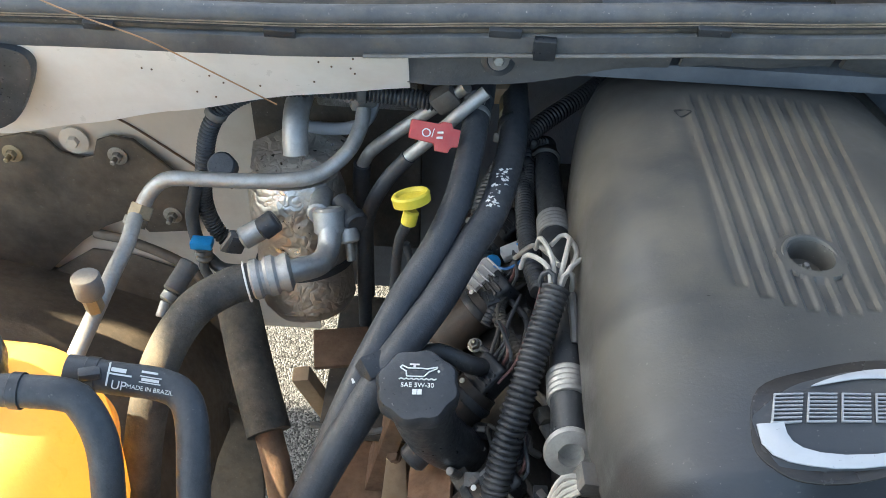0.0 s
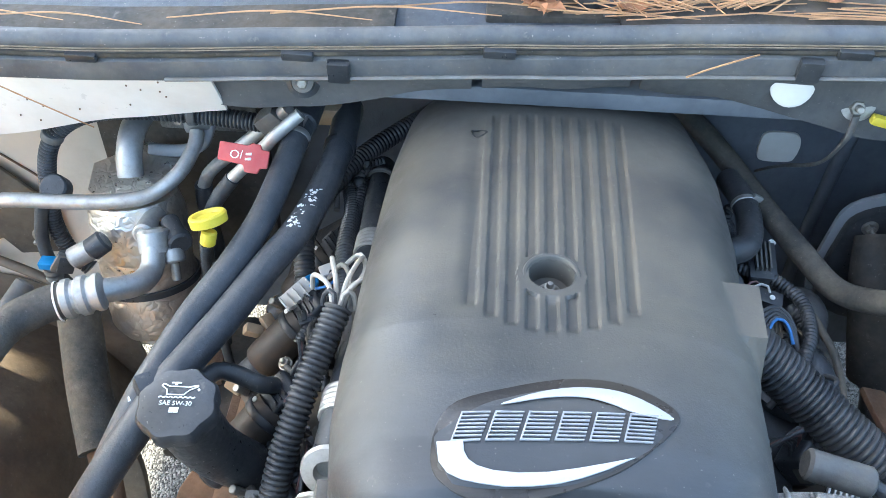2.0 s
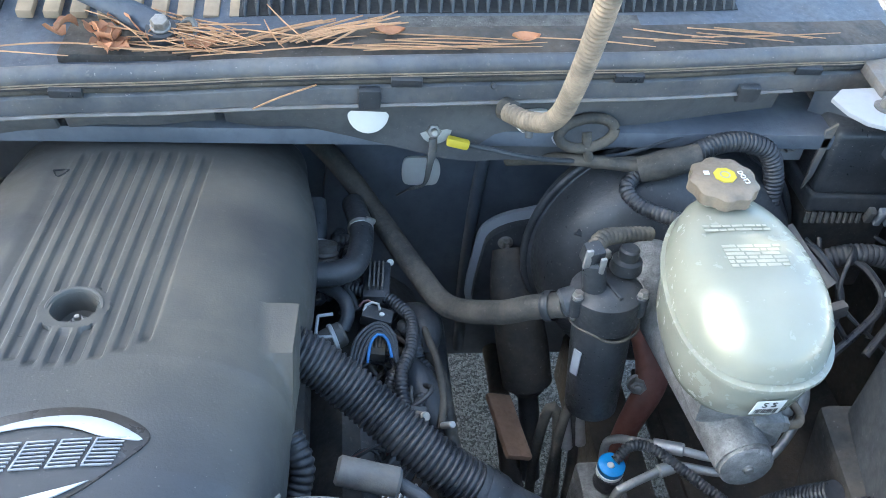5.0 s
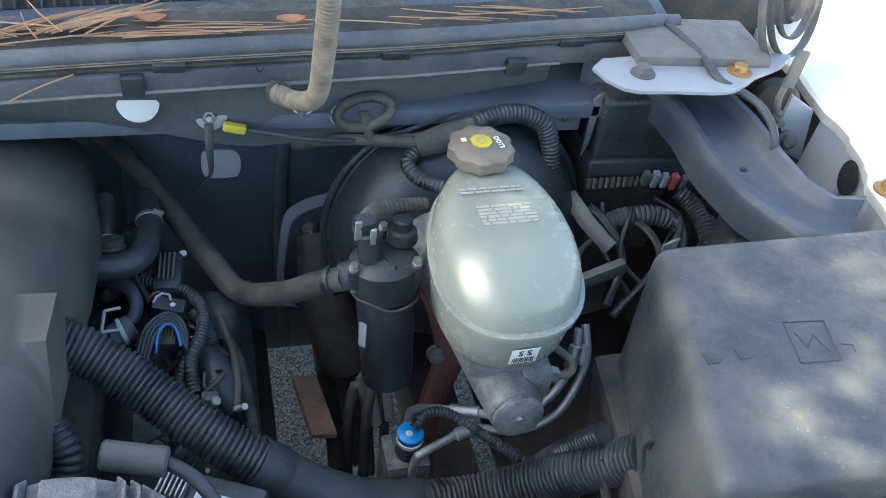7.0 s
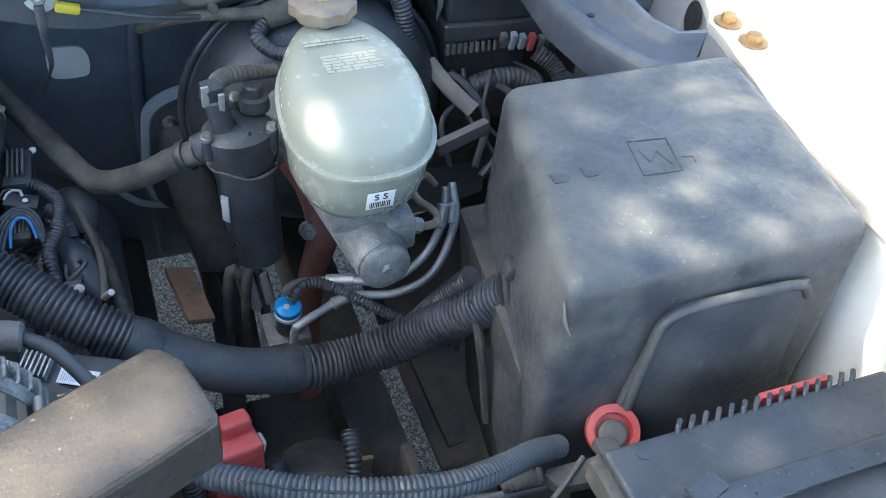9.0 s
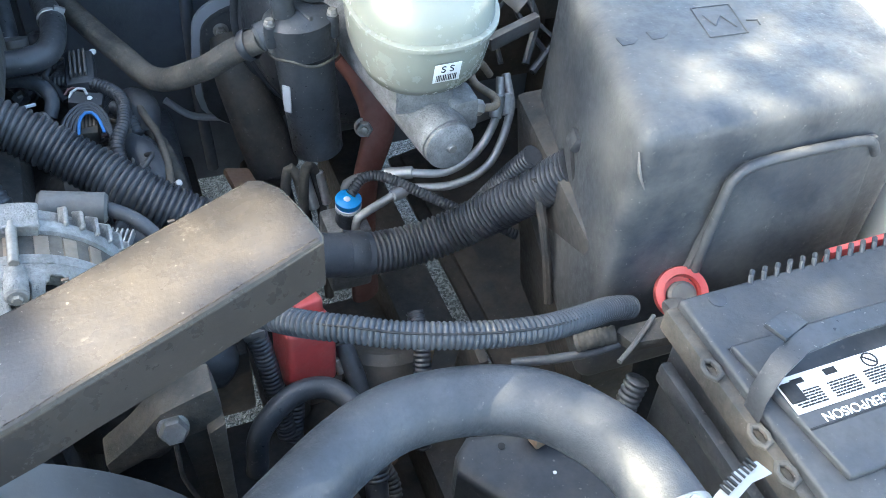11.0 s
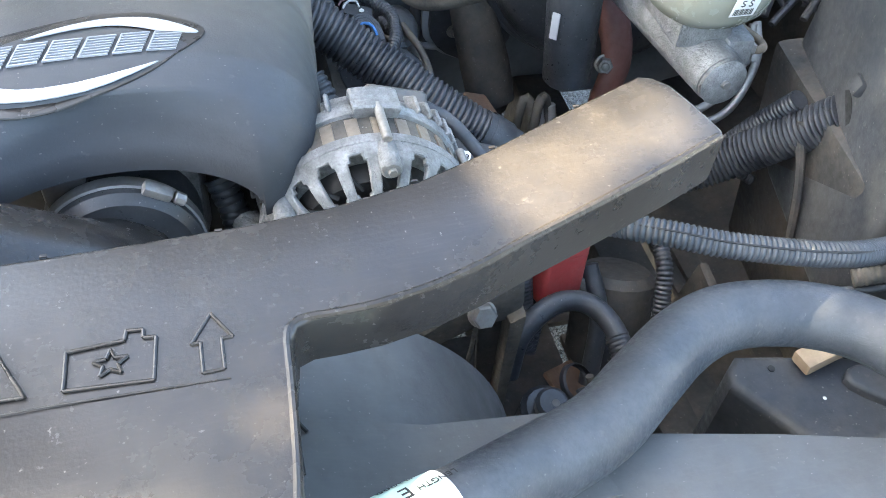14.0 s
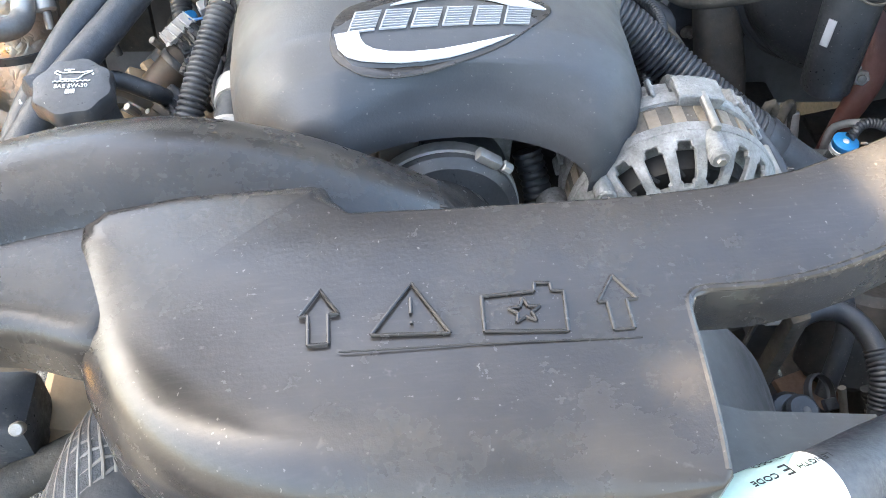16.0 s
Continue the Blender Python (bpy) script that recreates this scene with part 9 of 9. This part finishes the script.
for gx in range(84):
    for gy in range(52):
        x, y = -1.62 + STEP * gx, -0.52 + STEP * gy
        # crown edge follows the wanted shade line on the fender
        if x > lerp_table(((0.40, 1.222), (0.43, 1.231), (0.463, 1.238), (0.495, 1.244), (0.545, 1.252), (0.6, 1.262), (0.652, 1.279), (0.7, 1.305), (0.8, 1.335), (0.84, 1.345)), y):
            continue
        near = [(k, p) for k, p in THIN if min(q[0] for q in p) - 0.07 < x < max(q[0] for q in p) + 0.07 and min(q[1] for q in p) - 0.07 < y < max(q[1] for q in p) + 0.07]
        c = Vector((x, y, 1.157)) + to_sun * (3.1 + rng.uniform(-0.25, 0.25))
        for k in range(50):
            p = c + Vector((rng.gauss(0, 1), rng.gauss(0, 1), rng.gauss(0, 1))) * 0.014
            if near:
                fall = p - to_sun * ((p.z - 1.157) / to_sun.z)
                left = min([m for m, poly in near if inside(fall.x, fall.y, poly)] + [50])
                if rng.random() * 50 > left:
                    continue
            t = Vector((rng.gauss(0, 1), rng.gauss(0, 1), rng.gauss(0, 0.6))).normalized()
            s = t.orthogonal().normalized()
            a, b = t * rng.uniform(0.015, 0.03), s * rng.uniform(0.004, 0.008)
            i0 = len(verts)
            verts += [p - a, p + b, p + a, p - b]
            faces.append((i0, i0 + 1, i0 + 2, i0 + 3))
# upper layer added overhead to dim the sky's light and reflections
for gx in range(15):
    for gy in range(36):
        c = Vector((-0.5 + 0.15 * gx + rng.uniform(-0.06, 0.06), -4.0 + 0.15 * gy + rng.uniform(-0.06, 0.06), 3.4 + rng.uniform(-0.2, 0.3)))
        if (gx * 5 + gy) % 7 == 0 and c.y > 1.15:
            limbs.append(c)
        for k in range(17):
            p = c + Vector((rng.gauss(0, 1), rng.gauss(0, 1), rng.gauss(0, 1))) * 0.06
            t = Vector((rng.gauss(0, 1), rng.gauss(0, 1), rng.gauss(0, 0.6))).normalized()
            a, b = t * rng.uniform(0.04, 0.08), t.orthogonal().normalized() * rng.uniform(0.007, 0.014)
            i0 = len(verts)
            verts += [p - a, p + b, p + a, p - b]
            faces.append((i0, i0 + 1, i0 + 2, i0 + 3))
me = bpy.data.meshes.new("crown")
me.from_pydata([v - Vector((-3.9, 2.7, 0)) for v in verts], [], faces)
me.materials.append(M["pine"])
crown = new("crown", me)
crown.parent = tree
TX = Vector((-3.9, 2.7, 0.0))
part("trunk", tube([TX, TX + Vector((0.05, 0, 3)), TX + Vector((0.0, 0.1, 6)), TX + Vector((0.1, 0.1, 9))], [0.2, 0.16, 0.11, 0.04], 14, 0.4), "bark", tree)
for c in limbs[::3]:
    h = TX + Vector((0.03, 0.05, c.z + 0.5))
    part("limb", tube([h, h.lerp(c, 0.5) + Vector((0, 0, 0.35)), c], [0.05, 0.03, 0.008], 8, 0.2), "bark", tree)
